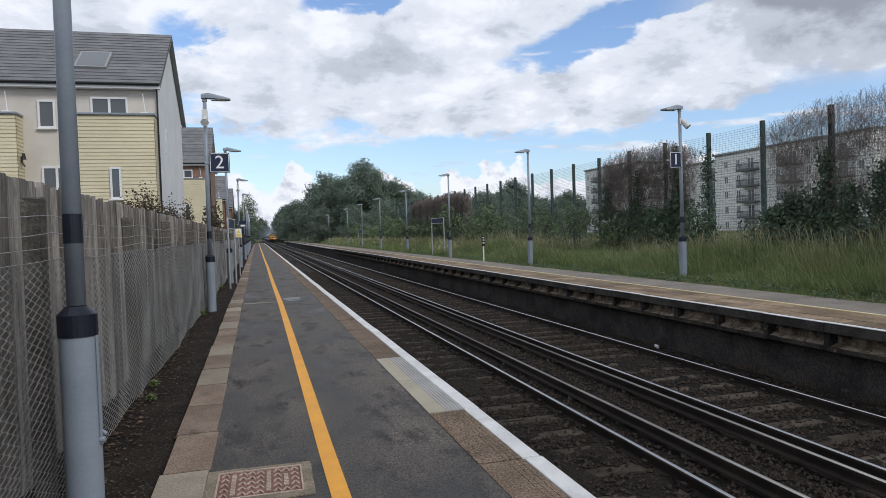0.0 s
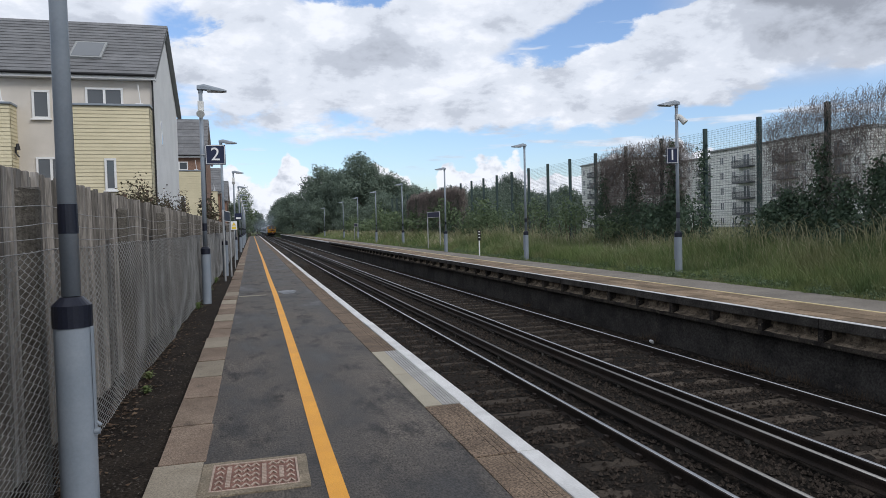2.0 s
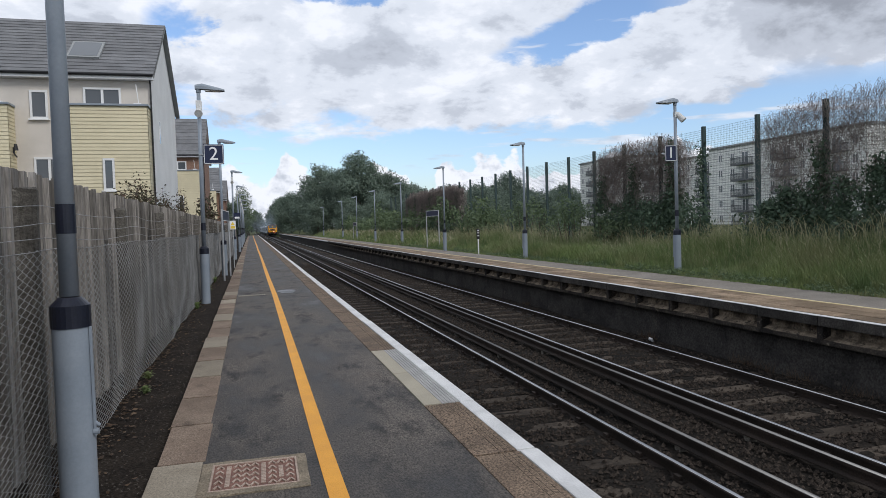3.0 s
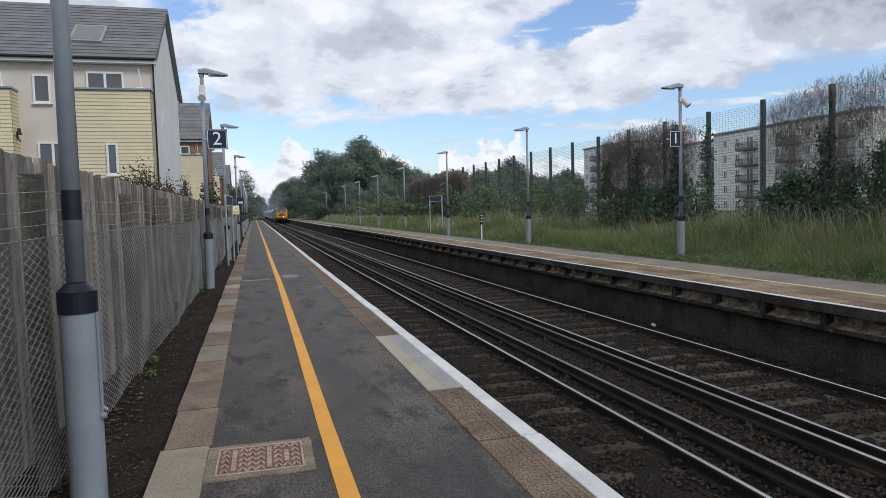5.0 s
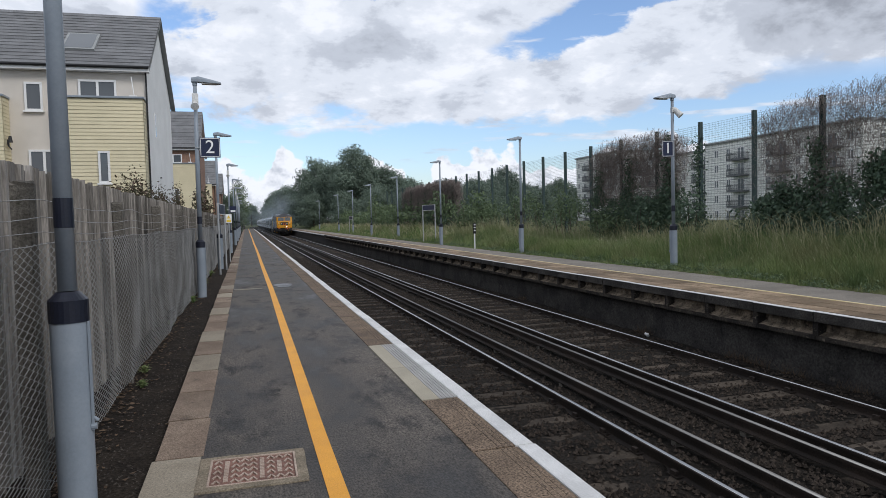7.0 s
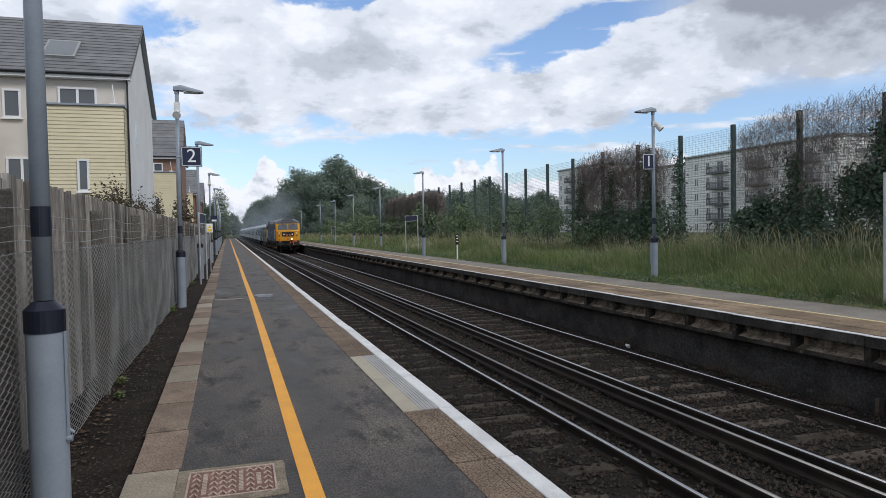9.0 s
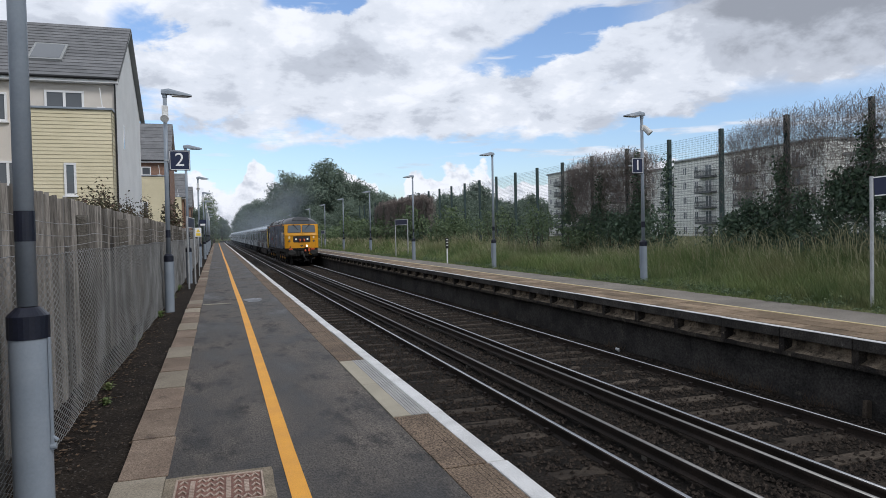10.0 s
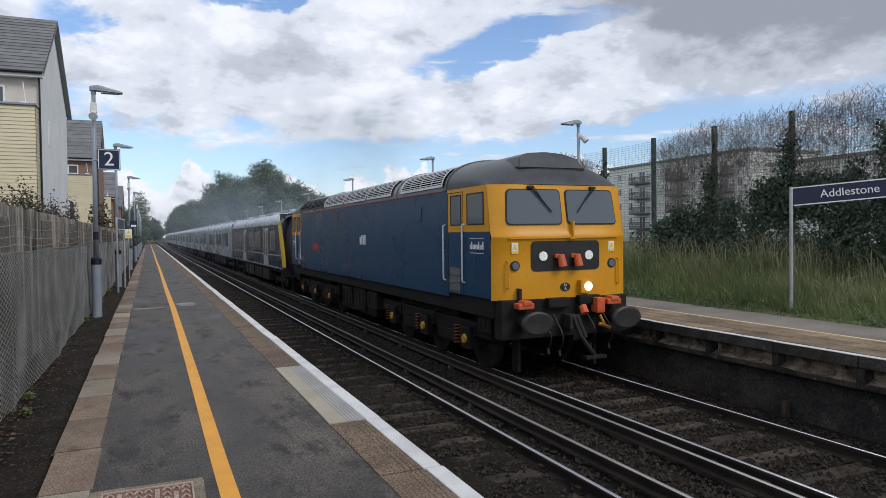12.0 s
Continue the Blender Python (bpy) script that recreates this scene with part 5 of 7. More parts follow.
def build_tree(at, height, spread, seed, label, mat=None, leaf=0.35, dens=3.0, base=0.25, lean=0.0):
    """Tapered trunk, limbs, and a crown of many leaf blades in uneven clumps."""
    rng = np.random.default_rng(seed)
    tree = empty("tree", at, label, "tree", "trees along the line")
    bm = bmesh.new()
    r0 = height * 0.022
    tube(bm, (0, 0, -0.5), (0, 0, height * 0.35), r0 * 1.2, r0 * 0.8, seg=8)
    tube(bm, (0, 0, height * 0.35), (0.2, 0.1, height * 0.7), r0 * 0.8, r0 * 0.4, seg=8)
    blobs = []
    n = 13
    for k in range(n):
        a = k * 2.4 + rng.uniform(-0.4, 0.4)
        h = height * (base + (0.93 - base) * (k + 0.5) / n)
        prof = math.sin(math.pi * min(0.97, (h / height - base + 0.18) / (1.12 - base)))
        rr = spread * prof * rng.uniform(0.45, 0.75)
        c = (math.cos(a) * rr, math.sin(a) * rr, h)
        s = spread * rng.uniform(0.30, 0.46) * (0.6 + 0.5 * prof)
        blobs.append((c, (s, s, s * rng.uniform(0.6, 0.85))))
        tube(bm, (0, 0, max(0.3, h - height * 0.18)), c, r0 * 0.3, r0 * 0.08, seg=5)
    blobs.append(((0, 0, height * 0.62), (spread * 0.6, spread * 0.6, height * 0.3)))
    part("trunk", bm, BARK, tree, "brown tapered trunk and limbs")
    v, f = leaf_cloud(rng, blobs, dens, leaf)
    soup("crown", v, f, mat or LEAF_WOOD_HAZED, tree, "uneven leafy crown", "", "stuff")
    return tree


def build_shrub(name, at, size, seed, label, mat, leaf=0.06, dens=60.0, category="shrub", n=7):
    rng = np.random.default_rng(seed)
    bush = empty(name, at, label, category, "shrubs along the fences")
    sx, sy, sz = size
    blobs = []
    bm = bmesh.new()
    for k in range(n):
        c = (rng.uniform(-0.55, 0.55) * sx, rng.uniform(-0.6, 0.6) * sy, sz * rng.uniform(0.28, 0.72))
        blobs.append((c, (sx * rng.uniform(0.3, 0.5), sy * rng.uniform(0.25, 0.45), sz * rng.uniform(0.22, 0.32))))
        tube(bm, (c[0] * 0.3, c[1] * 0.5, -0.1), c, 0.03, 0.01, seg=5)
    part("stem", bm, BARK, bush, "thin woody stems")
    v, f = leaf_cloud(rng, blobs, dens, leaf, 0.3)
    soup("foliage", v, f, mat, bush, "leafy mass", "", "stuff")
    return bush


def build_grass():
    rng = np.random.default_rng(9)
    for name, mat, count, hmin, hmax, ya, yb, x0, x1, wid in (
            ("tall_grass", GRASS, 120000, 0.25, 0.70, 4.0, 48.0, 10.8, 15.6, 0.0050),
            ("short_grass", GRASS, 60000, 0.05, 0.22, 4.0, 60.0, 10.34, 11.6, 0.0050),
            ("seeding_grass", GRASS_SEED, 13000, 0.50, 0.98, 4.0, 60.0, 11.7, 15.6, 0.0030),
            ("far_seeding_grass", GRASS_SEED, 6000, 0.4, 0.8, 40.0, 120.0, 11.0, 15.6, 0.014),
            ("far_grass", GRASS, 26000, 0.25, 0.7, 45.0, 120.0, 10.5, 15.6, 0.026)):
        seed = "seed" in name
        y = ya + (yb - ya) * rng.random(count) ** 1.35
        x = x0 + (x1 - x0) * rng.random(count)
        # tussocks: draw the blades together
        cx, cy = np.round(x / 0.42) * 0.42, np.round(y / 0.42) * 0.42
        pull = rng.uniform(0, 0.55, count)
        x, y = x + (cx + 0.12 * np.sin(cy * 9.1) - x) * pull, y + (cy + 0.12 * np.sin(cx * 7.7) - y) * pull
        x = np.maximum(x, x0 - 0.06 + 0.10 * np.sin(y * 1.7) + 0.06 * np.sin(y * 4.3))
        patch = np.array([noise.noise((p * 0.5, q * 0.3, 1.0)) + 0.55 * noise.noise((p * 1.6, q * 1.3, 4.0)) for p, q in zip(x, y)])
        h = rng.uniform(hmin, hmax, count) * (1 + 0.75 * patch) * np.clip(0.42 + (x - x0) / 1.9, 0.4, 1.15)
        z = np.interp(x, (10.46, 12.5, 15.5), (-0.01, 0.12, 0.25)) - 0.02
        a = rng.uniform(0, 6.28, count)
        bend = rng.uniform(0.08, 0.75, count) * h
        b = 2.2 + 1.3 * patch * 2 + rng.normal(size=count) * 1.4
        w = wid * rng.uniform(0.6, 1.5, count)
        dx, dy = np.cos(a) * w, np.sin(a) * w
        bx, by = np.cos(b) * bend, np.sin(b) * bend
        low, tip = (0.35, 1.9) if seed else (1.0, 0.75)
        knee = 0.80 if seed else 0.60
        p = np.stack((np.stack((x - dx * low, y - dy * low, z), 1), np.stack((x + dx * low, y + dy * low, z), 1),
                      np.stack((x + dx * tip + bx * 0.40, y + dy * tip + by * 0.40, z + h * knee), 1),
                      np.stack((x - dx * tip + bx * 0.40, y - dy * tip + by * 0.40, z + h * knee), 1),
                      np.stack((x + bx, y + by, z + h * (1.0 if seed else 0.95)), 1)), 1).reshape(-1, 3)
        o = np.arange(count)[:, None] * 5
        quads = (o + np.array((0, 1, 2, 3))).tolist()
        tris = (o + np.array((3, 2, 4))).tolist()
        soup(name, p.tolist(), quads + tris, mat, None, "tall unmown grass with pale seed heads on the verge" if seed else "green unmown grass on the verge", "grass", "stuff")
    # broad-leaved weeds along the tarmac's edge and among the grass
    blobs = []
    for k in range(420):
        y = 5 + 45 * rng.random() ** 1.3
        x = 10.42 + abs(rng.normal()) * 0.55
        r = rng.uniform(0.05, 0.16)
        blobs.append(((x, y, 0.05 + 0.06 * (x - 10.4)), (r, r * 1.5, r * rng.uniform(0.5, 1.1))))
    v, f = leaf_cloud(rng, blobs, 4200, 0.022, 0.2, 1.2, 110)
    soup("verge_weeds", v, f, LEAF_SHRUB, None, "low broad-leaved weeds along the edge of the tarmac", "weeds", "stuff")


def build_climbers():
    """Bare tangled stems over the high fence, thick with ivy lower down."""
    rng = np.random.default_rng(17)
    spans = ((6.5, 17.0, 4.45, 4300, 1.0), (20.9, 27.2, 4.3, 2900, 0.9), (47.5, 65.0, 4.15, 7500, 1.0))
    for ya, yb, top, n, _ in spans:
        vine = empty("climbing_plant", pose(14.9, (ya + yb) / 2, 0.2), "tangle of bare brown creeper stems over the mesh fence", "climber", "creepers on the high fence")
        verts, faces = [], []
        mid = (ya + yb) / 2
        for k in range(n):
            y = rng.uniform(ya, yb) - mid
            z = (0.3 if yb > 60 else 1.5) + (top - (0.5 if yb > 60 else 1.7)) * rng.random() ** 0.6
            p = np.array((rng.uniform(-0.18, 0.15), y, z))
            d = rng.normal(size=3) * (0.4, 0.9, 0.9) + (0, 0, 0.3)
            w = rng.uniform(0.0018, 0.0046) * (1.0 if yb < 18 else 1.25 if yb < 30 else 2.6)
            prev = None
            edge = min(1, (y + mid - ya) / 1.5, (yb - y - mid) / 1.5)
            for j in range(16):
                o = len(verts)
                verts += [(p[0] - w, p[1] - w * 0.6, p[2]), (p[0] + w, p[1] - w * 0.6, p[2]), (p[0], p[1] + w, p[2])]
                if prev is not None:
                    faces += [(prev, prev + 1, o + 1, o), (prev + 1, prev + 2, o + 2, o + 1), (prev + 2, prev, o, o + 2)]
                prev = o
                d = d * 0.70 + rng.normal(size=3) * (0.3, 0.74, 0.60) + (0, 0, -0.06)
                lim = (top - 0.5 * (1 - edge)) + 0.30 * noise.noise((p[1] * 1.1 + mid, 3, k * 0.01))
                if p[2] > lim:
                    d[2] = -abs(d[2]) - 0.25
                d /= max(0.4, np.linalg.norm(d))
                p = p + d * 0.105
                p[0] = np.clip(p[0], -0.28, 0.28)
        soup("stem_tangle", verts, faces, TWIG, vine, "bare brown stems", "", "stuff", True)
        blobs = []
        m = int((yb - ya) * (30 if yb < 18 else 20 if yb < 30 else 6))
        for k in range(m):
            y = rng.uniform(ya, yb) - mid
            crest = 2.0 + 0.9 * (yb < 18) * min(1.0, max(0.0, (15.5 - y - mid) / 4)) + 0.95 * noise.noise((y * 1.3, 1.0, mid))
            z = rng.uniform(0.1, crest)
            blobs.append(((-0.1, y, z), (0.28, rng.uniform(0.22, 0.45), rng.uniform(0.22, 0.42))))
        for y in np.arange(ya + 0.7, yb, 2.57):
            blobs += [((-0.1, y - mid + rng.uniform(-0.1, 0.1), z), (0.25, 0.32 - 0.05 * (z - 2), 0.4)) for z in np.arange(2.0, rng.uniform(2.9, 3.9), 0.3)]
        v, f = leaf_cloud(rng, blobs, 1500, 0.052, 0.1, 0.9)
        soup("foliage", v, f, LEAF_IVY, vine, "dark ivy leaves", "", "stuff")


def build_plants():
    build_grass()
    build_climbers()
    # ivy column up one post
    rng = np.random.default_rng(4)
    ivy = empty("ivy_column", pose(14.95, 20.1, 0.2), "dark ivy climbing a single fence post", "ivy", "creepers on the high fence")
    v, f = leaf_cloud(rng, [((-0.05, 0, z), (0.24, 0.24, 0.4)) for z in np.arange(0.3, 3.7, 0.4)], 900, 0.05, 0.1)
    soup("foliage", v, f, LEAF_IVY, ivy, "", "", "stuff")
    # shrubs in front of the high fence
    r = random.Random(6)
    for k in range(17):
        y = 7.5 + k * 3.0
        h = r.uniform(1.7, 2.3) + (0.9 if 26 < y < 46 else 0.25 if 15 < y < 23 else 0)
        build_shrub("bramble_bush", pose(14.4 - r.uniform(0, 0.5), y, 0.15), (0.8, 1.8, h), 40 + k, "rough green bramble bush before the mesh fence", LEAF_SHRUB if 24 < y < 44 else LEAF_IVY, 0.065, 130)
    for k in range(9):
        y = 42 + k * 7.0
        build_shrub("hedgerow_bush", pose(14.6 - r.uniform(0, 1.0), y, 0.1), (1.6, 4.0, r.uniform(2.6, 3.8)), 70 + k, "dense green hedgerow bush beside the verge", LEAF_SHRUB, 0.12, 26)
    # reddish garden shrub over the wooden fence
    for k, (y, h) in enumerate(((12.6, 2.46), (15.6, 2.58), (18.8, 2.60), (22.4, 2.85))):
        build_shrub("garden_shrub", pose(-2.25, y, 0), (0.55, 1.9, h), 90 + k, "reddish garden shrub behind the wooden fence", LEAF_RED, 0.030, 1900, n=13)
    build_shrub("garden_shrub", pose(-2.6, 47.0, 0), (0.8, 4.0, 4.2), 92, "reddish garden shrub behind the wooden fence", LEAF_RED, 0.10, 40)
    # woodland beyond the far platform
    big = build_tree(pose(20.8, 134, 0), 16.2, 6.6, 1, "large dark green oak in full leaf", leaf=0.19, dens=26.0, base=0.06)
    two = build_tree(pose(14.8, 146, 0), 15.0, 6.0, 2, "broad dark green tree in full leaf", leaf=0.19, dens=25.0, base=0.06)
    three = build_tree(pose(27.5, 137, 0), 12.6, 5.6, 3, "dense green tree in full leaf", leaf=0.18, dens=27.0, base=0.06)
    slim = build_tree(pose(-1.4, 180, 0), 13.0, 2.9, 4, "slender light green tree beside the line", LEAF_SHRUB, leaf=0.15, dens=26.0, base=0.1)
    wood = [(slim, -2.6, 190, 1.0, 70), (slim, -0.9, 205, 0.8, 190), (two, 17.5, 140, 0.92, 40), (three, 24.0, 142, 1.05, 130), (three, 14.0, 156, 1.0, 20), (three, 12.6, 134, 0.60, 80), (two, 17.0, 124, 0.5, 310),
            (three, 22.0, 120, 0.62, 80), (three, 29.0, 124, 0.72, 200), (big, 33, 150, 0.72, 120),
            (two, 10.8, 190, 0.80, 250), (three, 12.2, 230, 1.0, 140), (big, 11.0, 262, 0.85, 15), (two, 13.0, 305, 1.0, 60),
            (three, 16, 110, 0.46, 0), (two, 19, 100, 0.44, 150), (three, 21, 90, 0.44, 220), (two, 24, 82, 0.45, 30), (three, 27, 76, 0.42, 140), (two, 31, 92, 0.5, 80),
            (three, 36, 100, 0.55, 10), (two, 22, 64, 0.36, 200), (three, 25, 56, 0.36, 260), (two, 44, 120, 0.6, 190), (three, 54, 130, 0.6, 10), (two, 34, 70, 0.4, 12),
            (three, -6.5, 150, 0.72, 45), (two, -9, 185, 0.75, 10), (three, -5.5, 225, 0.85, 100), (big, -7.0, 270, 0.7, 210), (two, -4.5, 330, 0.9, 150),
            (three, 3, 400, 1.0, 30), (two, -3, 370, 0.45, 30), (three, 0.5, 425, 0.6, 90), (two, 6, 430, 0.6, 10), (big, 9.8, 345, 0.5, 70), (three, -2.6, 128, 0.55, 20),
            (big, 14, 380, 1.0, 20), (two, -12, 390, 1.0, 200), (big, 26, 400, 1.0, 150)]
    # the long belt of wood behind, with one taller round head
    for k in range(15):
        x = 36 + 7.5 * k
        wood.append(((two, three, big)[k % 3], x, 172 + 1.1 * (x - 36) * 0.5 + 6 * (k % 2), (0.86, 1.02, 0.78)[k % 3] * (1.0 + 0.05 * math.sin(2.3 * k)), 47 * k))
    wood.append((two, 70, 180, 1.08, 33))
    for src, x, y, s, rz in wood:
        c = copy_thing(src, pose(x, y, -0.1, 0, 0, rz))
        c.scale = (s, s, s * 0.97)


build_plants()

# ---- the train ----
TRAIN_X = (RAILS[2] + RAILS[3]) / 2 - 0.03
FRONT_AT_END, SPEED = 9.25, 22.9
BLUE = material("deep_blue_paint", (0.012, 0.048, 0.105), (0.015, 0.057, 0.120), 0.6, 0.3, bump=0.03, fine=30, speck=0.12, space="Object", c3=(0.022, 0.045, 0.080), wear=0.62, spec=0.24)
YELLOW = material("warning_yellow_paint", (0.58, 0.265, 0.010), (0.64, 0.295, 0.013), 0.9, 0.38, bump=0.03, fine=30, speck=0.06, space="Object", c3=(0.52, 0.25, 0.02), wear=0.68)
ROOF_GREY = material("grey_loco_roof", (0.115, 0.122, 0.135), (0.155, 0.163, 0.178), 0.8, 0.22, bump=0.05, fine=20, speck=0.12, space="Object", c3=(0.06, 0.06, 0.065), wear=0.62)
GRILLE = material("dusty_grille", (0.56, 0.57, 0.58), (0.66, 0.67, 0.68), 2.0, 0.5, 0.2, 0.1, space="Object")
UNDER = material("grimy_running_gear", (0.009, 0.0088, 0.009), (0.019, 0.0178, 0.017), 2.0, 0.65, 0.0, 0.4, 40, 0.5, space="Object", c3=(0.036, 0.031, 0.027), wear=0.63, spec=0.18)
BUFFER = material("greasy_buffer_steel", (0.018, 0.017, 0.017), (0.032, 0.030, 0.029), 3.0, 0.5, 0.0, 0.2, space="Object", c3=(0.06, 0.055, 0.05), wear=0.64, spec=0.3)
MATT_BLACK = material("matt_black_void", (0.004, 0.004, 0.004), (0.006, 0.006, 0.006), 3.0, 1.0, bump=0.0, space="Object", spec=0.0)
AXLE_YELLOW = material("yellow_axle_end", (0.48, 0.24, 0.02), (0.55, 0.29, 0.03), 5.0, 0.6, bump=0.2, space="Object", c3=(0.15, 0.08, 0.03), wear=0.58)
ORANGE = material("orange_fitting", (0.50, 0.085, 0.03), (0.58, 0.115, 0.035), 4.0, 0.55, bump=0.1, space="Object", c3=(0.3, 0.09, 0.04), wear=0.6)
CAB_GLASS = glass_material("cab_glass", (0.125, 0.145, 0.165), 0.06)
CAB_GLASS.node_tree.nodes["Principled BSDF"].inputs["Specular IOR Level"].default_value = 0.2
RUBBER = material("black_rubber", (0.010, 0.010, 0.010), (0.016, 0.016, 0.016), 4.0, 0.6, bump=0.1, space="Object")
HANDRAIL = material("white_handrail", (0.62, 0.63, 0.64), (0.7, 0.71, 0.72), 4.0, 0.4, bump=0.0, space="Object")
LIT = material("lit_headlamp", (0.9, 0.9, 0.85), (0.9, 0.9, 0.85), 3.0, 0.3, bump=0.0, glow=(1.0, 0.96, 0.85, 2.5))
MARKER = material("marker_lamp", (0.6, 0.6, 0.58), (0.7, 0.7, 0.68), 60.0, 0.25, bump=0.3, glow=(1.0, 0.97, 0.9, 0.15))
COACH_DARK = material("dark_grey_coach_paint", (0.014, 0.022, 0.036), (0.020, 0.030, 0.046), 0.5, 0.3, bump=0.02, space="Object", speck=0.06, spec=0.22)
COACH_PALE = material("pale_grey_coach_paint", (0.36, 0.40, 0.43), (0.42, 0.46, 0.49), 0.5, 0.3, bump=0.02, space="Object", speck=0.06)
COACH_ROOF = material("silver_coach_roof", (0.34, 0.37, 0.40), (0.42, 0.45, 0.48), 0.6, 0.32, 0.2, 0.03, space="Object", speck=0.1)


SMALL_WHITE = material("white_lettering_bar", (0.66, 0.67, 0.68), (0.72, 0.73, 0.74), 4.0, 0.5, bump=0.0, space="Object")
RED_PLATE = material("red_nameplate", (0.32, 0.03, 0.025), (0.38, 0.04, 0.03), 4.0, 0.5, bump=0.1, space="Object")
DOME = material("dark_cab_roof", (0.040, 0.043, 0.048), (0.060, 0.064, 0.070), 0.9, 0.38, bump=0.08, fine=25, speck=0.2, space="Object", c3=(0.085, 0.088, 0.092), wear=0.64, spec=0.35)
SPRING = material("rusty_red_spring", (0.09, 0.025, 0.018), (0.14, 0.04, 0.028), 6.0, 0.8, bump=0.2, space="Object")
W, ZS, ZR, LOCO = 1.335, 3.28, 3.88, 18.3


def loft(bm, rings):
    rows = [[bm.verts.new(p) for p in r] for r in rings]
    for a, b in zip(rows, rows[1:]):
        for i in range(len(a) - 1):
            bm.faces.new((a[i], a[i + 1], b[i + 1], b[i]))
    bmesh.ops.recalc_face_normals(bm, faces=bm.faces[:])
    return rows


def nose_y(x, z):
    """How far back the cab front lies: bowed in plan, raked above the waist."""
    u = min(1.0, abs(x) / W)
    rake = 0.0 if z < 2.42 else 0.14 * (z - 2.42) / 0.86
    return 0.53 + 0.03 * u * u + 0.15 * u ** 7 + rake + (0.0 if z > 2.40 else 0.03 * max(0.0, 1.55 - z))


def nose_patch(outline, proud, skirt=0.02):
    """A raised plate that follows the cab front. outline: (x, z) points."""
    bm = bmesh.new()
    dense = []
    for p, q in zip(outline, outline[1:] + outline[:1]):
        k = max(1, int(math.hypot(q[0] - p[0], q[1] - p[1]) / 0.06))
        dense += [(p[0] + (q[0] - p[0]) * i / k, p[1] + (q[1] - p[1]) * i / k) for i in range(k)]
    outline = dense
    cx = sum(p[0] for p in outline) / len(outline)
    cz = sum(p[1] for p in outline) / len(outline)
    rings = []
    for s, off in ((1.0, -skirt), (1.0, proud), (0.85, proud), (0.66, proud), (0.4, proud), (0.15, proud)):
        rings.append([bm.verts.new((cx + (x - cx) * s, nose_y(cx + (x - cx) * s, cz + (z - cz) * s) - off, cz + (z - cz) * s)) for x, z in outline])
    n = len(outline)
    for a, b in zip(rings, rings[1:]):
        for i in range(n):
            bm.faces.new((a[i], a[(i + 1) % n], b[(i + 1) % n], b[i]))
    bm.faces.new(rings[-1])
    bmesh.ops.recalc_face_normals(bm, faces=bm.faces[:])
    return bm


def rounded(x0, x1, z0, z1, r, slant=0.0):
    """A rounded rectangle; slant narrows its top on the outer side."""
    pts = []
    for cx, cz, a0 in ((x1 - r, z0 + r, -90), (x1 - r, z1 - r, 0), (x0 + r, z1 - r, 90), (x0 + r, z0 + r, 180)):
        for k in range(5):
            a = radians(a0 + 22.5 * k)
            x, z = cx + r * math.cos(a), cz + r * math.sin(a)
            t = (z - z0) / (z1 - z0)
            pts.append((x - slant * t * (1 if x > 0 else -1) * (abs(x) > 0.5), z))
    return pts


def disc(bm, x, y, z, r, depth, seg=20):
    return tube(bm, (x, y, z), (x, y - depth, z), r, seg=seg)


def roof_point(a, y, lift=0.0, zr=ZR):
    """A point of the roof's curve; a: 0 at the side, 90 at the crown."""
    c, s = math.cos(radians(a)), math.sin(radians(a))
    return Vector((W * abs(c) ** 0.75 * (1 if c >= 0 else -1) * (1 + lift), y, ZS + (zr - ZS) * s ** 0.85 + lift))


def side_window(parent, s, y0, y1, z0, z1):
    bm = bmesh.new()
    x = s * W
    f = 0.02
    for a in ((y0, y1, z0, z0 + f), (y0, y1, z1 - f, z1), (y0, y0 + f, z0, z1), (y1 - f, y1, z0, z1)):
        box(bm, min(x, x + s * 0.014), max(x, x + s * 0.014), a[0], a[1], a[2], a[3], 0.004)
    w = part("side_window", bm, RUBBER, parent, "framed cab side window")
    bm = bmesh.new()
    box(bm, min(x, x + s * 0.007), max(x, x + s * 0.007), y0 + f, y1 - f, z0 + f, z1 - f)
    part("pane", bm, CAB_GLASS, w, "pale reflecting glass")


def plate(bm, x0, x1, outline):
    """A flat side panel of the given (y, z) outline between x0 and x1."""
    a = [bm.verts.new((x0, y, z)) for y, z in outline]
    b = [bm.verts.new((x1, y, z)) for y, z in outline]
    n = len(outline)
    for i in range(n):
        bm.faces.new((a[i], a[(i + 1) % n], b[(i + 1) % n], b[i]))
    bm.faces.new(a[::-1])
    bm.faces.new(b)
    bmesh.ops.recalc_face_normals(bm, faces=bm.faces[:])


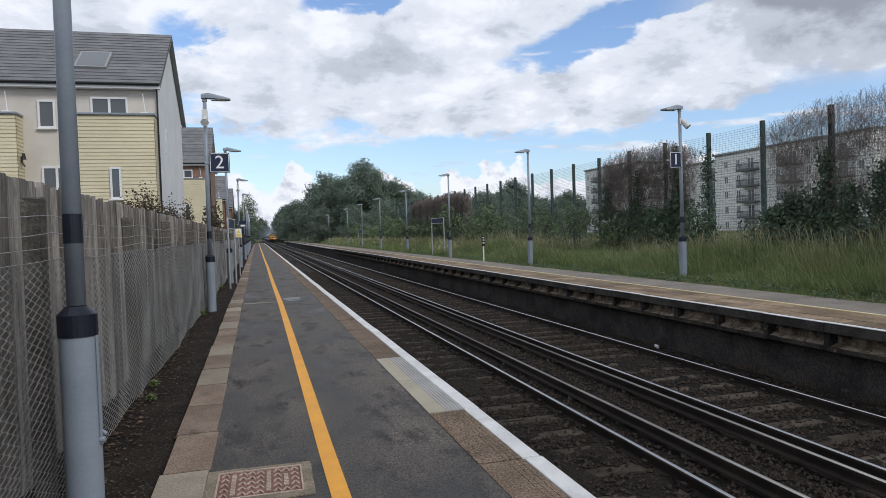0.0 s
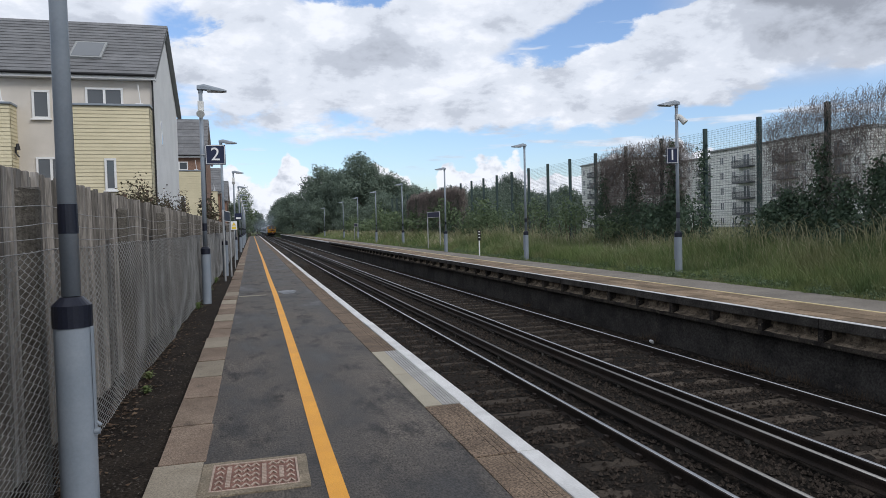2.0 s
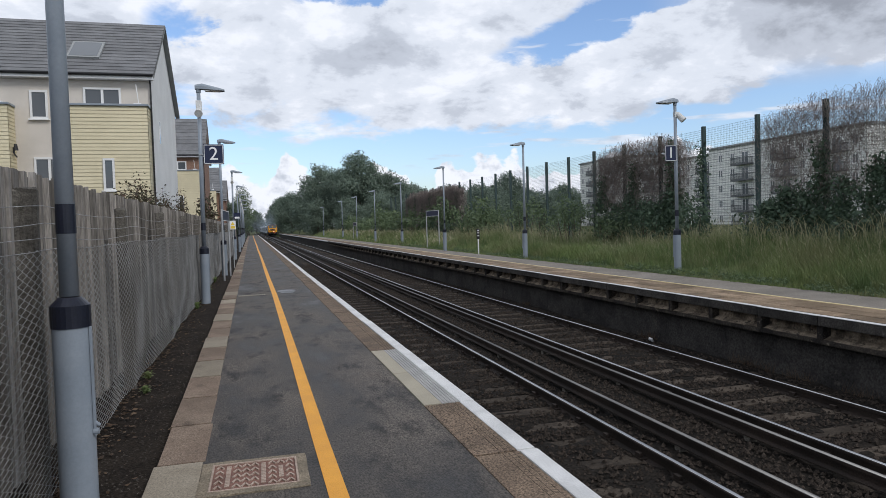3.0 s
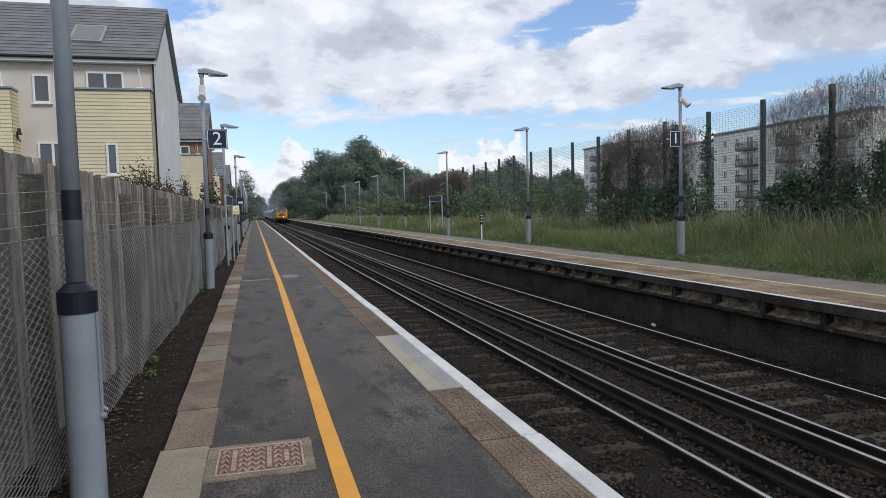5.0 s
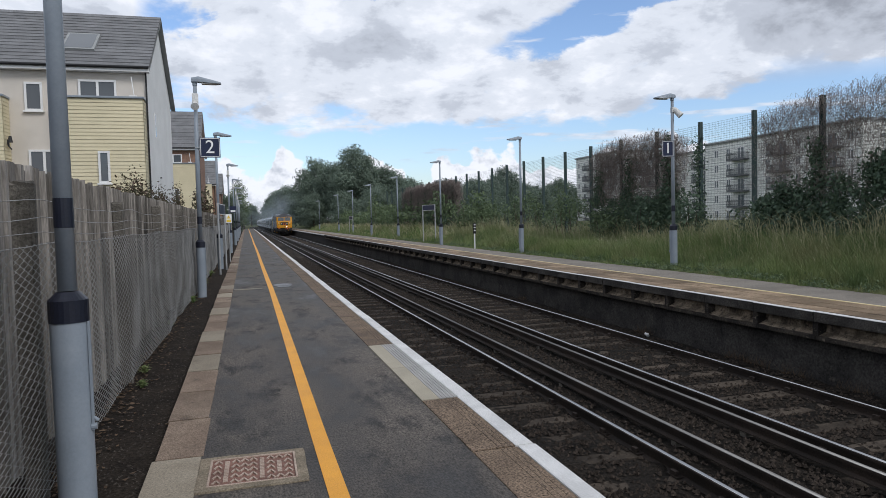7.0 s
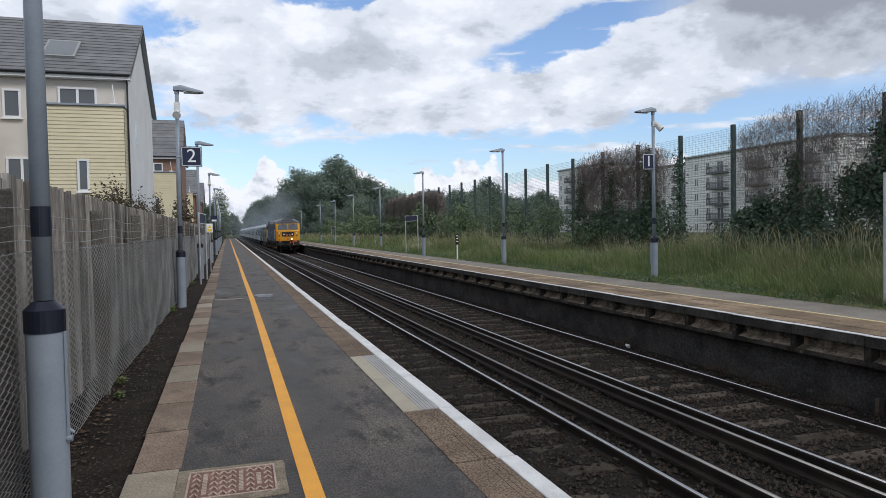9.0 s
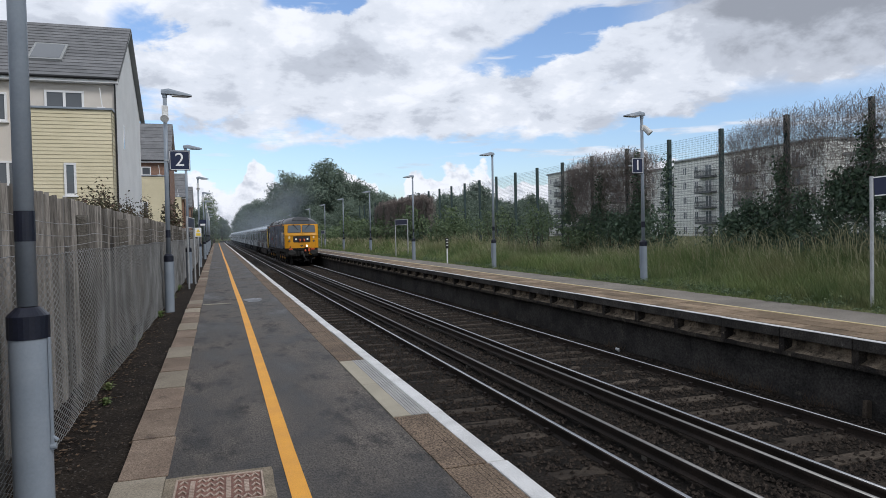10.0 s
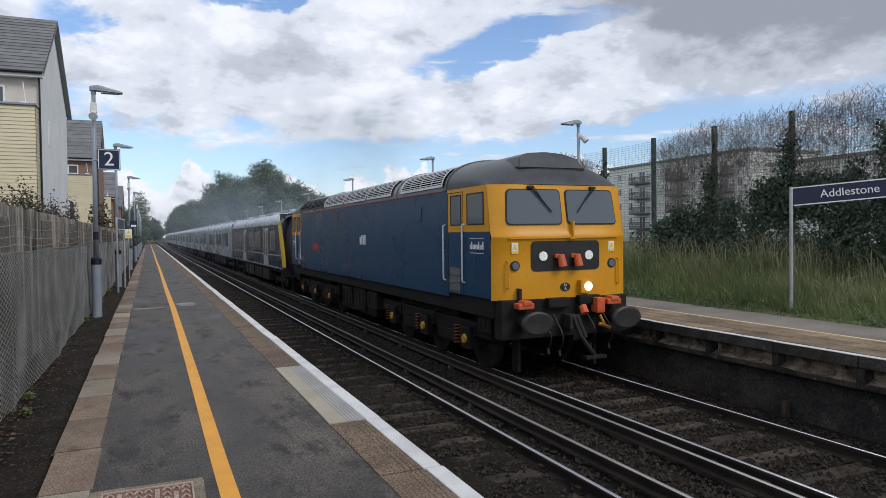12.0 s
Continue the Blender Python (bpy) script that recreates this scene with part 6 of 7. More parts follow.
def build_locomotive():
    """Heads towards -y; buffer faces at y = 0, rail level at z = 0."""
    loco = empty("locomotive", pose(TRAIN_X, 200, RAIL_Z), "blue and yellow diesel locomotive with lit headlamp hauling a train", "locomotive")
    mid = LOCO / 2
    for s in (-1, 1):
        lo, hi = sorted((s * W, s * (W - 0.07)))
        bm = bmesh.new()
        box(bm, lo, hi, 2.45, LOCO - 2.45, 1.30, ZS - 0.004, 0.006)
        side = part("body_side", bm, BLUE, loco, "deep blue painted body side")
        bm = bmesh.new()
        box(bm, min(s * (W - 0.02), s * (W + 0.015)), max(s * (W - 0.02), s * (W + 0.015)), 2.5, LOCO - 2.5, ZS - 0.008, ZS + 0.006)
        part("cant_rail", bm, RED_PLATE, side, "thin orange-red line along the roof edge")
        # blank panels, bars for the lettering, nameplate
        bm = bmesh.new()
        box(bm, min(s * W, s * (W + 0.012)), max(s * W, s * (W + 0.012)), 3.75, 4.45, 2.72, 3.02, 0.006)
        part("access_panel", bm, BLUE, side)
        bm = bmesh.new()
        for k in range(4):
            y = 7.72 + 0.145 * k
            box(bm, min(s * W, s * (W + 0.006)), max(s * W, s * (W + 0.006)), y, y + 0.085, 2.22, 2.47 - 0.05 * (k == 3))
        part("lettering_bar", bm, SMALL_WHITE, side, "white lettering bars")
        bm = bmesh.new()
        box(bm, min(s * W, s * (W + 0.01)), max(s * W, s * (W + 0.01)), 13.0, 13.9, 1.98, 2.2, 0.004)
        part("nameplate", bm, RED_PLATE, side, "red nameplate")
        for y, z in ((10.4, 2.9), (15.2, 2.75)):
            bm = bmesh.new()
            box(bm, min(s * W, s * (W + 0.008)), max(s * W, s * (W + 0.008)), y, y + 0.3, z, z + 0.28, 0.004)
            part("access_panel", bm, BLUE, side)
        for front in (True, False):
            ya, yb = (0.80, 2.45) if front else (LOCO - 2.45, LOCO - 0.80)

            def fy(y):
                return y if front else LOCO - y
            bm = bmesh.new()
            plate(bm, lo, hi, [(fy(y), z) for y, z in ((0.715, 1.38), (2.45, 1.38), (2.45, 2.5), (0.745, 2.5))])
            low = part("cab_side", bm, BLUE, loco, "deep blue lower cab side")
            bm = bmesh.new()
            plate(bm, lo, hi, [(fy(y), z) for y, z in ((0.745, 2.5), (2.45, 2.5), (2.45, ZS), (0.86, ZS))])
            up = part("cab_upper_side", bm, YELLOW, loco, "yellow upper cab side")
            for y0, y1 in ((0.95, 1.60), (1.84, 2.30)):
                a, b = sorted((fy(y0), fy(y1)))
                side_window(up, s, a, b, 2.62, 3.17)
            bm = bmesh.new()
            for y in (1.72, 2.56):
                yy = fy(y)
                x = s * (W + 0.05)
                tube(bm, (x, yy, 1.62), (x, yy, 2.62), 0.017, seg=8)
                tube(bm, (x, yy, 1.62), (s * W, yy, 1.60), 0.015, seg=8)
                tube(bm, (x, yy, 2.62), (s * W, yy, 2.64), 0.015, seg=8)
            part("handrail", bm, HANDRAIL, low, "white door handrails")
            bm = bmesh.new()
            for y0, y1, z0, z1 in ((1.77, 1.782, 1.40, 3.22), (2.428, 2.44, 1.40, 3.22), (1.77, 2.44, 3.21, 3.222)):
                a, b = sorted((fy(y0), fy(y1)))
                box(bm, min(s * W, s * (W + 0.004)), max(s * W, s * (W + 0.004)), a, b, z0, z1)
            part("door_seam", bm, RUBBER, low, "dark cab door seam")
            bm = bmesh.new()
            a, b = sorted((fy(1.92), fy(2.36)))
            box(bm, min(s * W, s * (W + 0.006)), max(s * W, s * (W + 0.006)), a, b, 1.40, 1.85, 0.003)
            for k in range(3):
                box(bm, min(s * W, s * (W + 0.03)), max(s * W, s * (W + 0.03)), a, b, 1.44 + 0.14 * k, 1.46 + 0.14 * k)
            part("step_panel", bm, ROOF_GREY, low, "grey cab door steps")
            bm = bmesh.new()
            for z0, z1 in ((2.385, 2.395), (2.13, 2.14)):
                a, b = sorted((fy(0.96), fy(1.50)))
                box(bm, min(s * W, s * (W + 0.005)), max(s * W, s * (W + 0.005)), a, b, z0, z1)
            for k in range(10):
                a, b = sorted((fy(0.97 + 0.054 * k), fy(1.005 + 0.054 * k)))
                box(bm, min(s * W, s * (W + 0.005)), max(s * W, s * (W + 0.005)), a, b, 2.20, 2.28 + 0.05 * (k in (0, 3, 8)))
            part("lettering_bar", bm, SMALL_WHITE, low, "small white lettering bars")
    # cab fronts
    for front in (True, False):
        turn = pose(0, 0, 0) if front else pose(0, LOCO, 0, 0, 0, 180)
        xs = [W * math.sin(radians(a)) for a in np.linspace(-90, 90, 33)]
        bm = bmesh.new()
        zs = (1.36, 1.40, 1.9, 2.34, 2.385, 2.42, 2.47, 2.62, 2.9, 3.17, ZS)
        loft(bm, [[(x, nose_y(x, z) - (0.022 if 2.38 < z < 2.43 else 0.0), z) for x in xs] for z in zs])
        face = part("cab_front", bm, YELLOW, loco, "bright warning-yellow cab front", smooth=True, at=turn)
        if not front:
            continue
        for x0, x1 in ((-1.10, -0.055), (0.055, 1.10)):
            rim = part("window_rim", nose_patch(rounded(x0 - 0.006, x1 + 0.006, 2.603, 3.205, 0.075, 0.05), 0.016), RUBBER, face, "black rubber window seal")
            part("windscreen", nose_patch(rounded(x0 + 0.012, x1 - 0.012, 2.621, 3.187, 0.07, 0.05), 0.024, 0.0), CAB_GLASS, face, "pale reflecting windscreen")
        for x, dx in ((-0.62, 0.36), (0.62, -0.36)):
            bm = bmesh.new()
            tube(bm, (x, nose_y(x, 3.24) - 0.06, 3.24), (x + dx, nose_y(x + dx, 2.85) - 0.05, 2.82), 0.012, seg=6)
            tube(bm, (x + 0.05, nose_y(x, 3.24) - 0.06, 3.24), (x + dx * 0.75, nose_y(x, 2.95) - 0.05, 2.92), 0.008, seg=6)
            box(bm, x - 0.05, x + 0.05, nose_y(x, 3.24) - 0.07, nose_y(x, 3.24), 3.21, 3.26, 0.01)
            part("wiper", bm, RUBBER, face, "black windscreen wiper")
        part("rain_strip", nose_patch(rounded(-1.08, 1.08, 2.375, 2.403, 0.01), 0.035, 0.01), YELLOW, face)
        panel = part("headcode_panel", nose_patch(rounded(-0.68, 0.68, 1.83, 2.33, 0.08), 0.012), BLACK, face, "black rounded headcode panel")
        for x in (-0.455, 0.455):
            bm = bmesh.new()
            disc(bm, x, nose_y(x, 2.08) - 0.005, 2.08, 0.078, 0.025)
            part("marker_lamp", bm, MARKER, panel, "white round marker light")
        for x in (-0.15, 0.17):
            bm = bmesh.new()
            box(bm, x - 0.09, x + 0.04, 0.46, 0.53, 2.04, 2.11, 0.02)
            tube(bm, (x, 0.45, 2.10), (x + 0.02, 0.42, 1.90), 0.055, 0.075, seg=12)
            part("jumper_socket", bm, ORANGE, panel, "orange cable socket")
        bm = bmesh.new()
        box(bm, 0.24, 0.46, 0.44, 0.56, 1.43, 1.66, 0.015)
        housing = part("headlamp_box", bm, YELLOW, face)
        bm = bmesh.new()
        disc(bm, 0.385, 0.445, 1.55, 0.075, 0.02, 24)
        part("headlamp", bm, LIT, housing, "bright lit round headlamp")
        bm = bmesh.new()
        tube(bm, (0, 0, 0), (0, -0.012, 0), 0.10, seg=24)
        for v in bm.verts:
            v.co.z *= 0.72
        badge = part("badge", bm, BLACK, face, "black oval depot badge", at=pose(-0.02, 0.535, 1.55))
        for text, z in (("81", 0.03), ("A", -0.032)):
            letters("shed_code", text, 0.068, SMALL_WHITE, badge, pose(0, -0.0135, z, 90, 0, 0), 0.001)
        for x in (-0.97, 0.95):
            bm = bmesh.new()
            y = nose_y(x, 1.93)
            disc(bm, x, y + 0.02, 1.93, 0.082, 0.04)
            ring = part("tail_lamp_rim", bm, RUBBER, face, "dark tail lamp rim")
            bm = bmesh.new()
            disc(bm, x, y - 0.015, 1.93, 0.062, 0.014)
            part("tail_lamp", bm, CAB_GLASS, ring, "unlit dark tail lamp")
            bm = bmesh.new()
            box(bm, x - 0.06, x + 0.06, y - 0.012, y + 0.03, 2.13, 2.31, 0.003)
            tag = part("warning_label", bm, SIGN_WHITE, face, "white and yellow electrical warning label")
            bm = bmesh.new()
            box(bm, x - 0.05, x + 0.05, y - 0.016, y, 2.14, 2.18)
            q = [bm.verts.new((x + dx, y - 0.016, z)) for dx, z in ((-0.045, 2.20), (0.045, 2.20), (0, 2.295))]
            bm.faces.new(q)
            part("warning_triangle", bm, SIGN_YELLOW, tag)
            bm = bmesh.new()
            xg = x - 0.13 if x < 0 else x + 0.14
            yg = nose_y(xg, 1.8) - 0.05
            tube(bm, (xg, yg, 1.58), (xg, yg, 2.0), 0.014, seg=8)
            tube(bm, (xg, yg, 1.58), (xg, yg + 0.06, 1.56), 0.014, seg=8)
            tube(bm, (xg, yg, 2.0), (xg, yg + 0.06, 2.02), 0.014, seg=8)
            part("grab_handle", bm, YELLOW, face)
        bm = bmesh.new()
        box(bm, -0.945, -0.90, 0.46, 0.60, 1.30, 1.56, 0.006)
        part("lamp_bracket", bm, BLACK, face)
        bm = bmesh.new()
        box(bm, 0.11, 0.14, 0.47, 0.60, 2.36, 2.66, 0.006)
        box(bm, 0.05, 0.16, 0.46, 0.52, 2.36, 2.39, 0.004)
        part("lamp_bracket", bm, YELLOW, face)
    # roof: long vault with rounded ends
    bm = bmesh.new()
    rings = []
    ends = ((0.655, 3.285, 0.22), (0.75, 3.43, 0.21), (0.91, 3.57, 0.18), (1.15, 3.70, 0.12), (1.55, 3.80, 0.06), (2.05, 3.86, 0.0), (2.6, ZR, 0.0))
    seq = [(y, z, b) for y, z, b in ends] + [(y, ZR, 0.0) for y in np.arange(3.6, LOCO - 2.6, 1.0)] + [(LOCO - y, z, -b) for y, z, b in ends[::-1]]
    for y, zr, bow in seq:
        ring = []
        for a in np.linspace(0, 180, 29):
            p = roof_point(a, y, 0, zr)
            p.y += bow * (abs(p.x) / W) ** 4
            ring.append(p)
        rings.append(ring)
    n = len(ends) - 1
    loft(bm, rings[n:-n])
    roof = part("roof", bm, ROOF_GREY, loco, "curved grey roof", smooth=True)
    for ring_set in (rings[:n + 1], rings[-n - 1:]):
        bm = bmesh.new()
        loft(bm, ring_set)
        part("cab_dome", bm, DOME, loco, "dark grey domed cab roof", smooth=True)
    bm = bmesh.new()
    pts = ((-0.70, 3.58), (0.70, 3.58), (0.60, 3.78), (0.38, 3.87), (0.0, 3.90), (-0.38, 3.87), (-0.60, 3.78))
    a = [bm.verts.new((x, 0.90 + (z - 3.58) * 0.75, z)) for x, z in pts]
    b = [bm.verts.new((x * 0.9, 2.4, z)) for x, z in pts]
    for i in range(7):
        bm.faces.new((a[i], a[(i + 1) % 7], b[(i + 1) % 7], b[i]))
    bm.faces.new(a)
    bmesh.ops.recalc_face_normals(bm, faces=bm.faces[:])
    bmesh.ops.bevel(bm, geom=bm.edges[:], offset=0.025, segments=2, affect="EDGES")
    part("horn_cover", bm, DOME, roof, "raised dark grey horn cover")
    for y in (2.5, 5.28, 12.15, LOCO - 2.5):
        bm = bmesh.new()
        for a0 in np.linspace(4, 172, 22):
            p, q = roof_point(a0, y, 0.006), roof_point(a0 + 8, y, 0.006)
            tube(bm, p, q, 0.014, seg=5, cap=False)
        part("roof_seam", bm, ROOF_GREY, roof)
    for y in np.arange(3.2, LOCO - 3, 2.1):
        bm = bmesh.new()
        box(bm, -0.06, 0.06, y - 0.05, y + 0.05, ZR - 0.01, ZR + 0.035, 0.01)
        part("lifting_lug", bm, BLACK, roof)
    # side grilles in the roof's shoulder
    for s in (0, 1):
        for ya, yb, mat in ((2.62, 4.95, GRILLE), (5.6, 7.5, GRILLE), (7.6, 9.65, GRILLE), (9.75, 12.1, GRILLE), (12.2, 14.0, BLACK), (14.1, 15.9, BLACK)):
            bm = bmesh.new()

            def rp(a, y, lift):
                return roof_point(a if s else 180 - a, y, lift)
            for a0, a1 in ((3.5, 7.5), (44, 46)):
                vs = [bm.verts.new(p) for p in (rp(a0, ya, 0.022), rp(a0, yb, 0.022), rp(a1, yb, 0.022), rp(a1, ya, 0.022))]
                bm.faces.new(vs)
            for y0, y1 in [(ya, ya + 0.06), (yb - 0.06, yb)] + [(ya + (yb - ya) * q - 0.014, ya + (yb - ya) * q + 0.014) for q in (0.25, 0.5, 0.75)]:
                for k in range(5):
                    a0, a1 = 6 + 7.8 * k, 6 + 7.8 * (k + 1)
                    bm.faces.new([bm.verts.new(p) for p in (rp(a0, y0, 0.024), rp(a0, y1, 0.024), rp(a1, y1, 0.024), rp(a1, y0, 0.024))])
            for k in range(8):
                a0 = 9.5 + k * 4.35
                bm.faces.new([bm.verts.new(p) for p in (rp(a0, ya, 0.016), rp(a0, yb, 0.016), rp(a0 + 1.5, yb, 0.017), rp(a0 + 1.5, ya, 0.017))])
            bmesh.ops.recalc_face_normals(bm, faces=bm.faces[:])
            g = part("grille", bm, mat, roof, "slatted roof-side air grille")
            bm = bmesh.new()
            for k in range(5):
                a0, a1 = 7 + 7.4 * k, 7 + 7.4 * (k + 1)
                bm.faces.new([bm.verts.new(p) for p in (rp(a0, ya, 0.009), rp(a0, yb, 0.009), rp(a1, yb, 0.009), rp(a1, ya, 0.009))])
            part("grille_back", bm, MATT_BLACK, g)
    # underframe, buffer beam, bogies
    bm = bmesh.new()
    box(bm, -W + 0.06, W - 0.06, 0.75, LOCO - 0.75, 1.05, 1.39, 0.02)
    part("underframe", bm, UNDER, loco, "black grimy underframe")
    bm = bmesh.new()
    box(bm, -1.25, 1.25, 0.52, 0.78, 0.72, 1.37, 0.02)
    box(bm, -0.42, 0.0, 0.40, 0.55, 1.22, 1.38, 0.03)
    box(bm, 0.2, 0.62, 0.42, 0.55, 1.24, 1.40, 0.03)
    beam = part("buffer_beam", bm, UNDER, loco, "black buffer beam")
    for x in (-0.865, 0.865):
        bm = bmesh.new()
        tube(bm, (x, 0.55, 1.03), (x, 0.22, 1.03), 0.13, 0.11, seg=16)
        tube(bm, (x, 0.22, 1.03), (x, 0.06, 1.03), 0.085, seg=16)
        b = part("buffer", bm, UNDER, beam, "black steel buffer")
        bm = bmesh.new()
        tube(bm, (0, 0.07, 0), (0, 0.02, 0), 0.19, 0.19, seg=28)
        tube(bm, (0, 0.02, 0), (0, 0.0, 0), 0.19, 0.16, seg=28)
        for v in bm.verts:
            v.co.x *= 1.52
        part("buffer_face", bm, BUFFER, b, "greasy dark oval buffer face", at=pose(x, 0, 1.03))
        bm = bmesh.new()
        box(bm, x - 0.17, x + 0.12, 0.32, 0.52, 1.23, 1.33, 0.03)
        box(bm, x - 0.10, x + 0.07, 0.30, 0.5, 1.29, 1.37, 0.03)
        part("jumper_box", bm, ORANGE, beam, "orange cable box")
    bm = bmesh.new()
    box(bm, 0.47, 0.63, 0.30, 0.5, 1.10, 1.36, 0.02)
    part("cable_box", bm, ORANGE, beam, "orange cable box")
    bm = bmesh.new()
    tube(bm, (0.25, 0.42, 1.22), (0.25, 0.34, 1.10), 0.07, seg=10)
    part("air_cock", bm, ORANGE, beam, "orange air pipe cock")
    bm = bmesh.new()
    tube(bm, (0.55, 0.34, 1.06), (0.62, 0.28, 0.86), 0.022, seg=8)
    tube(bm, (0.50, 0.30, 0.92), (0.72, 0.28, 0.84), 0.03, seg=8)
    part("air_pipe", bm, AXLE_YELLOW, beam, "yellow air pipe")
    bm = bmesh.new()
    box(bm, -0.09, 0.10, 0.28, 0.50, 0.86, 1.10, 0.02)
    tube(bm, (-0.02, 0.30, 1.08), (0.08, 0.20, 0.72), 0.035, seg=8)
    tube(bm, (0.06, 0.30, 1.08), (0.16, 0.20, 0.72), 0.035, seg=8)
    tube(bm, (0.08, 0.20, 0.72), (0.30, 0.16, 0.42), 0.04, seg=8)
    box(bm, 0.12, 0.52, 0.12, 0.24, 0.36, 0.42, 0.01)
    part("coupling", bm, BUFFER, beam, "hanging screw coupling")
    for x0, x1, z1 in ((-0.55, -0.42, 0.55), (-0.30, -0.2, 0.5), (0.68, 0.80, 0.55), (0.36, 0.42, 0.6)):
        bm = bmesh.new()
        prev = Vector((x0, 0.46, 1.1))
        for k in range(1, 8):
            t = k / 7
            q = Vector((x0 + (x1 - x0) * t, 0.46 - 0.2 * math.sin(math.pi * t), 1.1 - (1.1 - z1) * t ** 0.8))
            tube(bm, prev, q, 0.02, seg=6, cap=False)
            prev = q
        tube(bm, prev, prev + Vector((0, -0.03, -0.1)), 0.028, seg=8)
        part("brake_hose", bm, RUBBER, beam, "hanging black brake hose")
    for x in (-0.80, 0.74):
        bm = bmesh.new()
        box(bm, x, x + 0.06, 0.80, 1.0, 0.12, 0.80, 0.01)
        part("rail_guard", bm, UNDER, beam)
    bm = bmesh.new()
    box(bm, -1.12, 1.12, 7.6, 10.9, 0.32, 1.06, 0.08)
    part("fuel_tank", bm, UNDER, loco, "black fuel tank and battery boxes")
    rng = random.Random(44)
    for s in (-1, 1):
        for k in range(9):
            y = 1.3 + k * 1.95
            bm = bmesh.new()
            run = [Vector((s * 1.16, y, 1.05))]
            for q in range(1, 7):
                run.append(Vector((s * (1.16 + 0.05 * math.sin(q)), y + 0.12 * q + rng.uniform(-0.03, 0.03), 1.05 - 0.09 * q + rng.uniform(-0.02, 0.02))))
            loft(bm, [[(p.x + 0.014 * math.cos(a), p.y + 0.010 * math.sin(a), p.z + 0.010 * math.sin(a)) for a in np.linspace(0, 2 * math.pi, 7)] for p in run])
            bmesh.ops.remove_doubles(bm, verts=bm.verts[:], dist=0.0005)
            part("air_hose", bm, BUFFER, loco, "grimy hanging air hose")
        for y0, y1, z0, z1 in ((7.3, 8.1, 0.55, 1.0), (8.3, 9.4, 0.42, 1.02), (9.6, 10.6, 0.5, 1.0), (1.0, 1.5, 0.75, 1.05), (LOCO - 1.5, LOCO - 1.0, 0.75, 1.05)):
            bm = bmesh.new()
            box(bm, min(s * 1.0, s * 1.2), max(s * 1.0, s * 1.2), y0, y1, z0, z1, 0.02)
            for q in range(3):
                yq = y0 + (y1 - y0) * (q + 0.5) / 3
                box(bm, min(s * 1.19, s * 1.215), max(s * 1.19, s * 1.215), yq - 0.06, yq + 0.06, z0 + 0.08, z1 - 0.1, 0.006)
            part("equipment_box", bm, UNDER, loco, "grimy equipment box with small doors")
    wheels = []
    for axles in ((2.05, 4.1, 6.1), (LOCO - 6.1, LOCO - 4.1, LOCO - 2.05)):
        bm = bmesh.new()
        for s in (-1, 1):
            lo, hi = sorted((s * 0.98, s * 1.12))
            box(bm, lo, hi, axles[0] - 0.9, axles[2] + 0.9, 0.62, 0.88, 0.03)
            for i in (0, 1):
                ym = (axles[i] + axles[i + 1]) / 2
                box(bm, lo, hi, ym - 0.45, ym + 0.45, 0.38, 0.66, 0.05)
        box(bm, -0.98, 0.98, axles[1] - 1.3, axles[1] + 1.3, 0.55, 1.0, 0.05)
        bogie = part("bogie", bm, UNDER, loco, "black grimy bogie frame")
        for y in axles:
            for s in (-1, 1):
                bm = bmesh.new()
                lo, hi = sorted((s * 1.0, s * 1.2))
                box(bm, lo, hi, y - 0.2, y + 0.2, 0.36, 0.78, 0.04)
                part("axlebox", bm, UNDER, bogie)
                bm = bmesh.new()
                tube(bm, (s * 1.19, y, 0.55), (s * 1.235, y, 0.55), 0.095, 0.075, seg=12)
                part("axle_cover", bm, AXLE_YELLOW, bogie, "yellow axle end cover")
                bm = bmesh.new()
                prev = None
                for k in range(73):
                    p = Vector((s * 1.13 + 0.075 * math.cos(k * 0.5236), y + 0.42 + 0.075 * math.sin(k * 0.5236), 0.40 + 0.0052 * k))
                    if prev is not None:
                        tube(bm, prev, p, 0.017, seg=4, cap=False)
                    prev = p
                bmesh.ops.remove_doubles(bm, verts=bm.verts[:], dist=0.012)
                part("spring", bm, SPRING, bogie, "rust-red coil spring")
            bm = bmesh.new()
            tube(bm, (-0.75, 0, 0), (0.75, 0, 0), 0.09, seg=12)
            for s in (-1, 1):
                tube(bm, (s * 0.70, 0, 0), (s * 0.80, 0, 0), 0.545, seg=28)
                tube(bm, (s * 0.68, 0, 0), (s * 0.70, 0, 0), 0.575, seg=28)
                for k in range(5):
                    a = k * 1.2566
                    tube(bm, (s * 0.79, 0.3 * math.cos(a), 0.3 * math.sin(a)), (s * 0.815, 0.3 * math.cos(a), 0.3 * math.sin(a)), 0.06, seg=8)
            wheels.append((part("wheelset", bm, BUFFER, loco, "steel wheelset", at=pose(0, y, 0.545)), y))
    return loco, wheels


CL = 19.9          # a coach's length over its ends


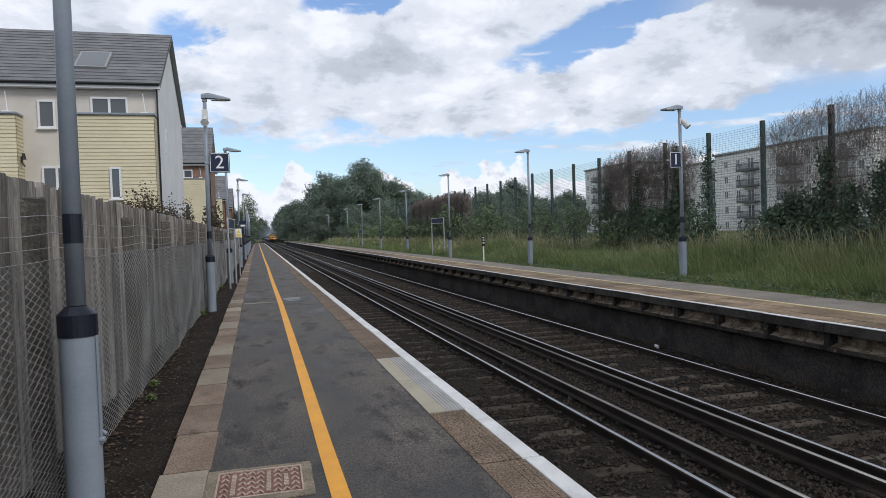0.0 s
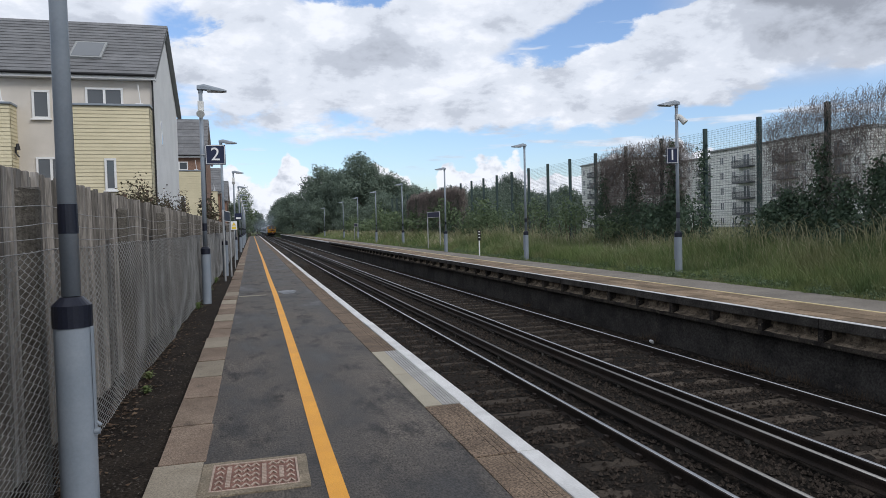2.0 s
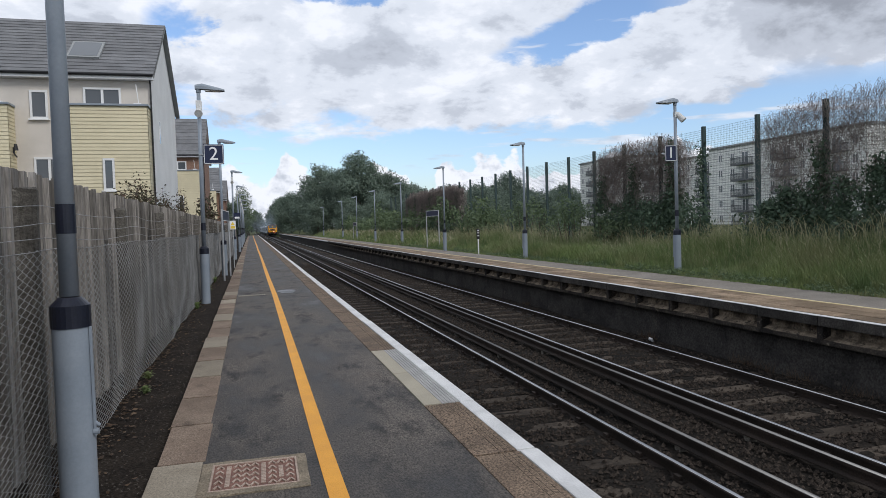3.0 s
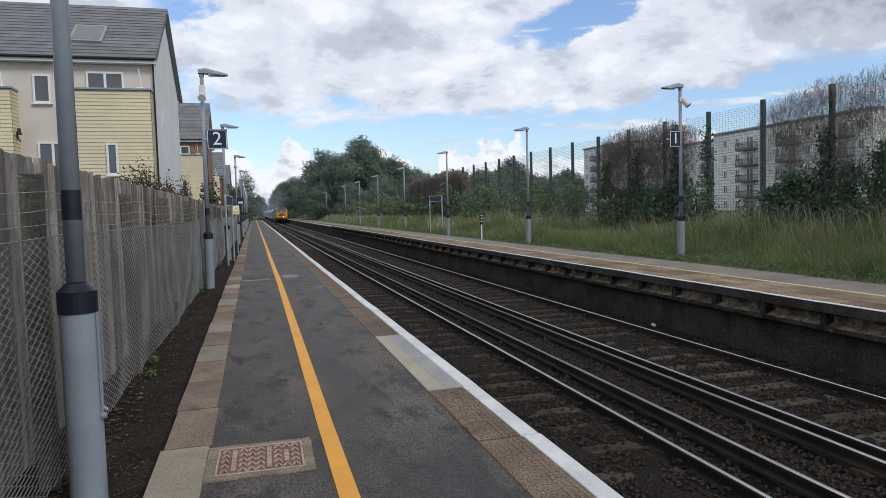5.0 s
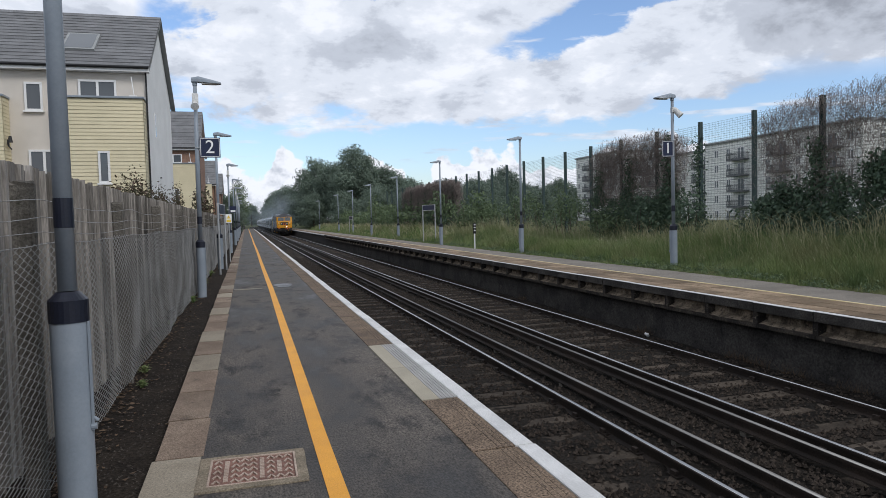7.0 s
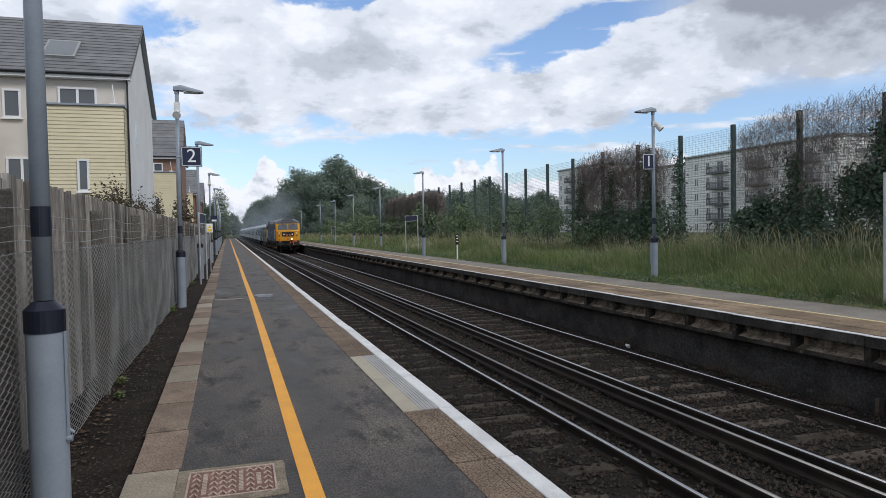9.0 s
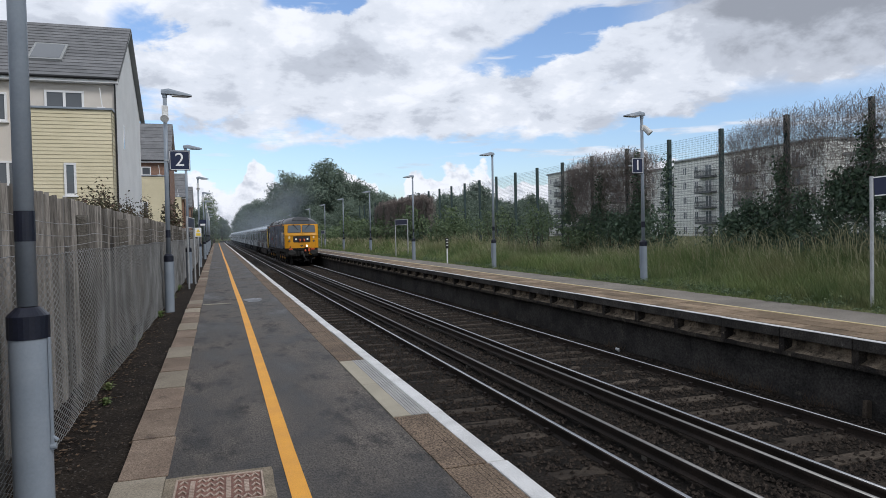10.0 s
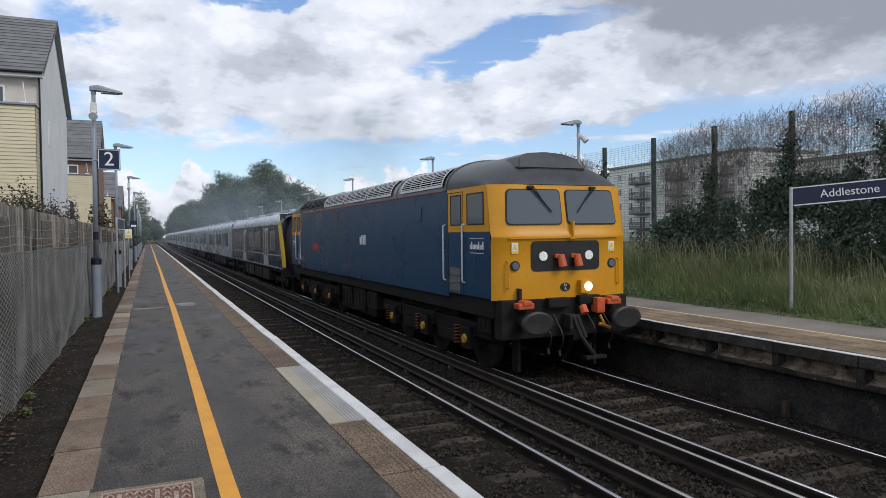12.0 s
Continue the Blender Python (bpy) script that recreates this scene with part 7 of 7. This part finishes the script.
def build_coach(front):
    """A coach of an electric unit; its forward end at y = 0, rail level at z = 0."""
    what = "dark leading coach of an electric unit with a yellow-edged cab" if front else "grey electric unit coach with dark windows and pale doors"
    coach = empty("railway_coach", pose(TRAIN_X, 300, RAIL_Z), what, "railway coach", "coaches of the train")
    hw, zt = 1.31, 2.98
    y0 = 0.15
    body = COACH_DARK if front else COACH_MID
    for s in (-1, 1):
        lo, hi = sorted((s * hw, s * (hw - 0.08)))
        bm = bmesh.new()
        box(bm, lo, hi, y0 + (1.1 if front else 0), CL - 0.15, 1.02, zt, 0.015)
        side = part("body_side", bm, body, coach, "painted body side")
        bm = bmesh.new()
        box(bm, min(s * hw, s * (hw + 0.012)), max(s * hw, s * (hw + 0.012)), y0 + 1.2, CL - 0.2, 1.60, 1.64)
        box(bm, min(s * hw, s * (hw + 0.012)), max(s * hw, s * (hw + 0.012)), y0 + 1.2, CL - 0.2, 1.06, 1.10)
        part("waist_line", bm, COACH_PALE, side, "pale grey line along the side")
        doors = (5.6, 13.4)
        wins = ((2.5, 4.6), (7.3, 9.2), (9.35, 11.6), (15.1, 17.0), (17.15, 18.9)) if not front else ((2.9, 4.4), (7.3, 9.2), (9.35, 11.6), (15.1, 17.0), (17.15, 18.9))
        for a, b in wins:
            bm = bmesh.new()
            box(bm, min(s * hw, s * (hw + 0.008)), max(s * hw, s * (hw + 0.008)), a, b, 1.78, 2.72, 0.003)
            part("window", bm, COACH_GLASS, side, "dark window glass")
        for d in doors:
            for k in (0, 1):
                bm = bmesh.new()
                a = d - 0.68 + 0.69 * k
                box(bm, min(s * hw, s * (hw + 0.02)), max(s * hw, s * (hw + 0.02)), a, a + 0.67, 1.06, 2.85, 0.006)
                leaf = part("door_leaf", bm, COACH_PALE, side, "pale grey sliding door")
                bm = bmesh.new()
                box(bm, min(s * hw, s * (hw + 0.026)), max(s * hw, s * (hw + 0.026)), a + 0.12, a + 0.55, 1.55, 2.7, 0.003)
                part("pane", bm, COACH_GLASS, leaf)
        bm = bmesh.new()
        box(bm, min(s * (hw - 0.03), s * (hw + 0.03)), max(s * (hw - 0.03), s * (hw + 0.03)), y0 + 1.2, CL - 0.2, zt - 0.02, zt + 0.05, 0.01)
        part("gutter", bm, COACH_PALE, side, "pale roof gutter")
    bm = bmesh.new()
    ys = [y0 + (1.3 if front else 0.0)] + [2.0, CL - 0.15]
    rings = [[(hw * abs(math.cos(radians(a))) ** 0.7 * (1 if a <= 90 else -1), y, zt + 0.58 * math.sin(radians(a)) ** 0.85) for a in np.linspace(0, 180, 19)] for y in ys]
    loft(bm, rings)
    part("roof", bm, COACH_ROOF, coach, "silver-grey ribbed roof", smooth=True)
    for y in (3.4, 8.0, 12.6, 16.8):
        bm = bmesh.new()
        box(bm, -0.75, 0.75, y - 1.2, y + 1.2, zt + 0.42, zt + 0.66, 0.06)
        part("roof_unit", bm, COACH_ROOF, coach)
    bm = bmesh.new()
    box(bm, -hw + 0.05, hw - 0.05, y0 + (1.0 if front else 0.0), y0 + (1.1 if front else 0.05), 1.02, zt + 0.3)
    box(bm, -hw + 0.05, hw - 0.05, CL - 0.2, CL - 0.15, 1.02, zt + 0.3)
    part("end_wall", bm, BLACK, coach)
    if front:
        def nose(x, z):
            u = abs(x) / hw
            return 0.12 + 0.85 * u ** 5 + 0.75 * max(0.0, (z - 1.6) / 2.0) ** 1.4
        bm = bmesh.new()
        xs = [hw * math.sin(radians(a)) for a in np.linspace(-90, 90, 25)]
        loft(bm, [[(x, nose(x, z) + y0, z) for x in xs] for z in (0.75, 1.2, 1.6, 2.0, 2.4, 2.8, 3.1, 3.4)])
        cab = part("cab_front", bm, NAVY_BAND, coach, "dark glossy cab front", smooth=True)
        for s in (-1, 1):
            bm = bmesh.new()
            quad = []
            for z, w0, w1 in ((1.15, -0.55, 0.1), (1.6, -0.45, 0.4), (2.2, -0.30, 0.62), (2.8, -0.12, 0.75), (3.1, 0.0, 0.7)):
                ya = nose(hw, z) + y0
                quad.append([(s * (hw + 0.004), ya + w0 - 0.1, z), (s * (hw + 0.02), ya + w0, z), (s * (hw + 0.02), ya + w1 * 0.75, z), (s * (hw + 0.004), ya + w1 * 0.75 + 0.02, z)])
            loft(bm, quad)
            part("yellow_edge", bm, LEMON, cab, "yellow slanted edge stripe")
            bm = bmesh.new()
            box(bm, min(s * hw, s * (hw - 0.08)), max(s * hw, s * (hw - 0.08)), y0 + 0.95, y0 + 1.15, 1.02, zt)
            part("corner_panel", bm, COACH_DARK, cab)
        bm = bmesh.new()
        rings = [[(hw * abs(math.cos(radians(a))) ** 0.7 * (1 if a <= 90 else -1), y, zt + h * math.sin(radians(a)) ** 0.85) for a in np.linspace(0, 180, 19)] for y, h in ((0.95, 0.40), (1.2, 0.52), (1.5, 0.58))]
        loft(bm, rings)
        part("roof_end", bm, COACH_DARK, coach, smooth=True)
    bm = bmesh.new()
    box(bm, -1.15, 1.15, 0.5, CL - 0.4, 0.85, 1.03, 0.02)
    part("underframe", bm, UNDER, coach, "dark underframe")
    for a, b in ((5.6, 7.4), (7.7, 10.2), (10.6, 12.6), (12.9, 14.2)):
        bm = bmesh.new()
        box(bm, -1.2, 1.2, a, b, 0.35, 0.86, 0.04)
        part("equipment_case", bm, BUFFER if front else UNDER, coach, "grimy equipment case")
    for y in (3.0, CL - 3.0):
        bm = bmesh.new()
        for s in (-1, 1):
            lo, hi = sorted((s * 0.95, s * 1.08))
            box(bm, lo, hi, y - 1.6, y + 1.6, 0.42, 0.62, 0.05)
            for d in (-1.2, 1.2):
                box(bm, lo, hi, y + d - 0.2, y + d + 0.2, 0.28, 0.62, 0.04)
        box(bm, -0.95, 0.95, y - 0.4, y + 0.4, 0.4, 0.86, 0.04)
        bogie = part("bogie", bm, UNDER, coach, "dark bogie")
        for d in (-1.2, 1.2):
            bm = bmesh.new()
            tube(bm, (-0.75, y + d, 0.41), (0.75, y + d, 0.41), 0.08, seg=10)
            for s in (-1, 1):
                tube(bm, (s * 0.68, y + d, 0.41), (s * 0.8, y + d, 0.41), 0.41, seg=20)
            part("wheelset", bm, BUFFER, bogie, "steel wheelset")
    return coach


COACH_GLASS = glass_material("dark_coach_glass", (0.045, 0.055, 0.066), 0.12)
COACH_GLASS.node_tree.nodes["Principled BSDF"].inputs["Specular IOR Level"].default_value = 0.25
LEMON = material("bright_yellow_stripe", (0.72, 0.50, 0.03), (0.78, 0.55, 0.04), 2.0, 0.4, bump=0.0, space="Object")
COACH_MID = material("slate_grey_coach_paint", (0.25, 0.29, 0.315), (0.29, 0.33, 0.355), 0.5, 0.3, bump=0.02, space="Object", speck=0.06, spec=0.35)
SMOKE = bpy.data.materials.new("exhaust_smoke")
SMOKE.use_nodes = True


def smoke_material():
    nt = SMOKE.node_tree
    b = nt.nodes["Principled BSDF"]
    b.inputs["Base Color"].default_value, b.inputs["Roughness"].default_value = (0.40, 0.46, 0.54, 1), 1.0
    b.inputs["Specular IOR Level"].default_value = 0.0
    soft = nt.nodes.new("ShaderNodeAttribute")
    soft.attribute_name = "soft"
    thin = nt.nodes.new("ShaderNodeMath")
    thin.operation = "MULTIPLY"
    thin.inputs[1].default_value = 0.22
    nt.links.new(soft.outputs["Fac"], thin.inputs[0])
    nt.links.new(thin.outputs[0], b.inputs["Alpha"])


def build_smoke():
    """A thin trailing plume of exhaust in overlapping rigid wisps; it travels with the locomotive."""
    plume = empty("exhaust_smoke", pose(TRAIN_X, 200, RAIL_Z), "thin blue-grey diesel exhaust drifting behind the locomotive", "smoke")
    rng = np.random.default_rng(31)
    high = [(0.4, 12.0, 5.3, 2.0, 1.0, 1.05), (0.6, 19.0, 6.4, 3.0, 1.2, 1.0)]
    low = [(0.3 - 0.9 * k, 27.0 + 17.0 * k, 3.3 + 0.5 * k, 3.4 + 1.6 * k, 1.6, 0.75) for k in range(3)]
    for k, (cx, cy, cz, r0, wide, tall) in enumerate(high + low):
        bm = bmesh.new()
        q = pose(0, 0, 0, 90 + rng.uniform(-12, 12), 0, rng.uniform(-25, -5))
        soft = bm.verts.layers.float.new("soft")
        hub = bm.verts.new((0, 0, 0))
        hub[soft] = 1.0
        rings = []
        for u, thick in ((0.25, 0.86), (0.5, 0.5), (0.75, 0.16), (1.0, 0.0)):
            ring = []
            for a in np.linspace(0, 6.283, 49)[:-1]:
                w = 1 + 0.13 * math.sin(3 * a + k) + 0.09 * math.sin(7 * a + 2 * k) + 0.05 * math.sin(13 * a)
                v = bm.verts.new(q @ Vector((wide * r0 * u * w * math.cos(a), tall * r0 * u * w * math.sin(a), 0)))
                v[soft] = thick
                ring.append(v)
            rings.append(ring)
        for i in range(48):
            j = (i + 1) % 48
            bm.faces.new((hub, rings[0][i], rings[0][j]))
            for p, o in zip(rings, rings[1:]):
                bm.faces.new((p[i], o[i], o[j], p[j]))
        part("wisp", bm, SMOKE, plume, at=pose(cx, cy, cz))
    return plume


smoke_material()
smoke = build_smoke()
loco, wheelsets = build_locomotive()
coaches = [build_coach(True), build_coach(False)]
for k in range(2, 10):
    coaches.append(copy_thing(coaches[1], pose(TRAIN_X, 300, RAIL_Z)))


# ---- what moves ----
def train_rows(offset):
    ts = [0.0, 0.1] + [0.5 * k for k in range(1, 24)] + [11.9, 12.0]
    return [(t, pose(TRAIN_X, FRONT_AT_END + offset + SPEED * (12.0 - t), RAIL_Z)) for t in ts]


def motions():
    walk(loco, train_rows(0.0))
    walk(smoke, train_rows(0.0))
    for k, coach in enumerate(coaches):
        walk(coach, train_rows(LOCO + 0.25 + k * (CL + 0.15)))
    turn = math.degrees(SPEED / 0.545) / FPS
    for ob, y in wheelsets:
        walk(ob, [(k / FPS, pose(0, y, 0.545, turn * k, 0, 0)) for k in range(int(12 * FPS) + 1)])


motions()
